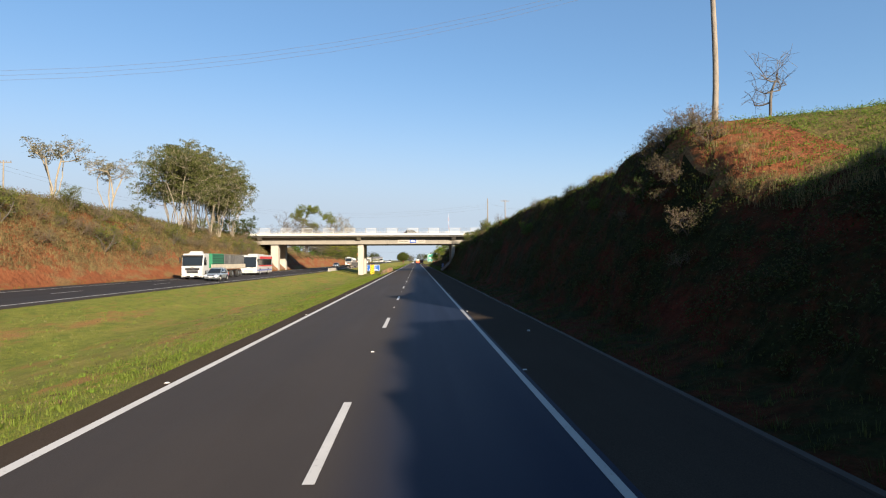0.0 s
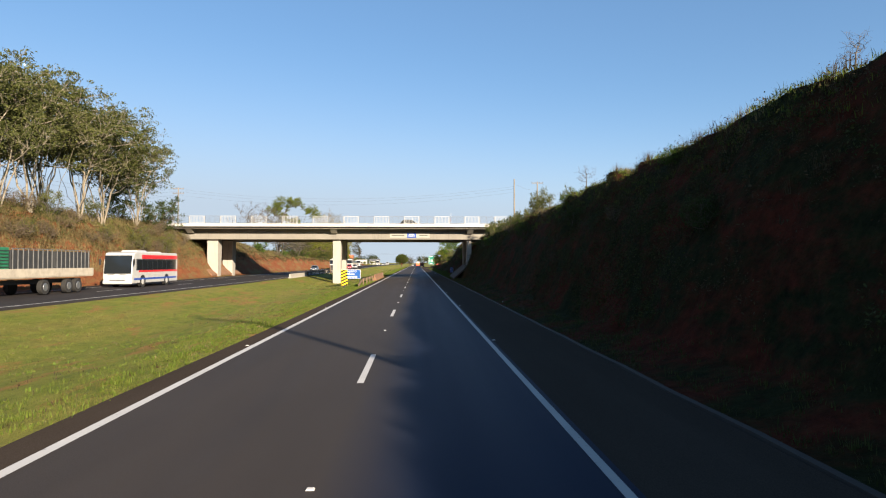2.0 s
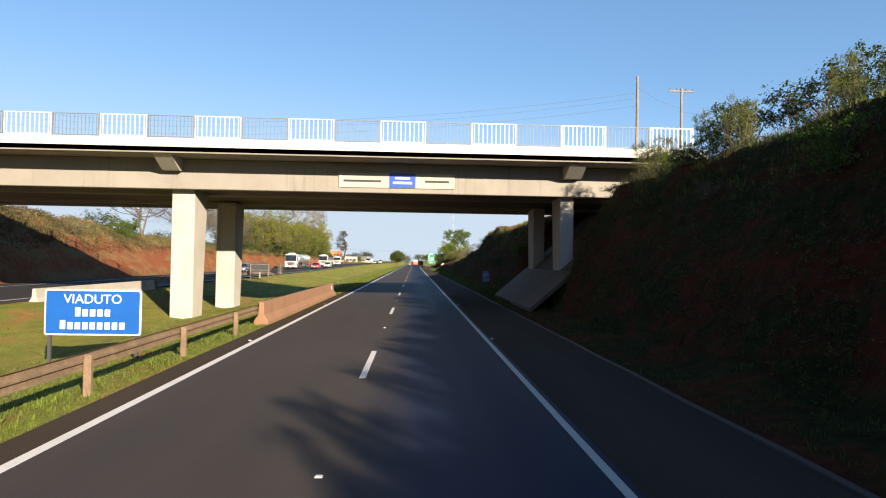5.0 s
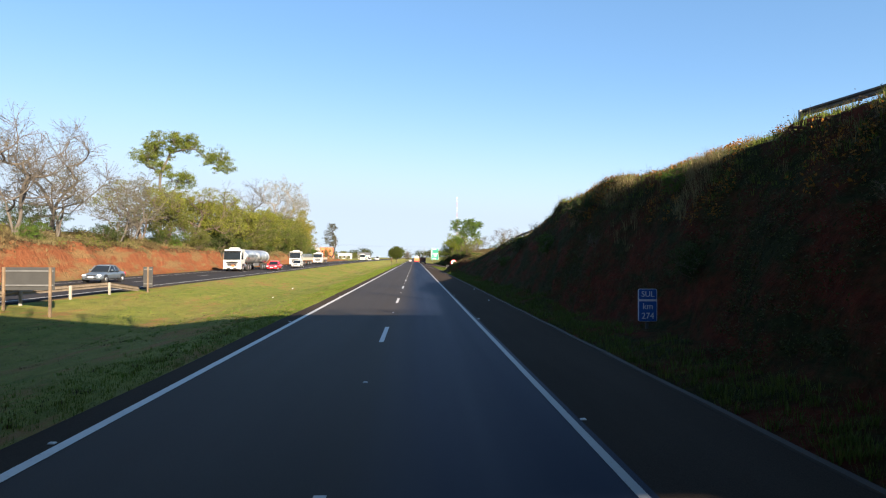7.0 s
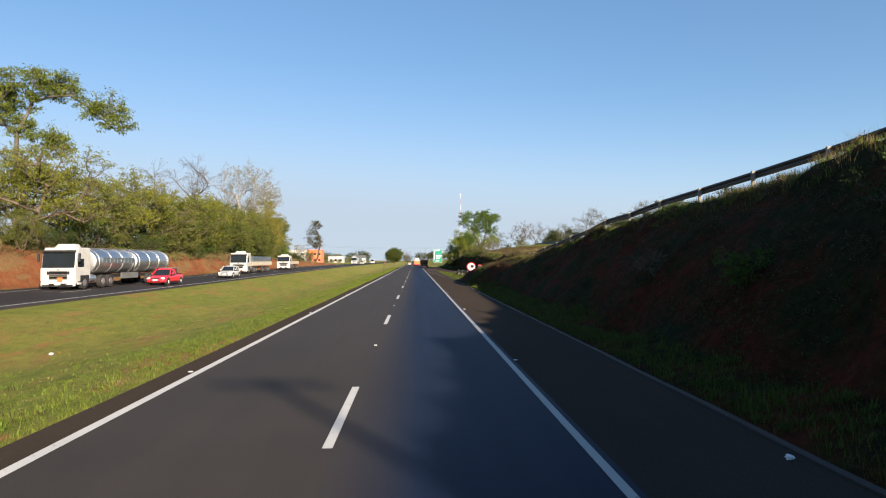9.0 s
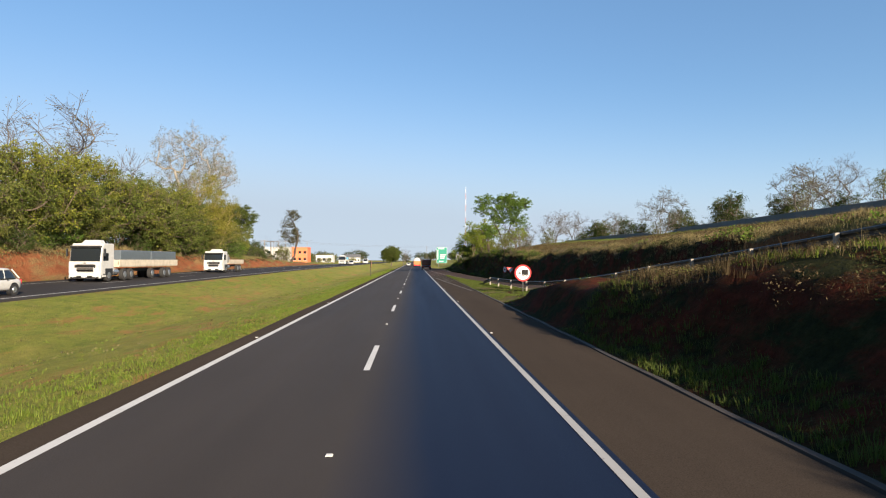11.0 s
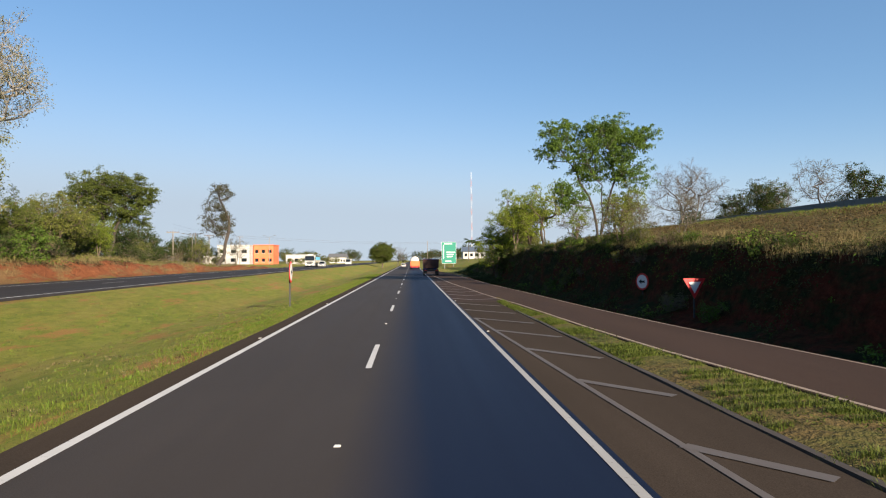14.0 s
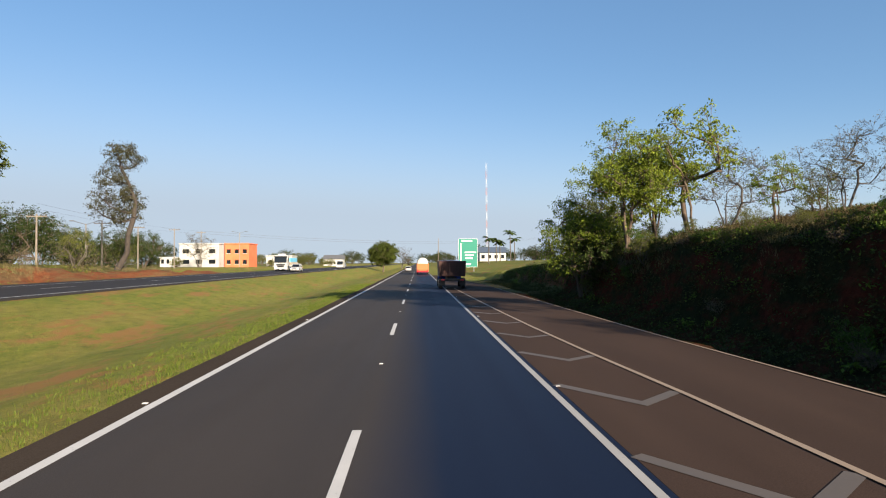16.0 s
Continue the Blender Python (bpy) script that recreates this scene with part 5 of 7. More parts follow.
bush_d = tree("ragged shrub with sparse grey-green leaves", dome(3.4, 2.8, 0.4, 24), ring(7, 1.0, 2.0, 57), B_GREY, L_OLIVE, 117, 0.46, 7, 2, 10, 0.2, 0.045, 0.005, 0.006, 0.9, 0.2, 0.2, "bush", "bush")
twig_a = tree("thin leafless sapling", dome(4.6, 3.0, 1.7, 14), [(0.1, 0.1, 3.2)], B_GREY, L_DRY, 127, 0.6, 5, 2, 0, 0.2, 0.05, 0.006, 0.008, 0.8, 0.0, 0.12, "sapling", "tree")

# left bank before the overpass
for t, x, y, a, k in ((thin_a, -39, 75, 0, 0.95), (thin_a, -39.5, 88, 130, 0.98)):
    plant(t, x, y, a, k)
for t, x, y, a, k in ((umb_b, -37.0, 105, 200, 1.05), (umb_a, -36.0, 108, 140, 1.08), (umb_b, -37.6, 112.5, 75, 1.08), (umb_a, -36.4, 117, 260, 1.06), (umb_b, -36.2, 121.5, 310, 1.05), (umb_a, -38.0, 126, 80, 1.06), (umb_b, -36.6, 131, 10, 1.0), (umb_a, -38.5, 136, 170, 0.9), (umb_b, -40.5, 110, 40, 1.1), (umb_a, -40.5, 117, 190, 1.15), (umb_b, -40, 124, 250, 1.1)):
    plant(t, x, y, a, k)
plant(bush_a, -36.5, 138, 10, 1.9, label="dark green bush beside the pale tree trunks")
plant(bush_a, -38.5, 130, 60, 1.6)
for i in range(16):
    r = random.Random(500 + i)
    plant([bush_b, bush_d, bush_b, bush_b][i % 4], r.uniform(-36.8, -33.2), 40 + i * 6.3 + r.uniform(-2, 2), r.uniform(0, 360), r.uniform(0.5, 0.95))
for i in range(64):
    r = random.Random(3500 + i)
    plant([bush_b, bush_d, bush_b, bush_b][i % 4], r.uniform(-36.8, -33.0), 30 + i * 1.8 + r.uniform(-1.5, 1.5), r.uniform(0, 360), r.uniform(0.5, 1.0))
# left bank after the overpass
for t, x, y, a, k in ((bare_a, -36.5, 213, 0, 1.2), (bare_a, -38.5, 222, 80, 1.25), (bare_b, -36.2, 219, 150, 0.9), (bare_b, -34.8, 229, 30, 0.9), (bare_b, -36.5, 236, 100, 1.0), (bare_a, -40, 205, 200, 1.3),
                     (tall_a, -48.5, 276, 0, 1.0), (airy_a, -36.6, 257, 0, 1.0), (airy_a, -37.5, 241, 140, 0.85), (airy_a, -36.0, 284, 210, 0.8), (airy_a, -37.0, 318, 60, 0.9),
                     (yel_b, -36.4, 246, 50, 0.9), (yel_a, -36.4, 259, 10, 0.92), (yel_b, -36, 268, 80, 1.0), (yel_a, -36.8, 278, 150, 1.05), (yel_b, -37.2, 288, 200, 1.1), (yel_a, -36.4, 299, 250, 1.05),
                     (yel_a, -37.6, 310, 290, 1.08), (yel_b, -36.6, 321, 340, 1.1), (yel_a, -37.9, 332, 20, 1.1), (yel_b, -38.4, 341, 70, 0.9), (yel_a, -39.0, 353, 100, 1.1), (bamboo, -36.0, 345, 0, 1.0), (bamboo, -35.6, 352, 90, 0.9),
                     (bare_a, -45, 318, 60, 1.9), (bare_b, -40, 340, 160, 1.5), (yel_b, -38.5, 371, 10, 0.85), (yel_c, -40, 384, 60, 0.6),
                     (euc_a, -36.0, 419.5, 0, 1.0), (dome_a, -66, 424, 40, 0.8), (dome_a, -62, 440, 120, 0.85), (dome_a, -75, 470, 200, 0.95), (dome_a, -60, 470, 60, 0.7), (dome_a, -70, 505, 10, 0.8), (dome_a, -84, 440, 300, 1.0)):
    plant(t, x, y, a, k)
for i in range(22):
    r = random.Random(700 + i)
    plant([bush_a, bush_b, bush_c][i % 3], r.uniform(-37.5, -34.4), 168 + i * 9.6 + r.uniform(-3, 3), r.uniform(0, 360), r.uniform(0.6, 1.2))
for i in range(26):
    r = random.Random(760 + i)
    plant([bush_a, bush_c, yel_b, bush_a][i % 4], r.uniform(-36.5, -33.6), 243 + i * 4.7 + r.uniform(-1.5, 1.5), r.uniform(0, 360), r.uniform(0.9, 1.5) if i % 4 != 2 else r.uniform(0.4, 0.6))
plant(dome_b, -50.5, 409, 0, 1.0)
plant(bare_big, -45.0, 365, 0, 0.86, kz=1.0)
for x, y, a, k2 in ((-36.4, 296, 0, 0.85), (-36.8, 304, 80, 0.95), (-36.6, 313, 140, 1.0), (-37, 322, 200, 1.0), (-36.4, 330, 250, 1.05), (-35.8, 337, 310, 0.95), (-36.8, 348, 30, 0.6), (-40, 372, 40, 0.62), (-42, 380, 100, 0.66), (-44, 388, 170, 0.62), (-47, 397, 220, 0.6), (-37.9, 362, 60, 0.6)):
    plant(grove_a, x, y, a, k2)
for i in range(16):
    r = random.Random(2500 + i)
    plant([bush_b, bush_a, bush_b, bush_d][i % 4], r.uniform(-44, -35.5), 366 + i * 4.1, r.uniform(0, 360), r.uniform(0.7, 1.3))
for i in range(14):
    r = random.Random(2600 + i)
    plant(dome_a, r.uniform(-125, -72), 430 + i * 11, r.uniform(0, 360), r.uniform(0.5, 0.8))
# right side, before and at the overpass
plant(twig_a, 17.6, 36.5, 0, 1.0, label="thin leafless sapling on the bank top")
for x, y, a, k, t in ((10.2, 30.0, 0, 0.34, bush_b), (10.6, 32.0, 100, 0.36, bush_b), (8.6, 28.5, 50, 0.26, bush_b), (10.6, 40, 10, 0.35, bush_b), (11, 64, 0, 0.28, twig_a), (10.8, 88, 60, 0.4, twig_a), (10.9, 91, 60, 0.4, bush_c),
                      
                      (11.0, 139, 10, 0.5, bush_c),
                      (8.2, 31, 0, 0.3, bush_b), (7.9, 25, 70, 0.3, bush_b)):
    plant(t, x, y, a, k)
for i in range(34):
    r = random.Random(900 + i)
    y = 24 + i * 5.9 + r.uniform(-2, 2)
    if 142 < y < 160:
        continue
    plant([bush_b, bush_a, bush_c][i % 3], r.uniform(8.0, 9.8), y, r.uniform(0, 360), r.uniform(0.3, 0.55), sink=0.1)
for i in range(9):
    r = random.Random(3700 + i)
    plant(bush_b, r.uniform(8.9, 10.3), 27.6 + i * 0.45, r.uniform(0, 360), r.uniform(0.32, 0.55), sink=0.1, label="dry bare bush at the corner of the cut")
# a ragged hedge along the crest before the overpass
for i in range(34):
    r = random.Random(2100 + i)
    y = 97 + i * 1.42
    plant([bush_d, bush_c, bush_d, bush_a, bush_d, bush_b][i % 6], r.uniform(10.1, 12.2), y + r.uniform(-1, 1), r.uniform(0, 360), r.uniform(0.32, 0.6), kz=r.uniform(0.42, 0.7) if i % 2 == 0 else r.uniform(0.18, 0.3), sink=0.4 if i % 2 == 0 else 0.1)
# bushes added behind the crest to keep sun off the road
for i in range(3):
    r = random.Random(2200 + i)
    plant(bush_a, r.uniform(11.2, 17.5), 132 + i * 0.85, r.uniform(0, 360), r.uniform(0.9, 1.15), sink=0.3)
# more added bushes, set on the second bank to shade the traffic island
for i in range(6):
    r = random.Random(2300 + i)
    plant(bush_a, r.uniform(21.5, 25.0), 241 + i * 2.2, r.uniform(0, 360), r.uniform(0.8, 1.0), sink=0.3)
# right side along the slip road
plant(grn_a, 17.0, 359.4, 0, 1.0)
plant(sml_a, 19.6, 359.6, 100, 0.95)
plant(sml_a, 21.5, 366, 10, 0.8)
for x, y, a, k2 in ((19.6, 348, 0, 0.36), (19.0, 353.5, 180, 0.34)):
    plant(bare_b, x, y, a, k2, label="small half-bare tree on the bank top")
for x, y, a, k2 in ((-41, 533, 0, 0.35), (-45.5, 538, 80, 0.3), (-36, 600, 30, 0.4), (-41, 612, 150, 0.4), (-66, 516, 10, 0.35), (-71, 512, 60, 0.4)):
    plant(yel_b, x, y, a, k2, label="olive bushy tree before the buildings")
plant(bare_b, -57.5, 508, 0, 1.0, label="half-bare spreading tree before the buildings")
for t, x, y, a, k in ((yel_c, 13.6, 385.5, 20, 0.92), (yel_c, 11.8, 390, 120, 0.88), (yel_c, 15.8, 386, 220, 0.85), (sml_a, 17.3, 384, 50, 1.45), (bare_b, 22.6, 389.5, 0, 0.72), (sml_a, 20.7, 380, 80, 0.7), (bush_a, 14.8, 397, 0, 1.1), (bush_a, 14.2, 392, 90, 1.0),
                     (yel_b, 17.0, 402, 10, 0.75), (yel_b, 18.5, 410, 60, 0.7), (bush_a, 12.8, 389, 140, 1.5), (bare_b, 24.8, 380, 60, 0.6), (ridge_b, 34, 396, 0, 0.75), (bare_a, 30, 371, 0, 0.75), (bare_a, 36, 380, 90, 0.8),
                     (ridge_b, 40, 372, 30, 0.68), (ridge_a, 46, 345, 90, 0.75), (ridge_b, 47, 330, 140, 0.78), (bare_b, 42, 344, 20, 0.95), (bare_b, 44, 376, 100, 0.6), (ridge_a, 43, 396, 70, 0.63), (ridge_b, 50, 318, 10, 0.90), (ridge_a, 41, 358, 210, 0.60), (ridge_b, 44, 420, 210, 0.63),
                     (bare_a, 46, 306, 20, 0.8), (ridge_b, 38, 420, 30, 0.57), (bare_b, 30, 268, 40, 0.4), (ridge_a, 36, 440, 30, 0.75), (ridge_b, 30, 470, 100, 0.75), (ridge_a, 26, 446, 160, 0.63), (yel_b, 23, 426, 0, 0.7)):
    plant(t, x, y, a, k)
for i in range(46):
    r = random.Random(1200 + i)
    y = 292 + i * 2.6 + r.uniform(-1.5, 1.5)
    if 323 < y < 332:
        continue
    lo, hi = float(tab(RAMP_R, y)) * 0.4 + float(tab(BANK2, y, 1)) * 0.6, float(tab(BANK2, y, 1)) + 0.5
    plant([bush_c, bush_b, bush_d, bush_b][i % 4] if y > 325 else bush_b, r.uniform(lo, max(hi, lo + 1)), y, r.uniform(0, 360), r.uniform(0.3, 0.62) if y > 325 else r.uniform(0.25, 0.45), sink=0.1)
# shrubs along the edge of the bank
for i in range(44):
    r = random.Random(3100 + i)
    y = 288 + i * 2.6 + r.uniform(-1.2, 1.2)
    if 323 < y < 332:
        continue
    x = float(tab(BANK2, y, 1)) + r.uniform(-1.0, 0.6)
    plant([bush_c, bush_d, bush_a, bush_d, bush_b][i % 5] if y > 325 else bush_b, x, y, r.uniform(0, 360), r.uniform(0.22, 0.4), sink=0.15)
for i in range(30):
    r = random.Random(3900 + i)
    y = 334 + i * 2.1 + r.uniform(-1.2, 1.2)
    x = float(tab(BANK2, y, 1)) + r.uniform(-1.9, 0.4)
    plant([bush_c, bush_d, bush_c][i % 3], x, y, r.uniform(0, 360), r.uniform(0.2, 0.45), sink=0.15)
plant(ridge_b, 16.5, 352, 40, 0.56, label="small green tree on the edge of the bank")
for i in range(30):
    r = random.Random(3300 + i)
    y = 286 + i * 5.2 + r.uniform(-2, 2)
    plant([ridge_a, ridge_b, bush_a, bare_b, ridge_a, bush_d][i % 6], r.uniform(38.0, 46.0), y, r.uniform(0, 360), r.uniform(0.4, 0.75) * (1.6 if i % 6 in (2, 5) else 1.0))
# far trees
plant(round_a, -12.4, 560, 0, 1.0)
plant(bare_a, -6.5, 585, 0, 0.95)
for i in range(46):
    r = random.Random(1500 + i)
    side = -1 if i % 2 else 1
    y = r.uniform(560, 980)
    x = side * r.uniform(16, 60) - (30 if side < 0 else -8) + (0 if y > 640 else side * 12)
    plant([dome_a, yel_b, ridge_a, ridge_b][i % 4], x, y, r.uniform(0, 360), r.uniform(0.5, 0.85))
for i in range(26):
    r = random.Random(1800 + i)
    plant(dome_a, r.uniform(-260, 260), r.uniform(1000, 1300), r.uniform(0, 360), r.uniform(0.9, 1.5))
for i in range(12):
    r = random.Random(1850 + i)
    plant(dome_a, r.uniform(-190, -100), 60 + i * 45, r.uniform(0, 360), r.uniform(0.8, 1.2))


def palm(x, y, h, turn):
    g = gz(x, y)
    t = thing("palm_tree", pose(x, y, g - 0.1, 0, 0, turn), "slim palm tree with drooping fronds", "tree", "palms")
    r = random.Random(int(x * 31 + h))
    part("trunk", rod((0, 0, 0), (0.1, 0.1, h - 1.2), 0.16, 8, None, 0.11), B_GREY, t)
    for k in range(12):
        a = 6.283 * k / 12 + r.uniform(-0.2, 0.2)
        el = r.uniform(-0.1, 0.9)
        verts, faces = [], []
        p = Vector((0.1, 0.1, h - 1.2))
        d = Vector((math.cos(a) * math.cos(el), math.sin(a) * math.cos(el), math.sin(el)))
        side = Vector((-math.sin(a), math.cos(a), 0))
        for i in range(8):
            wv = 0.42 * math.sin(3.1416 * (i + 0.6) / 8.6)
            verts += [tuple(p - side * wv - Vector((0, 0, wv * 0.5))), tuple(p), tuple(p + side * wv - Vector((0, 0, wv * 0.5)))]
            if i:
                o = 3 * (i - 1)
                faces += [(o, o + 1, o + 4, o + 3), (o + 1, o + 2, o + 5, o + 4)]
            d = (d + Vector((0, 0, -0.17))).normalized()
            p = p + d * 0.33
        raw_ob("frond", verts, faces, L_DARK, t)


for x, y, h, a in ((19.9, 520, 8.6, 0), (22.5, 523, 7.8, 50), (24.0, 526, 7.0, 90), (26.2, 520, 9.4, 140), (28, 524, 7.6, 200)):
    palm(x, y, h, a)

# ---- grass ----


def tufts(name, xs, ys, zs, blades, height, spread, width, material, label, seed):
    """Clumps of bent blades, one mesh."""
    g = np.random.default_rng(seed)
    n = len(xs) * blades
    c = np.repeat(np.stack([xs, ys, zs], -1), blades, 0)
    hk = np.repeat(g.uniform(0.5, 1.3, len(xs)), blades) * g.uniform(0.6, 1.2, n) * height
    a = g.uniform(0, 6.283, n)
    base = c + np.stack([np.cos(a), np.sin(a), np.zeros(n)], -1) * (g.random(n) * spread)[:, None]
    lean = np.stack([np.cos(a), np.sin(a), np.zeros(n)], -1) * (g.uniform(0.1, 0.7, n) * hk)[:, None]
    side = np.stack([-np.sin(a), np.cos(a), np.zeros(n)], -1) * width * g.uniform(0.6, 1.4, n)[:, None]
    up = np.array([0, 0, 1.0]) * hk[:, None]
    v = np.stack([base - side, base + side, base + lean * 0.35 + up * 0.6 + side * 0.6, base + lean * 0.35 + up * 0.6 - side * 0.6, base + lean + up], 1)
    o = np.arange(n)[:, None] * 5
    quads = (o + np.array([[0, 1, 2, 3]])).tolist()
    tris = (o + np.array([[3, 2, 4]])).tolist()
    ob = raw_ob(name, v.reshape(-1, 3).tolist(), quads + tris, material)
    return tagged(ob, label, "grass", kind="stuff")


def scatter(n, y0, y1, x_lo, x_hi, seed, bias=1.0):
    g = np.random.default_rng(seed)
    y = np.sort(np.round(g.uniform(y0, y1, n) * 2) / 2)
    u = g.random(n) ** bias
    lo, hi = x_lo(y), x_hi(y)
    x = lo + (hi - lo) * u
    return x, y + 0.0, ground_z(x, y)


def mats(name, x, y, z, n, radius, size, material, label, seed, flat=0.7, up=0.5, category="weeds"):
    """Low leafy mats on the ground, many small leaves round each centre."""
    v, f = leaf_cloud(np.stack([x, y, z], -1), n, radius, size, seed, flat, up)
    ob = raw_ob(name, v.tolist(), f.tolist(), material)
    return tagged(ob, label, category, kind="stuff")


def patchy(xyz, scale, limit, seed):
    """Keeps the places where a slow noise lies over the limit."""
    x, y, z = xyz
    keep = fractal(x * scale, y * scale, seed) + 0.25 * fractal(z * 0.6 + x, y * scale * 2, seed + 4) > limit
    return x[keep], y[keep], z[keep]


def clear_of(xyz, places, r):
    x, y, z = xyz
    keep = np.ones(len(x), bool)
    for px, py in places:
        keep &= (x - px) ** 2 + ((y - py) * 0.5) ** 2 > r * r
    return x[keep], y[keep], z[keep]


k = lambda v: (lambda y: np.full(len(y), float(v)))
crest = lambda d: (lambda y: tab(RIGHT, y, 1) + d)
SIGNS = [(7.05, 173.2), (8.03, 285.3), (14.6, 334.0), (14.95, 342.5), (13.6, 331.0)]
# median
x, y, z = scatter(19000, 2, 420, k(-5.75), k(-8.2), 1, 1.6)
tufts("grass", x, y + np.random.default_rng(5).uniform(-0.25, 0.25, len(y)), z - 0.02, 8, 0.10, 0.16, 0.007, G_BLADE, "green grass tufts along the median edge", 2)
x, y, z = patchy(scatter(26000, 2, 345, k(-6.4), k(-19.5), 3, 1.6), 0.22, -0.1, 33.0)
tufts("grass", x, y, z - 0.02, 9, 0.07, 0.22, 0.008, G_BLADE, "short mown grass of the median", 4)
x, y, z = patchy(scatter(14000, 2, 345, k(-6.2), k(-19), 5, 1.4), 0.25, 0.0, 2.0)
tufts("grass", x, y, z - 0.02, 7, 0.06, 0.22, 0.008, G_DRY, "dry straw in the mown median", 6)
x, y, z = patchy(scatter(9000, 2, 345, k(-6.4), k(-18), 71, 1.5), 0.45, 0.05, 27.0)
tufts("grass", x, y, z - 0.02, 8, 0.07, 0.16, 0.009, G_BROWN, "withered brown tufts in the median", 72)
x, y, z = patchy(scatter(9000, 2, 345, k(-6.4), k(-18), 73, 1.5), 0.5, 0.1, 37.0)
tufts("grass", x, y, z - 0.02, 9, 0.10, 0.16, 0.009, G_LUSH, "fresh green tufts in the median", 74)
# foot of the bank
x, y, z = clear_of(scatter(5200, 4, 262, k(5.2), k(7.2), 7, 1.2), SIGNS, 0.9)
tufts("grass", x, y, z - 0.03, 9, 0.14, 0.22, 0.009, G_WEED, "green weeds at the foot of the bank", 8)
# the cut slope
x, y, z = clear_of(patchy(scatter(10500, 14, 188, k(6.9), crest(-0.1), 29), 0.14, -0.12, 3.0), SIGNS, 1.4)
mats("weeds", x, y, z + 0.05, 24, 0.36, 0.038, G_WEED, "dark matted weeds over the cut slope", 30)
x, y, z = clear_of(patchy(scatter(9000, 14, 262, k(7.2), crest(0.1), 31), 0.2, 0.0, 5.0), SIGNS, 1.4)
mats("weeds", x, y, z + 0.08, 16, 0.4, 0.035, G_BROWN, "withered brown weeds on the cut slope", 32)
x, y, z = patchy(scatter(5000, 24, 262, crest(-2.4), crest(0.2), 9, 0.6), 0.3, 0.1, 6.0)
tufts("grass", x, y, z - 0.05, 12, 0.42, 0.2, 0.006, G_BROWN, "long withered grass hanging on the slope", 10)
x, y, z = patchy(scatter(2600, 188, 262, k(6.6), crest(-0.1), 67, 1.3), 0.2, 0.0, 23.0)
mats("weeds", x, y, z + 0.03, 22, 0.34, 0.035, G_WEED, "sparse weeds on the red slope", 68)
x, y, z = patchy(scatter(1700, 164, 203, crest(-1.7), crest(0.1), 101, 0.6), 0.5, 0.35, 63.0)
tufts("grass", x, y, z - 0.05, 12, 0.6, 0.2, 0.007, G_DRY, "tall pale grass hanging over the cut slope", 102)
x, y, z = clear_of(scatter(3600, 150, 262, k(5.15), k(6.8), 103, 1.1), SIGNS, 0.7)
tufts("grass", x, y, z - 0.03, 12, 0.2, 0.22, 0.009, G_TURF, "fresh green weeds at the foot of the bank", 104)
# the crest
x, y, z = scatter(9000, 24, 262, crest(-0.9), crest(1.6), 11, 0.8)
tufts("grass", x, y, z - 0.05, 10, 0.20, 0.22, 0.009, G_BLADE, "green grass and weeds on the bank's crest", 12)
x, y, z = patchy(scatter(6000, 24, 262, crest(-0.7), crest(1.4), 41, 0.8), 0.3, 0.0, 8.0)
tufts("grass", x, y, z - 0.05, 12, 0.34, 0.2, 0.006, G_DRY, "long dry grass on the bank's crest", 42)
x, y, z = patchy(scatter(4200, 160, 196, crest(-1.2), crest(3.2), 13, 0.9), 0.35, 0.25, 7.0)
mats("flowers", x, y, z + 0.1, 9, 0.26, 0.05, G_ORANGE, "orange flowering weeds on the crest", 14, category="flowers")
x, y, z = scatter(6000, 2, 29, k(9.7), k(21), 15)
x, y, z = clear_of((x, y, z), [(10.3, 27.0), (10.9, 27.3)], 0.8)
mats("grass", x, y, z + 0.0, 22, 0.28, 0.032, G_LUSH, "sunlit green herbs on the upper slope", 16, category="grass")
x, y, z = scatter(700, 4, 25, k(9.3), k(10.6), 43)
tufts("grass", x, y, z - 0.05, 12, 0.36, 0.25, 0.007, G_DRY, "dry grass fringe at the edge of the cut", 44)
# traffic island
x, y, z = patchy(scatter(8000, 276, 341, k(4.95), lambda y: np.maximum(tab(RIGHT, y, 3) - 0.3, 5.3), 17), 0.5, -0.25, 44.0)
tufts("grass", x, y, z - 0.02, 14, 0.11, 0.2, 0.007, G_TURF, "ragged green grass on the traffic island", 18)
x, y, z = patchy(scatter(1100, 262, 325, k(5.3), lambda y: np.maximum(tab(RIGHT, y, 3) - 0.2, 5.6), 19), 0.4, 0.1, 4.0)
mats("weeds", x, y, z + 0.02, 16, 0.2, 0.028, G_TURF, "leafy weeds on the traffic island", 20)
# bank beside the slip road
x, y, z = clear_of(scatter(10000, 328, 425, lambda y: tab(RAMP_R, y) + 2.4, lambda y: tab(BANK2, y, 1) + 0.6, 21, 0.8), SIGNS, 1.5)
mats("weeds", x, y, z - 0.02, 10, 0.38, 0.07, G_WEED, "rank dark weeds on the bank beside the slip road", 22)
x, y, z = clear_of(patchy(scatter(2400, 265, 420, lambda y: tab(RAMP_R, y) * 0.5 + tab(BANK2, y, 1) * 0.5, lambda y: tab(BANK2, y, 1) + 0.4, 45), 0.35, 0.45, 12.0), SIGNS, 1.5)
mats("weeds", x, y, z + 0.3, 8, 0.4, 0.09, G_LUSH, "bright leafy shoots on the bank", 46)
x, y, z = patchy(scatter(9000, 265, 400, lambda y: tab(BANK2, y, 1) - 1.6, lambda y: tab(BANK2, y, 1) + 2.2, 23), 0.3, -0.2, 10.0)
tufts("grass", x, y, z - 0.05, 10, 0.38, 0.25, 0.008, G_DRY, "long dry grass along the bank top", 24)
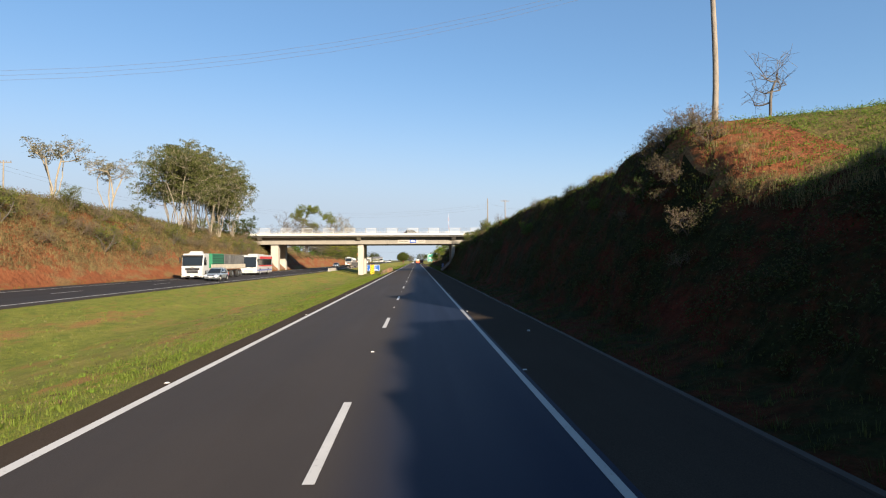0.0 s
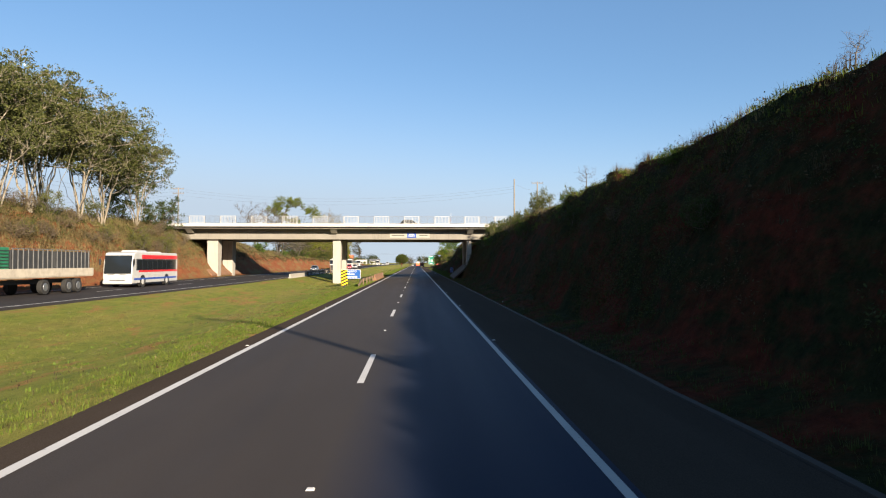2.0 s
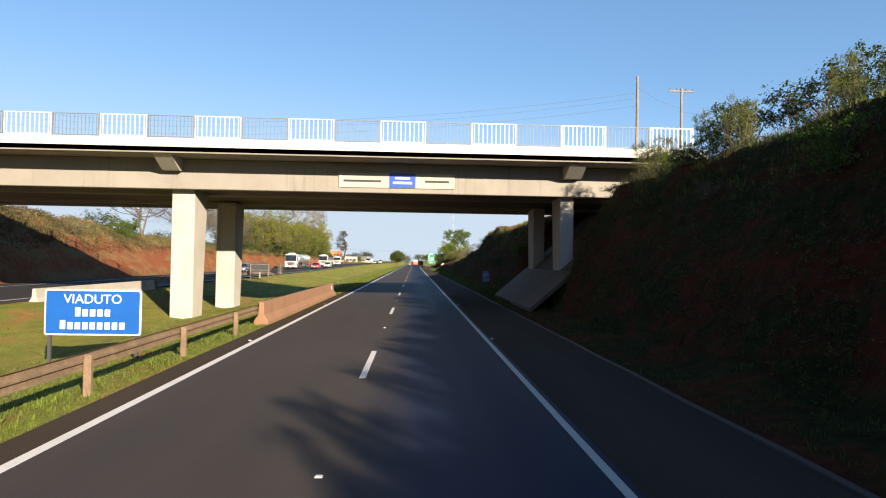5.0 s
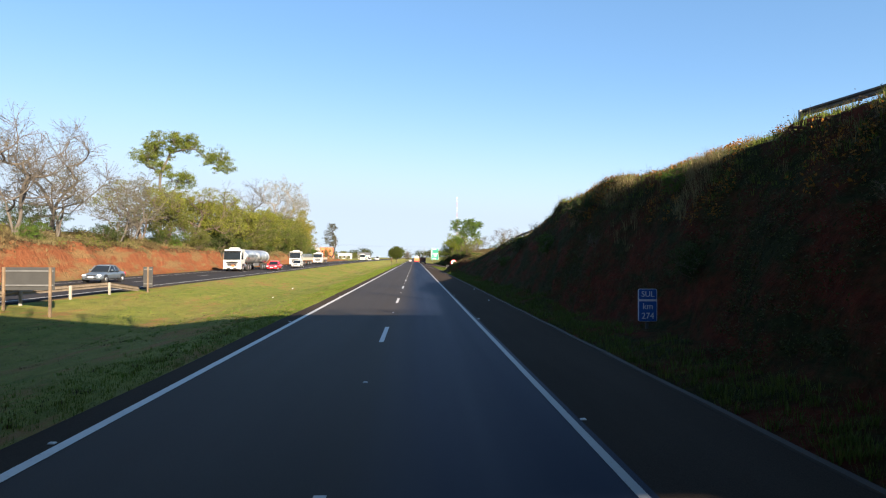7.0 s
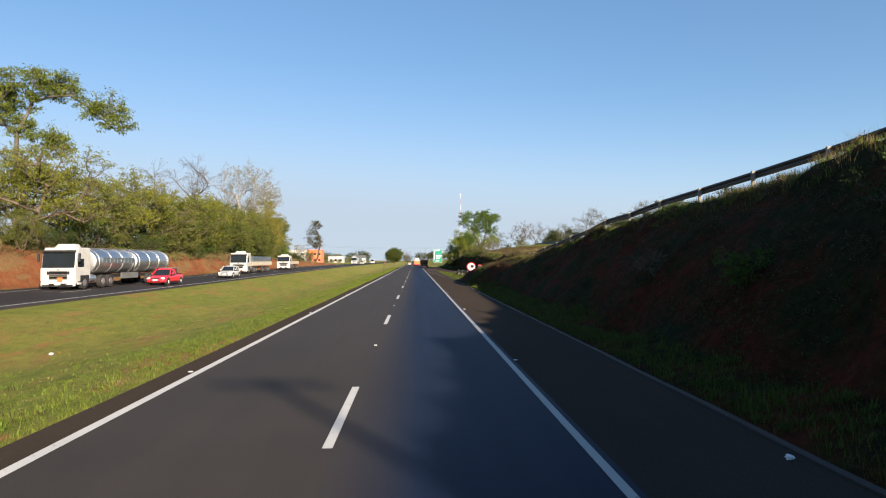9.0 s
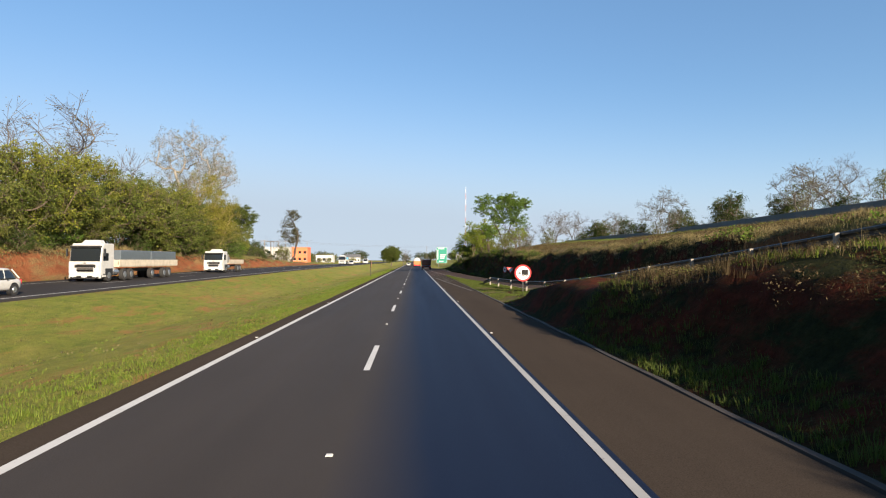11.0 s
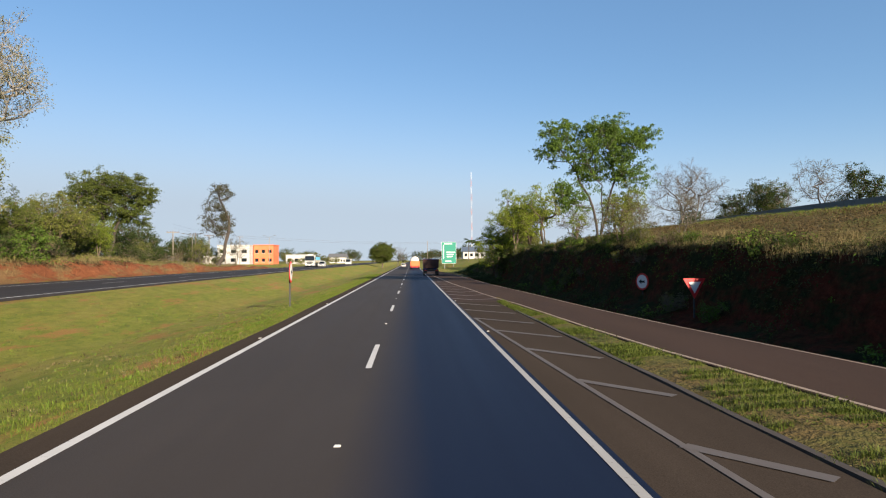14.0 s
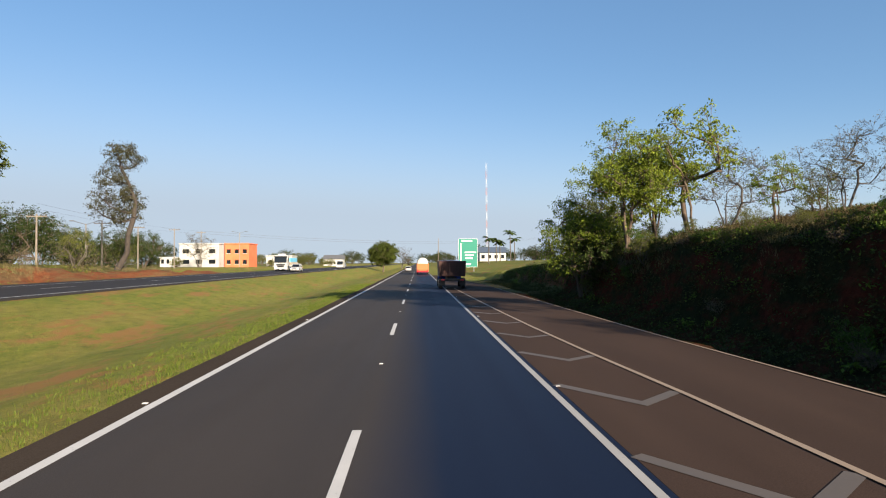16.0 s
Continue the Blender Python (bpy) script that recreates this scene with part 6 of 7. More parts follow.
x, y, z = patchy(scatter(11000, 268, 400, lambda y: tab(BANK2, y, 1) - 1.4, lambda y: tab(BANK2, y, 1) + 11, 105), 0.25, -0.5, 67.0)
mats("brush", x, y, z + 0.08, 14, 0.4, 0.05, G_BRUSH, "brown withered brush on the bank top", 106, flat=0.7)
x, y, z = scatter(6000, 265, 420, lambda y: tab(BANK2, y, 1) + 9.0, lambda y: tab(BANK2, y, 1) + 17, 47)
tufts("grass", x, y, z - 0.05, 9, 0.16, 0.3, 0.012, G_BLADE, "green grass on the bank top", 48)
x, y, z = patchy(scatter(2600, 332, 425, lambda y: tab(RAMP_R, y) * 0.25 + tab(BANK2, y, 1) * 0.75, lambda y: tab(BANK2, y, 1) + 0.8, 61), 0.3, -0.1, 15.0)
mats("weeds", x, y, z + 0.1, 10, 0.4, 0.06, G_LUSH, "green creeping weeds over the upper bank", 62)
x, y, z = scatter(2600, 284, 408, lambda y: tab(BANK2, y, 1) * 0.86 + tab(RAMP_R, y) * 0.14, lambda y: tab(BANK2, y, 1) + 0.3, 81)
tall = np.where(y < 331.5, 0.05, 0.2)
mats("weeds", x, y, z + tall * np.random.default_rng(82).uniform(0.0, 1.0, len(z)) ** 0.8, 18, 0.42, 0.045, G_WEED, "tangled dark weeds and shoots along the edge of the bank", 83, flat=0.9)
x, y, z = scatter(6500, 262, 420, lambda y: tab(RAMP_R, y) + 1.2, lambda y: tab(RAMP_R, y) + 3.0, 75)
tufts("grass", x, y, z - 0.04, 10, 0.22, 0.24, 0.011, G_WEED, "dark weeds at the foot of the bank beside the slip road", 76)
x, y, z = scatter(9000, 20, 146, k(-32.0), k(-35.5), 63, 0.8)
tufts("grass", x, y, z - 0.05, 10, 0.45, 0.3, 0.011, G_DRY, "matted dry grass on the bank before the overpass", 64)
x, y, z = patchy(scatter(4000, 160, 400, k(-32.4), k(-34.6), 65, 0.7), 0.2, 0.15, 19.0)
tufts("grass", x, y, z - 0.05, 10, 0.4, 0.3, 0.010, G_DRY, "dry grass over the red cut", 66)
# opposite bank
x, y, z = patchy(scatter(6500, 14, 147, k(-32.2), k(-39), 91), 0.22, -0.35, 51.0)
mats("brush", x, y, z + 0.25, 14, 0.55, 0.075, G_BRUSH, "brown withered brush over the bank before the overpass", 92, flat=0.9)
x, y, z = patchy(scatter(3600, 14, 147, k(-33.0), k(-39), 93), 0.28, 0.05, 53.0)
mats("brush", x, y, z + 0.3, 14, 0.55, 0.075, G_WEED, "dark green scrub over the bank before the overpass", 94, flat=0.9)
x, y, z = patchy(scatter(5000, 160, 240, k(-33.4), k(-39), 95), 0.25, -0.2, 55.0)
mats("brush", x, y, z + 0.12, 12, 0.45, 0.07, G_BRUSH, "brown withered brush over the red cut", 96, flat=0.7)
x, y, z = patchy(scatter(12000, 30, 400, k(-34.0), k(-38.5), 25), 0.13, -0.15, 11.0)
tufts("grass", x, y, z - 0.05, 11, 0.52, 0.3, 0.009, G_DRY, "tall dry grass on the opposite bank", 26)
x, y, z = patchy(scatter(8000, 30, 435, k(-33.6), k(-38), 27), 0.18, 0.05, 14.0)
mats("brush", x, y, z + 0.12, 10, 0.5, 0.09, L_DRY, "dry brown brush on the opposite bank", 28)
x, y, z = patchy(scatter(5000, 30, 420, k(-33.4), k(-38.5), 49), 0.16, 0.2, 21.0)
mats("brush", x, y, z + 0.2, 11, 0.6, 0.09, L_OLIVE, "olive green brush on the opposite bank", 50)
x, y, z = scatter(2200, 160, 380, k(-33.0), k(-34.0), 51)
mats("brush", x, y, z + 0.0, 9, 0.4, 0.07, G_BROWN, "dark roots and withered brush over the red cut", 52)
x, y, z = scatter(1600, 10, 430, k(-30.2), k(-31.2), 53)
tufts("grass", x, y, z - 0.03, 8, 0.12, 0.25, 0.010, G_BLADE, "thin grass at the edge of the opposite carriageway", 54)

# ---- vehicles ----


def wheel(parent, x, y, r, w, rim=None):
    side = 1 if x > 0 else -1
    m = at(x, y, r) @ Matrix.Rotation(radians(90), 4, "Y")
    tyre = part("wheel", cyl(r, w, m, 20, None, None, 0.04), M_RUBBER, parent, "black tyre")
    part("rim", cyl(r * 0.58, 0.04, at(x + side * (w / 2 + 0.004), y, r) @ Matrix.Rotation(radians(90), 4, "Y"), 14, r * 0.5), rim or M_ALU, tyre, "metal wheel rim")


def frustum(w0, l0, y0, w1, l1, y1, z0, z1, bevel=0.0):
    """A box whose floor and roof have their own widths, lengths and middles."""
    bm = bmesh.new()
    vs = []
    for w, l, y, z in ((w0, l0, y0, z0), (w1, l1, y1, z1)):
        vs.append([bm.verts.new((sx * w / 2, y + sy * l / 2, z)) for sx, sy in ((-1, -1), (1, -1), (1, 1), (-1, 1))])
    a, b = vs
    bm.faces.new(a)
    bm.faces.new(b)
    for i in range(4):
        bm.faces.new((a[i], a[(i + 1) % 4], b[(i + 1) % 4], b[i]))
    bmesh.ops.recalc_face_normals(bm, faces=bm.faces)
    if bevel:
        bmesh.ops.bevel(bm, geom=bm.edges[:], offset=bevel, segments=2, affect="EDGES", profile=0.5)
    return bm


def loft(rows, power=3.6, n=20, bm=None):
    """A closed hull through rounded sections (y, low, high, half width)."""
    bm = bm or bmesh.new()
    loops = []
    for y, lo, hi, hw in rows:
        loop = []
        for i in range(n):
            a = 6.28319 * (i + 0.5) / n
            c, q = math.cos(a), math.sin(a)
            loop.append(bm.verts.new((math.copysign(abs(c) ** (2 / power), c) * hw, y, (lo + hi) / 2 + math.copysign(abs(q) ** (2 / power), q) * (hi - lo) / 2)))
        loops.append(loop)
    for p, q in zip(loops[:-1], loops[1:]):
        for i in range(n):
            bm.faces.new((p[i], p[(i + 1) % n], q[(i + 1) % n], q[i]))
    bm.faces.new(loops[0])
    bm.faces.new(loops[-1])
    return bm


def tower(rows, power=4.5, n=28):
    """A hull stacked from rounded plans (z, front, back, half width)."""
    bm = loft([(z, f, b, hw) for z, f, b, hw in rows], power, n)
    for v in bm.verts:
        v.co = Vector((v.co.x, v.co.z, v.co.y))
    return bm


CAR_SHAPES = {
    # length, bonnet end, cabin floor front and back, roof front and back, tail height
    "hatch": (3.9, 1.05, -0.95, 1.80, -0.25, 1.35, 0.94),
    "sedan": (4.3, 1.10, -0.95, 1.35, -0.30, 0.70, 0.93),
    "pickup": (4.4, 1.15, -1.05, 0.55, -0.45, 0.35, 0.96),
}


def car(x, y, z, turn, paint, label, style="hatch", category="car"):
    """A small car, its front towards -y."""
    c = thing("car" if style != "pickup" else "pickup_truck", pose(x, y, z, 0, 0, turn), label, category)
    L, hood, f0, b0, f1, b1, tail = CAR_SHAPES[style]
    f, b = -L / 2, L / 2
    part("body", loft([(f, 0.36, 0.56, 0.60), (f + 0.06, 0.28, 0.64, 0.72), (f + 0.22, 0.23, 0.71, 0.80), (f + 0.6, 0.21, 0.80, 0.835), (f + hood, 0.21, 0.89, 0.845), (f0 + 0.6, 0.21, 0.93, 0.85), (b - 1.0, 0.21, 0.95, 0.85), (b - 0.35, 0.23, tail, 0.83), (b - 0.08, 0.29, tail - 0.06, 0.78), (b, 0.38, tail - 0.16, 0.68)], 4.2, 24), paint, c, smooth=True)
    part("window", tower([(0.80, f0 - 0.10, b0 + 0.10, 0.80), (0.93, f0, b0, 0.785), (1.16, (f0 + f1) / 2, (b0 + b1) / 2 + 0.04, 0.715), (1.37, f1, b1, 0.625), (1.40, f1 + 0.1, b1 - 0.1, 0.57)]), M_GLASS, c, "dark tinted glass", smooth=True)
    part("roof", tower([(1.345, f1 - 0.01, b1 + 0.02, 0.645), (1.40, f1 + 0.02, b1 + 0.0, 0.625), (1.45, f1 + 0.16, b1 - 0.12, 0.53), (1.47, f1 + 0.45, b1 - 0.4, 0.35)]), paint, c, smooth=True)
    mid = (f0 + b0) / 2
    for sx in (-1, 1):
        for ya, yb in ((f0 + 0.10, f1 + 0.07), (b0 - 0.10, b1 - 0.07), (mid + 0.05, (f1 + b1) / 2 + 0.05)):
            part("pillar", rod((sx * 0.765, ya, 0.90), (sx * 0.615, yb, 1.385), 0.042, 6), paint, c)
        light = part("headlight", loft([(-0.05, -0.05, 0.05, 0.10), (0.0, -0.085, 0.085, 0.19), (0.12, -0.07, 0.09, 0.17)], 2.6, 14), M_LAMP, c, "clear headlight", smooth=True)
        light.location = (sx * 0.585, f + 0.10, 0.615)
        part("taillight", box(0.20, 0.10, 0.26, sx * 0.68, b - 0.07, tail - 0.36, 0.03), M_RED, c, "red taillight")
        part("mirror", box(0.18, 0.10, 0.13, sx * 0.90, f0 + 0.42, 0.95, 0.04), paint, c)
        part("door_handle", box(0.03, 0.16, 0.03, sx * 0.845, mid + 0.25, 0.80, 0.01), M_BLACK, c)
        for wy in (f + 0.74, b - 0.78):
            part("wheel_arch", cyl(0.375, 0.22, at(sx * 0.752, wy, 0.315) @ Matrix.Rotation(radians(90), 4, "Y"), 24), M_BLACK, c)
            wheel(c, sx * 0.775, wy, 0.30, 0.19)
    part("grille", box(0.80, 0.06, 0.11, 0, f + 0.0, 0.545, 0.03), M_BLACK, c)
    part("air_intake", box(0.95, 0.06, 0.13, 0, f + 0.02, 0.34, 0.03), M_BLACK, c)
    part("plate", box(0.4, 0.02, 0.13, 0, f - 0.012, 0.425), M_SIGN_WHITE, c, "white number plate")
    if style == "pickup":
        part("bed", box(1.36, 1.5, 0.05, 0, b - 0.95, 0.945), M_BLACK, c)
        rack = part("rack", box(1.45, 0.05, 0.50, 0, 0.80, 0.95), M_BLACK, c, "dark rack behind the cab")
        part("bar", box(1.7, 0.06, 0.05, 0, 0.80, 1.48), M_GALV, rack)
    return c


def truck_cab(parent, paint, w=2.45, l=2.1, h=3.0, bumper=None, grille=True, z0=0.45):
    """A forward-control lorry cab, its face at y = 0 towards -y."""
    side = [(0.0, z0), (-0.03, z0 + 1.1), (0.16, h - 0.35), (0.45, h), (l, h), (l, z0 + 0.3), (1.75, z0 + 0.25), (1.75, z0)]
    part("cab", prism(side, w, None, 0.07), paint, parent, smooth=False)
    m = Matrix.Rotation(math.atan2(0.19, h - 0.35 - z0 - 1.1), 4, "X")
    win = box(w - 0.14, 0.03, (h - 0.35 - z0 - 1.1) * 0.92, 0, 0, 0, 0.01)
    bmesh.ops.transform(win, matrix=at(0, -0.045, z0 + 1.16) @ Matrix.Rotation(-math.atan2(0.19, h - 0.35 - z0 - 1.1), 4, "X"), verts=win.verts)
    part("windscreen", win, M_GLASS, parent, "dark windscreen")
    part("sun_visor", box(w - 0.08, 0.30, 0.16, 0, 0.06, h - 0.36, 0.03), M_BLACK, parent)
    for sx in (-1, 1):
        part("side_window", box(0.02, 0.85, 0.62, sx * (w / 2 + 0.003), 0.72, z0 + 1.2, 0.008), M_GLASS, parent)
        part("mirror", box(0.10, 0.22, 0.62, sx * (w / 2 + 0.24), 0.08, h - 1.05, 0.03), M_BLACK, parent)
        part("headlight", box(0.42, 0.06, 0.20, sx * (w / 2 - 0.34), -0.045, z0 + 0.16, 0.03), M_LAMP, parent, "clear headlight")
        wheel(parent, sx * (w / 2 - 0.16), 1.25, 0.50, 0.30)
        part("step", box(0.10, 0.5, 0.28, sx * (w / 2 - 0.05), 0.55, z0 - 0.10, 0.02), paint, parent)
    if grille:
        part("grille", box(w * 0.66, 0.05, 0.24, 0, -0.045, z0 + 0.66, 0.03), M_BLACK, parent, "dark upper grille")
        part("grille", box(w * 0.52, 0.05, 0.16, 0, -0.045, z0 + 0.36, 0.03), M_BLACK, parent, "dark lower grille")
        frame_mesh = part("grille_frame", box(w * 0.56, 0.03, 0.62, 0, -0.055, z0 + 0.32, 0.03), M_ALU, parent, "silver grille frame")
        for i in range(5):
            part("grille_slat", box(w * 0.52, 0.03, 0.055, 0, -0.075, z0 + 0.36 + i * 0.115, 0.01), M_BLACK, frame_mesh)
        part("lower_panel", box(w * 0.9, 0.04, 0.12, 0, -0.135, z0 - 0.18, 0.02), M_BLACK, parent)
        for sx in (-1, 1):
            part("corner_deflector", box(0.10, 0.16, 1.0, sx * (w / 2 - 0.03), -0.03, z0 + 0.15, 0.05), paint, parent)
            part("fog_lamp", cyl(0.07, 0.04, at(sx * (w / 2 - 0.35), -0.15, z0 - 0.02) @ Matrix.Rotation(radians(90), 4, "X"), 12), M_LAMP, parent)
        part("badge", box(0.2, 0.03, 0.10, 0, -0.085, z0 + 0.98, 0.02), M_ALU, parent)
        part("intake", box(w * 0.5, 0.05, 0.16, 0, -0.13, z0 - 0.14, 0.02), M_BLACK, parent)
        for sx in (-1, 1):
            part("wheel_arch", box(0.06, 1.25, 0.55, sx * (w / 2 - 0.02), 1.25, z0 + 0.05, 0.02), M_BLACK, parent)
            part("fuel_tank", cyl(0.3, 0.9, at(sx * (w / 2 - 0.35), 2.6, 0.75) @ Matrix.Rotation(radians(90), 4, "X"), 16), M_ALU, parent)
            part("wiper", box(0.5, 0.02, 0.02, sx * 0.45, -0.085, z0 + 1.2), M_BLACK, parent)
    part("bumper", box(w, 0.22, 0.34, 0, -0.03, z0 - 0.20, 0.05), bumper or paint, parent)
    part("plate", box(0.42, 0.02, 0.14, 0, -0.15, z0 - 0.10), M_SIGN_WHITE, parent, "white number plate")
    part("air_deflector", frustum(w * 0.62, 0.9, 1.2, w * 0.5, 0.6, 1.35, h - 0.02, h + 0.28, 0.05), paint, parent)


def axles(parent, ys, w=2.45, r=0.50):
    for y in ys:
        for sx in (-1, 1):
            wheel(parent, sx * (w / 2 - 0.16), y, r, 0.32)


def chassis(parent, y0, y1):
    part("chassis", box(0.85, y1 - y0, 0.26, 0, (y0 + y1) / 2, 0.72), M_BLACK, parent)


def tank_lorry(x, y, z):
    t = thing("tank_lorry", pose(x, y, z), "white lorry with a polished steel tank trailer", "lorry")
    truck_cab(t, M_WHITE, h=3.1)
    part("placard", box(0.36, 0.02, 0.28, 0.15, -0.10, 0.62), M_ORANGE, t, "orange hazard placard")
    chassis(t, 1.6, 17.2)
    axles(t, (4.0, 5.2, 12.6, 13.85, 15.1))
    for y0, y1 in ((3.0, 9.9), (10.1, 17.4)):
        own = cyl(1.02, y1 - y0, at(0, (y0 + y1) / 2, 2.05) @ Matrix.Rotation(radians(90), 4, "X"), 36, None, None, 0.16)
        for v in own.verts:
            v.co.x *= 1.18
        part("tank", own, M_STEEL, t, "polished steel tank", smooth=True)
        for k in range(4):
            ring = cyl(1.045, 0.07, at(0, y0 + 0.5 + k * (y1 - y0 - 1.0) / 3, 2.05) @ Matrix.Rotation(radians(90), 4, "X"), 36)
            for v in ring.verts:
                v.co.x *= 1.18
            part("tank_band", ring, M_ALU, t)
    part("catwalk", box(0.5, 13.5, 0.07, 0, 10.2, 3.08), M_GALV, t)
    part("side_guard", box(0.05, 3.2, 0.5, 1.2, 8.6, 0.62), M_GALV, t)
    part("side_guard", box(0.05, 3.2, 0.5, -1.2, 8.6, 0.62), M_GALV, t)
    part("rear_bumper", box(2.3, 0.12, 0.22, 0, 17.3, 0.55), M_RED, t)
    for k in range(9):
        part("text_bar", box(0.02, 0.5, 0.42, 1.215, 4.2 + k * 0.62, 1.95), M_GREYBLUE, t)


def cargo_lorry(x, y, z, label, boxcol, cage=True, L=17.5):
    t = thing("cargo_lorry", pose(x, y, z), label, "lorry")
    truck_cab(t, M_WHITE, h=3.05)
    chassis(t, 1.6, L - 0.2)
    axles(t, (4.0, 5.2, L - 6.0, L - 3.2, L - 2.0))
    part("platform", box(2.5, L - 2.9, 0.18, 0, (L + 2.9) / 2, 1.12, 0.02), M_WOODBOARD, t)
    part("platform_side", box(0.06, L - 2.9, 0.55, 1.25, (L + 2.9) / 2, 1.2), M_CREAM, t)
    part("platform_side", box(0.06, L - 2.9, 0.55, -1.25, (L + 2.9) / 2, 1.2), M_CREAM, t)
    n = 3 if cage else 2
    span = (L - 3.4) / n
    for k in range(n):
        y0 = 3.2 + k * span
        if cage and k == 0:
            cg = part("cargo_box", box(2.4, span - 0.2, 1.75, 0, y0 + span / 2, 1.32, 0.03), boxcol, t, "green slatted cargo box")
            for j in range(8):
                part("slat", box(0.05, span - 0.3, 0.05, 1.22, y0 + span / 2, 1.45 + j * 0.2), M_MESH, cg)
        elif cage:
            cg = part("cargo_cage", box(2.3, span - 0.3, 1.6, 0, y0 + span / 2, 1.32), M_MESH, t, "dark loaded cage")
            for j in range(9):
                part("cage_bar", box(0.05, 0.05, 1.75, 1.2, y0 + 0.25 + j * (span - 0.6) / 8, 1.3), M_GALV, cg)
            part("cage_bar", box(0.05, span - 0.3, 0.05, 1.2, y0 + span / 2, 3.0), M_GALV, cg)
        else:
            part("cargo_box", box(2.4, span - 0.15, 0.85, 0, y0 + span / 2, 1.7, 0.03), boxcol, t, "dark tarpaulin side")
            part("board", box(2.44, span - 0.15, 0.55, 0, y0 + span / 2, 1.2, 0.02), M_WOODBOARD, t)


def flatbed_lorry(x, y, z):
    t = thing("flatbed_lorry", pose(x, y, z), "white flatbed lorry with weathered wooden sides", "lorry")
    truck_cab(t, M_WHITE, h=2.75, l=1.8)
    chassis(t, 1.5, 9.4)
    axles(t, (6.6, 7.8))
    bed = part("platform", box(2.5, 7.0, 0.16, 0, 5.9, 1.10, 0.02), M_WOODBOARD, t)
    for sx in (-1, 1):
        for k in range(4):
            part("side_board", box(0.05, 1.7, 0.42, sx * 1.24, 3.3 + k * 1.75, 1.26, 0.008), M_WOODBOARD, bed)
    part("headboard", box(2.4, 0.08, 1.1, 0, 2.4, 1.26), M_GALV, t)
    part("load", box(1.6, 1.0, 0.7, 0.2, 3.2, 1.27, 0.05), M_GREYBLUE, t, "grey crate behind the cab")
    part("load", box(0.7, 0.6, 0.35, -0.3, 5.2, 1.27, 0.05), M_WHITE, t, "white bundle on the bed")


def bus(x, y, z):
    t = thing("bus", pose(x, y, z), "white coach with red bands and dark windows", "bus")
    L, w, h = 10.2, 2.5, 3.15
    side = [(0.05, 0.35), (-0.05, 0.95), (0.12, 2.3), (0.42, h - 0.12), (0.9, h), (L - 0.15, h), (L, h - 0.25), (L, 0.35)]
    part("body", prism(side, w, None, 0.08), M_WHITE, t)
    ws = box(w - 0.16, 0.03, 1.62, 0, 0, 0, 0.02)
    bmesh.ops.transform(ws, matrix=at(0, -0.02, 1.22) @ Matrix.Rotation(-0.14, 4, "X"), verts=ws.verts)
    part("windscreen", ws, M_GLASS, t, "wide dark windscreen")
    for sx in (-1, 1):
        for k in range(8):
            part("window", box(0.02, 1.02, 0.88, sx * (w / 2 + 0.004), 1.5 + k * 1.07, 1.55, 0.02), M_GLASS, t)
        part("window_band", box(0.012, 8.9, 1.02, sx * (w / 2 + 0.002), 5.25, 1.50), M_BLACK, t, "black strip between the windows")
        part("wheel_arch", cyl(0.58, 0.03, at(sx * (w / 2 - 0.008), 2.1, 0.52) @ Matrix.Rotation(radians(90), 4, "Y"), 24), M_BLACK, t)
        part("wheel_arch", cyl(0.58, 0.03, at(sx * (w / 2 - 0.008), 7.4, 0.52) @ Matrix.Rotation(radians(90), 4, "Y"), 24), M_BLACK, t)
        part("wiper", box(0.6, 0.02, 0.02, sx * 0.5, -0.10, 1.18), M_BLACK, t)
        part("stripe", box(0.02, L - 1.4, 0.17, sx * (w / 2 + 0.006), L / 2 + 0.6, 1.34), M_RED, t, "red band")
        part("stripe", box(0.02, L - 2.0, 0.36, sx * (w / 2 + 0.006), L / 2 + 0.9, 2.54), M_RED, t, "red band")
        part("stripe", box(0.02, L - 0.8, 0.16, sx * (w / 2 + 0.006), L / 2, 0.66), M_SIGN_NAVY, t, "dark lower band")
        part("headlight", box(0.42, 0.08, 0.2, sx * 0.9, 0.0, 0.72, 0.03), M_LAMP, t, "clear headlight")
        part("mirror", box(0.12, 0.2, 0.5, sx * (w / 2 + 0.2), -0.1, 2.0, 0.03), M_BLACK, t)
        for wy in (2.1, 7.4):
            wheel(t, sx * (w / 2 - 0.14), wy, 0.48, 0.3, M_WHITE)
    part("roof_unit", frustum(1.2, 1.0, 7.4, 1.0, 0.8, 7.4, h - 0.02, h + 0.12, 0.03), M_WHITE, t)
    part("roof_unit", frustum(1.5, 2.2, 3.2, 1.3, 1.9, 3.2, h - 0.02, h + 0.18, 0.04), M_WHITE, t)
    part("bumper", box(w, 0.2, 0.3, 0, 0.02, 0.32, 0.05), M_WHITE, t)
    part("grille", box(1.3, 0.06, 0.2, 0, -0.03, 0.46, 0.02), M_BLACK, t)


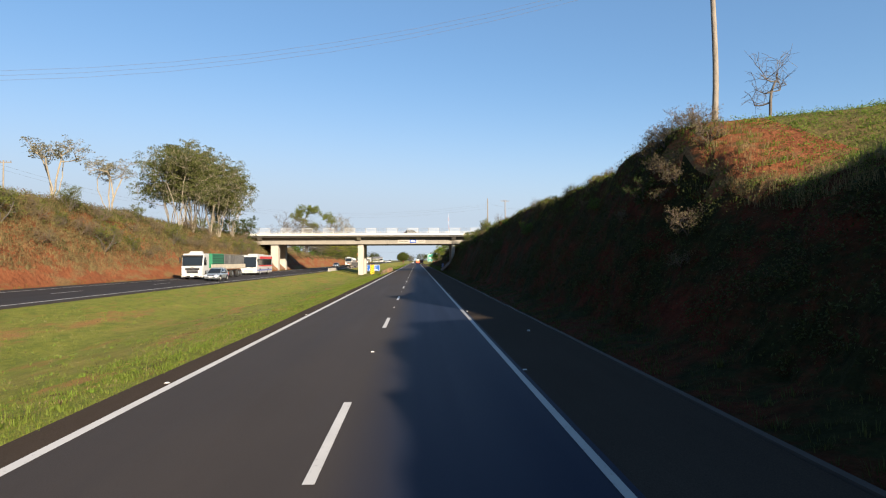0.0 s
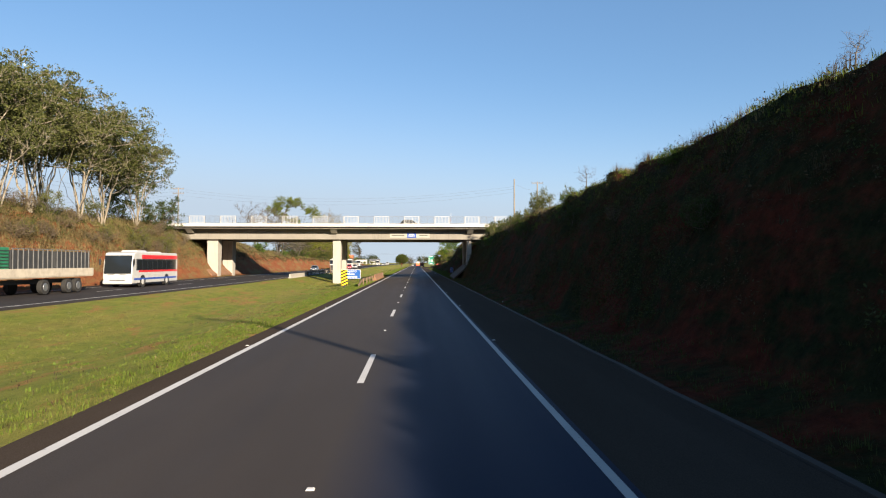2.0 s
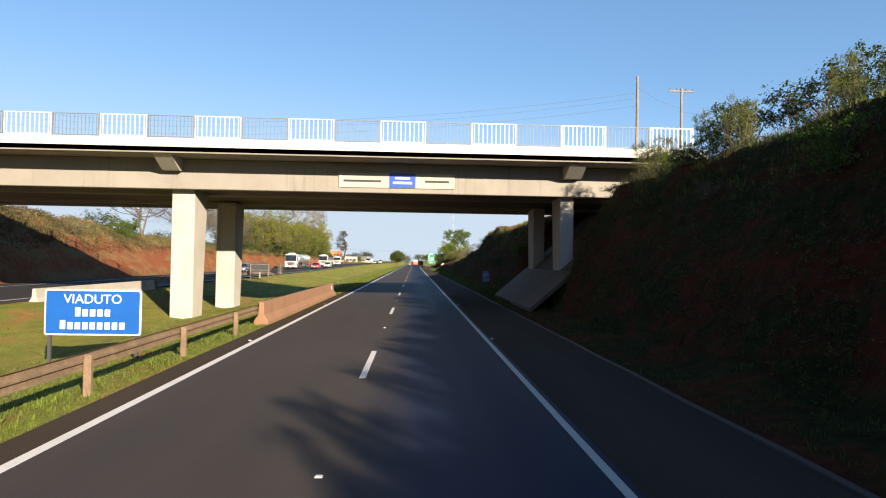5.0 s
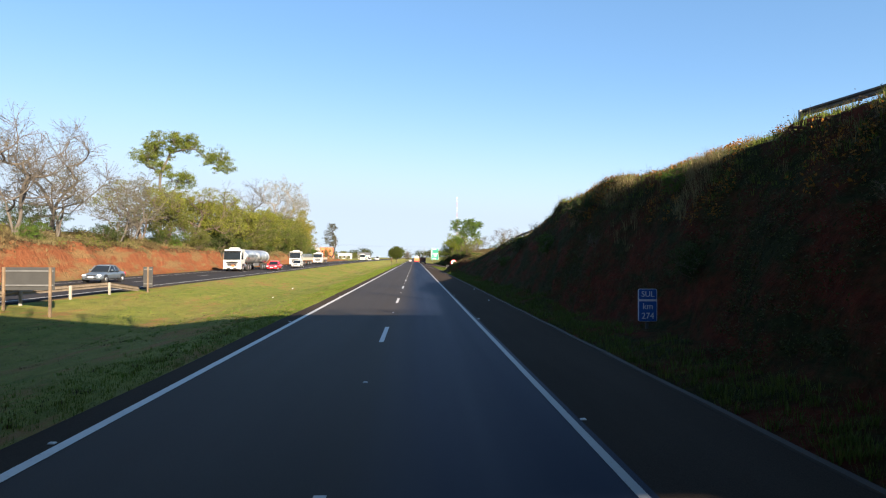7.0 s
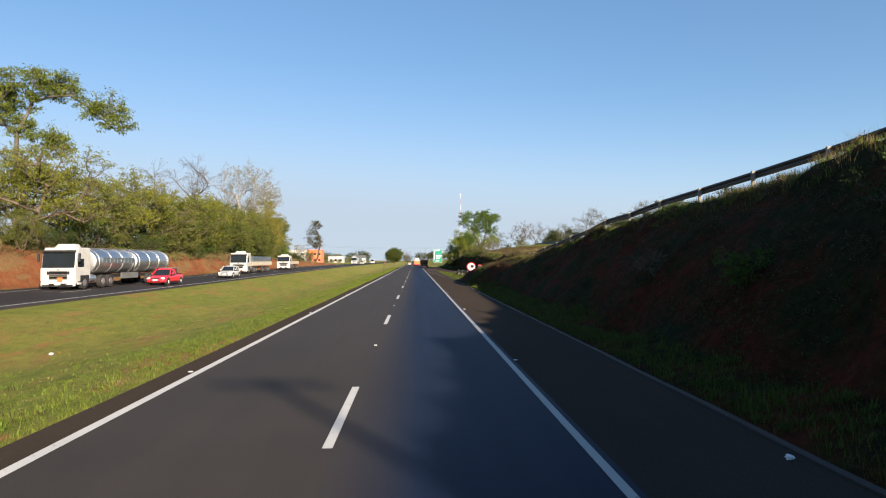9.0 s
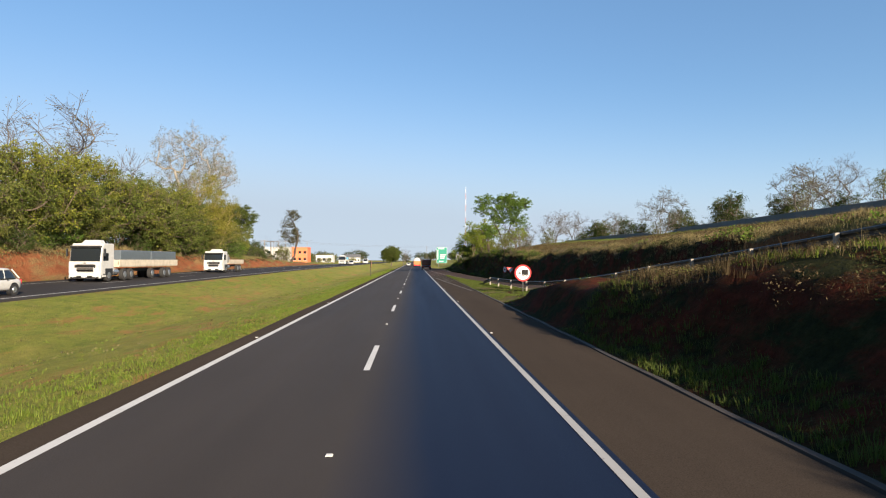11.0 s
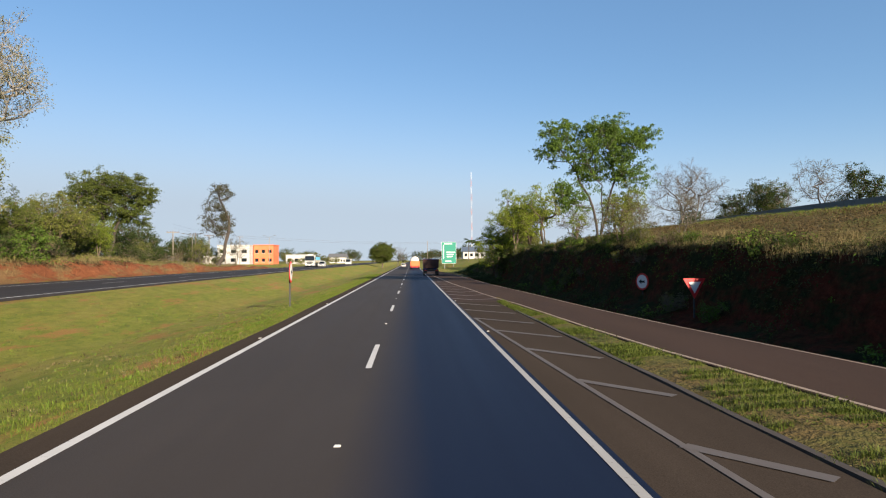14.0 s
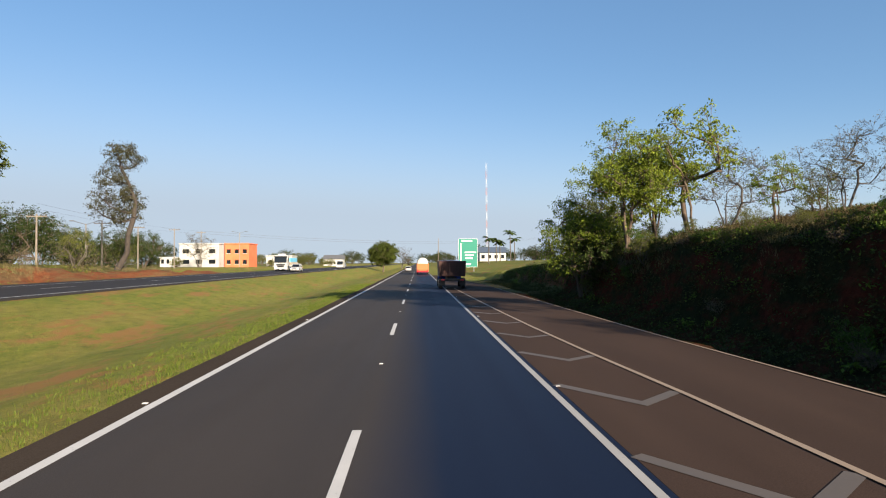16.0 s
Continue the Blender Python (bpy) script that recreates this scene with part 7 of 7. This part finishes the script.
def dump_lorry(x, y, z):
    """Seen from behind: its tail towards -y."""
    t = thing("dump_lorry", pose(x, y, z, 0, 0, 0), "rust-red dump lorry with an open body", "lorry")
    part("dump_body", frustum(2.4, 4.6, 2.4, 2.55, 5.0, 2.4, 1.15, 2.6, 0.03), M_RUSTBOX, t, "rust-red dump body")
    for k in range(4):
        part("rib", box(0.10, 0.06, 1.35, -0.9 + k * 0.6, -0.10, 1.2), M_RUSTBOX, t)
    part("tail_beam", box(2.4, 0.14, 0.22, 0, 0.0, 0.72, 0.02), M_BLACK, t)
    for sx in (-1, 1):
        part("taillight", box(0.3, 0.05, 0.14, sx * 0.9, -0.09, 0.76), M_RED, t, "red taillight")
        part("mud_flap", box(0.55, 0.03, 0.5, sx * 0.95, 0.35, 0.3), M_BLACK, t)
    part("chassis", box(0.85, 7.2, 0.26, 0, 3.7, 0.78), M_BLACK, t)
    axles(t, (1.0, 2.3))
    part("cab", box(2.3, 1.9, 2.1, 0, 6.2, 0.55, 0.08), M_SIGN_NAVY, t)
    axles(t, (6.4,))


def orange_tanker(x, y, z):
    t = thing("tank_lorry", pose(x, y, z), "orange tank lorry with a white tank end", "lorry")
    own = cyl(1.15, 8.5, at(0, 4.3, 2.35) @ Matrix.Rotation(radians(90), 4, "X"), 32, None, None, 0.2)
    part("tank", own, M_WHITE, t, "white tank", smooth=True)
    part("tail_panel", box(2.5, 0.25, 1.5, 0, 0.1, 0.75, 0.06), M_ORANGE, t, "orange tail panel")
    part("bumper", box(2.4, 0.15, 0.2, 0, 0.0, 0.5), M_RED, t)
    for sx in (-1, 1):
        part("fairing", box(0.12, 7.5, 0.8, sx * 1.2, 4.2, 0.8, 0.03), M_ORANGE, t)
        part("taillight", box(0.3, 0.05, 0.14, sx * 0.95, -0.05, 0.8), M_RED, t, "red taillight")
    axles(t, (1.6, 2.9, 7.0))
    part("cab", box(2.4, 2.0, 2.4, 0, 9.8, 0.55, 0.08), M_ORANGE, t)
    part("chassis", box(0.85, 9.5, 0.26, 0, 4.9, 0.78), M_BLACK, t)


def van(x, y, z, paint, label):
    t = thing("van", pose(x, y, z), label, "van")
    part("body", prism([(0, 0.35), (0, 0.95), (0.75, 1.1), (1.35, 2.1), (1.6, 2.2), (4.9, 2.2), (5.0, 0.35)], 1.9, None, 0.08), paint, t)
    ws = box(1.6, 0.03, 1.05, 0, 0, 0, 0.02)
    bmesh.ops.transform(ws, matrix=at(0, 0.74, 1.15) @ Matrix.Rotation(-0.53, 4, "X"), verts=ws.verts)
    part("windscreen", ws, M_GLASS, t)
    for sx in (-1, 1):
        part("window", box(0.02, 0.8, 0.55, sx * 0.955, 1.75, 1.35, 0.02), M_GLASS, t)
        part("headlight", box(0.3, 0.06, 0.2, sx * 0.72, -0.01, 0.72, 0.03), M_LAMP, t, "clear headlight")
        for wy in (0.95, 4.0):
            wheel(t, sx * 0.85, wy, 0.33, 0.2)


near, farl = -22.4, -26.1
cargo_lorry(farl, 80, lz(farl, 88), "white lorry with green box and dark cages", M_GREENBOX)
car(near, 77, lz(near, 77), 0, M_SILVER, "silver hatchback on the opposite carriageway", "hatch")
bus(farl, 104, lz(farl, 108))
car(farl, 208, lz(farl, 208), 0, M_GREYBLUE, "dark grey sedan on the opposite carriageway", "sedan")
tank_lorry(farl, 244, lz(farl, 250))
car(near, 254, lz(near, 254), 0, M_RED, "red pickup with a dark rack behind its cab", "pickup", "pickup")
car(near, 273, lz(near, 273), 0, M_WHITE, "white hatchback on the opposite carriageway", "hatch")
cargo_lorry(farl, 290, lz(farl, 297), "white lorry with a long open trailer", M_GREYBLUE, False, 15.5)
flatbed_lorry(farl, 321, lz(farl, 325))
cargo_lorry(farl, 462, lz(farl, 466), "white lorry with a light blue box", M_BLUEBOX, False, 10.0)
car(near, 458, lz(near, 458), 0, M_WHITE, "white hatchback on the opposite carriageway", "hatch")
van(near, 520, lz(near, 520), M_WHITE, "white van far along the opposite carriageway")
car(farl, 560, lz(farl, 560), 0, M_SILVER, "silver sedan far along the opposite carriageway", "sedan")
dump_lorry(2.9, 402, 0.02)
orange_tanker(0.7, 473, 0.01)
car(-3.0, 520, 0.01, 180, M_WHITE, "white hatchback far ahead on the carriageway", "hatch")
car(-1.0, 151.0, 8.12, 90, M_BLACK, "black car on the overpass", "hatch")

# ---- poles and wires ----


def bent_pole(x, y, h, label, r=0.14, arms=0, bend=0.0, z=None):
    g = gz(x, y) if z is None else z
    t = thing("utility_pole", pose(x, y, g), label, "pole")
    bm = bmesh.new()
    rows = []
    n = 9
    for i in range(n + 1):
        u = i / n
        cx = bend * math.sin(u * 5.0) * 0.5 + bend * u
        rr = r * (1 - 0.35 * u)
        rows.append([bm.verts.new((cx + rr * math.cos(k * 0.7854), rr * math.sin(k * 0.7854), -0.4 + u * (h + 0.4))) for k in range(8)])
    for p, q in zip(rows[:-1], rows[1:]):
        for k in range(8):
            bm.faces.new((p[k], p[(k + 1) % 8], q[(k + 1) % 8], q[k]))
    bm.faces.new(rows[-1])
    part("shaft", bm, B_POLE, t, smooth=True)
    for a in range(arms):
        arm = part("crossarm", box(2.2, 0.1, 0.12, bend, 0, h - 0.35 - a * 0.9), B_POLE, t)
        for px in (-1.0, -0.4, 0.4, 1.0):
            part("insulator", cyl(0.05, 0.18, at(px + bend, 0, h - 0.15 - a * 0.9), 8), M_CONC_DARK, arm)
    return t


def street_lamp(x, y, h, label):
    g = gz(x, y)
    t = thing("street_lamp", pose(x, y, g), label, "street lamp")
    part("shaft", rod((0, 0, -0.3), (0, 0, h), 0.11, 10, None, 0.06), M_CONC, t)
    for sx in (-1, 1):
        part("arm", rod((0, 0, h - 0.1), (sx * 1.5, 0, h + 0.35), 0.035, 6), M_GALV, t)
        part("lamp_head", box(0.6, 0.2, 0.12, sx * 1.75, 0, h + 0.32, 0.03), M_GALV, t)


bent_pole(14.8, 37.2, 11.0, "crooked weathered wooden pole on the bank top", 0.17, 0, 0.28)
bent_pole(18.0, 162.5, 10.0, "tall pale concrete pole beside the service road", 0.16)
bent_pole(22.8, 165, 9.8, "dark pole with a crossarm beside the service road", 0.15, 1)
bent_pole(-48, 175, 10.5, "utility pole with crossarms beyond the overpass", 0.15, 2)
bent_pole(-56, 178, 10.5, "utility pole with crossarms beyond the overpass", 0.15, 1)
bent_pole(-58, 96, 8.0, "utility pole on the field behind the bank", 0.14, 1)
for x, y, h in ((-42, 414, 6.0), (-45, 434, 6.8), (-48, 452, 7.5), (-52, 478, 8.5), (-54, 500, 9)):
    bent_pole(x, y, h, "utility pole with a crossarm beside the houses", 0.13, 1)
street_lamp(-42.5, 425, 5.6, "double-armed street lamp on the grass")
street_lamp(-46, 505, 9, "double-armed street lamp near the houses")
bent_pole(4.9, 500, 8.6, "slim pole beside the far carriageway", 0.1)


def wire(a, b, sag, label="thin dark overhead wire", r=0.009):
    a, b = Vector(a), Vector(b)
    cu = bpy.data.curves.new("wire", "CURVE")
    cu.dimensions = "3D"
    cu.bevel_depth = r
    cu.bevel_resolution = 1
    sp = cu.splines.new("POLY")
    sp.points.add(20)
    for i in range(21):
        u = i / 20
        p = a.lerp(b, u)
        sp.points[i].co = (p.x, p.y, p.z - sag * 4 * u * (1 - u), 1)
    cu.materials.append(M_CONC_DARK)
    return tagged(new("overhead_wire", cu), label, "wire", "overhead wires")


for dx, dz in ((0, 0), (0.15, 0.25), (0.3, 0.5)):
    wire((15.1 + dx, 37.2, 17.6 + dz), (-62, 36 + dx, 18.0 + dz), 6.8, r=0.005)
for dz in (0, 0.7, 1.2):
    wire((18.0, 162.5, 15.6 + dz * 0.9), (-48, 175, 16.2 + dz), 2.2)
    wire((-48, 175, 16.2 + dz), (-120, 182, 17 + dz), 2.0)
wire((22.8, 165, 15.8), (90, 150, 16), 2.0)
wire((18.0, 162.5, 17.2), (22.8, 165, 16.2), 0.3)
for dz in (0, 0.6):
    wire((-58, 96, 15.5 + dz), (-48, 175, 15.0 + dz), 1.5)
    wire((-58, 96, 15.5 + dz), (-70, 20, 15.0 + dz), 1.5)
    wire((-42, 414, 8.6 + dz), (-54, 500, 10 + dz), 0.6)
    wire((-54, 500, 10 + dz), (60, 640, 14 + dz), 2.5, r=0.02)


def mast(x, y, h):
    t = thing("radio_mast", pose(x, y, gz(x, y)), "thin red and white lattice radio mast", "mast")
    n = 12
    for k in range(n):
        bm = bmesh.new()
        z0, z1 = k * h / n, (k + 1) * h / n
        for a in (0, 2.09, 4.19):
            p = Vector((0.35 * math.cos(a), 0.35 * math.sin(a), 0))
            q = Vector((0.35 * math.cos(a + 2.09), 0.35 * math.sin(a + 2.09), 0))
            rod(p + Vector((0, 0, z0)), p + Vector((0, 0, z1)), 0.03, 5, bm)
            rod(p + Vector((0, 0, z0)), q + Vector((0, 0, z1)), 0.018, 4, bm)
        part("section", bm, M_SIGN_WHITE if k % 2 else M_ORANGE, t)


mast(32.5, 637, 47)

# ---- buildings ----


def house(x, y, w, d, h, wall, label, rows=2, cols=4, turn=0, roof="flat", roof_mat=None):
    t = thing("building", pose(x, y, gz(x, y) - 0.1, 0, 0, turn), label, "building")
    part("wall", box(w, d, h, 0, 0, 0, 0.02), wall, t)
    if roof == "flat":
        part("roof", box(w + 0.4, d + 0.4, 0.3, 0, 0, h, 0.03), roof_mat or wall, t)
    else:
        own = prism([(-d / 2 - 0.5, h), (0, h + d * 0.25), (d / 2 + 0.5, h)], w + 0.8)
        part("roof", own, roof_mat or M_TILE, t)
    for r in range(rows):
        for c in range(cols):
            wx, wz = -w / 2 + (c + 0.5) * w / cols, 1.0 + r * (h - 0.6) / rows
            win = part("window", box(w / cols * 0.5, 0.08, 1.2, wx, -d / 2 - 0.02, wz), M_GLASS, t)
            part("frame", box(w / cols * 0.5 + 0.16, 0.05, 0.10, wx, -d / 2 - 0.03, wz - 0.1), M_WHITE_MATT, win)
    return t


house(-62.5, 528, 11.0, 10, 6.6, M_WHITE_MATT, "white two-storey commercial building with dark windows", 2, 3)
house(-53.2, 532, 7.0, 9, 6.8, M_ORANGE_WALL, "orange two-storey building beside the white one", 2, 3)
house(-70.6, 525, 4.5, 7, 2.6, M_WHITE_MATT, "low white annexe with a fence", 1, 3)
house(-44, 545, 8, 8, 3.4, M_WHITE_MATT, "low white shed near the road", 1, 3)
house(-86, 268, 12, 9, 4.2, M_WHITE_MATT, "white house with a clay tile roof behind the bank", 1, 4, 0, "gable")
house(25.5, 560, 9, 8, 3.0, M_WHITE_MATT, "low white building behind the palms", 1, 4, 0, "gable", M_GREYBLUE)
house(-40, 640, 9, 8, 3.4, M_WHITE_MATT, "long white shed far along the road", 1, 6, 0, "gable", M_GALV)

# ---- small things on the road ----
stud_me = None
for k in range(-1, 30):
    for x, y in ((-1.22, 8 + 16 * k), (-5.15, 4 + 16 * k), (2.45, 5 + 16 * k)):
        if stud_me is None:
            ob = mesh_ob("road_stud", frustum(0.10, 0.09, 0, 0.07, 0.05, 0, 0.0, 0.018, 0.003), M_REFLECT)
            stud_me = ob.data
        else:
            ob = new("road_stud", stud_me)
        ob.location = (x, y, 0.001)
        tagged(ob, "small pale reflective stud on the asphalt", "road stud", "road studs")


def litter(x, y, s, seed):
    r = random.Random(seed)
    bm = bmesh.new()
    bmesh.ops.create_icosphere(bm, subdivisions=2, radius=s)
    for v in bm.verts:
        v.co *= r.uniform(0.6, 1.2)
        v.co.z *= 0.55
    ob = mesh_ob("litter", bm, M_TRASH)
    ob.location = (x, y, max(gz(x, y), 0.0 if -5.8 < x < 4.8 else -9) + s * 0.35)
    tagged(ob, "crumpled white litter lying on the ground", "litter", "litter")


for i, (x, y, s) in enumerate(((-12.95, 220.2, 0.08), (4.6, 205.2, 0.06), (3.9, 28.5, 0.06), (4.2, 192, 0.05), (-11.5, 205, 0.07), (-9.5, 300, 0.04), (-13, 284, 0.05), (5.4, 88, 0.05))):
    litter(x, y, s, i)
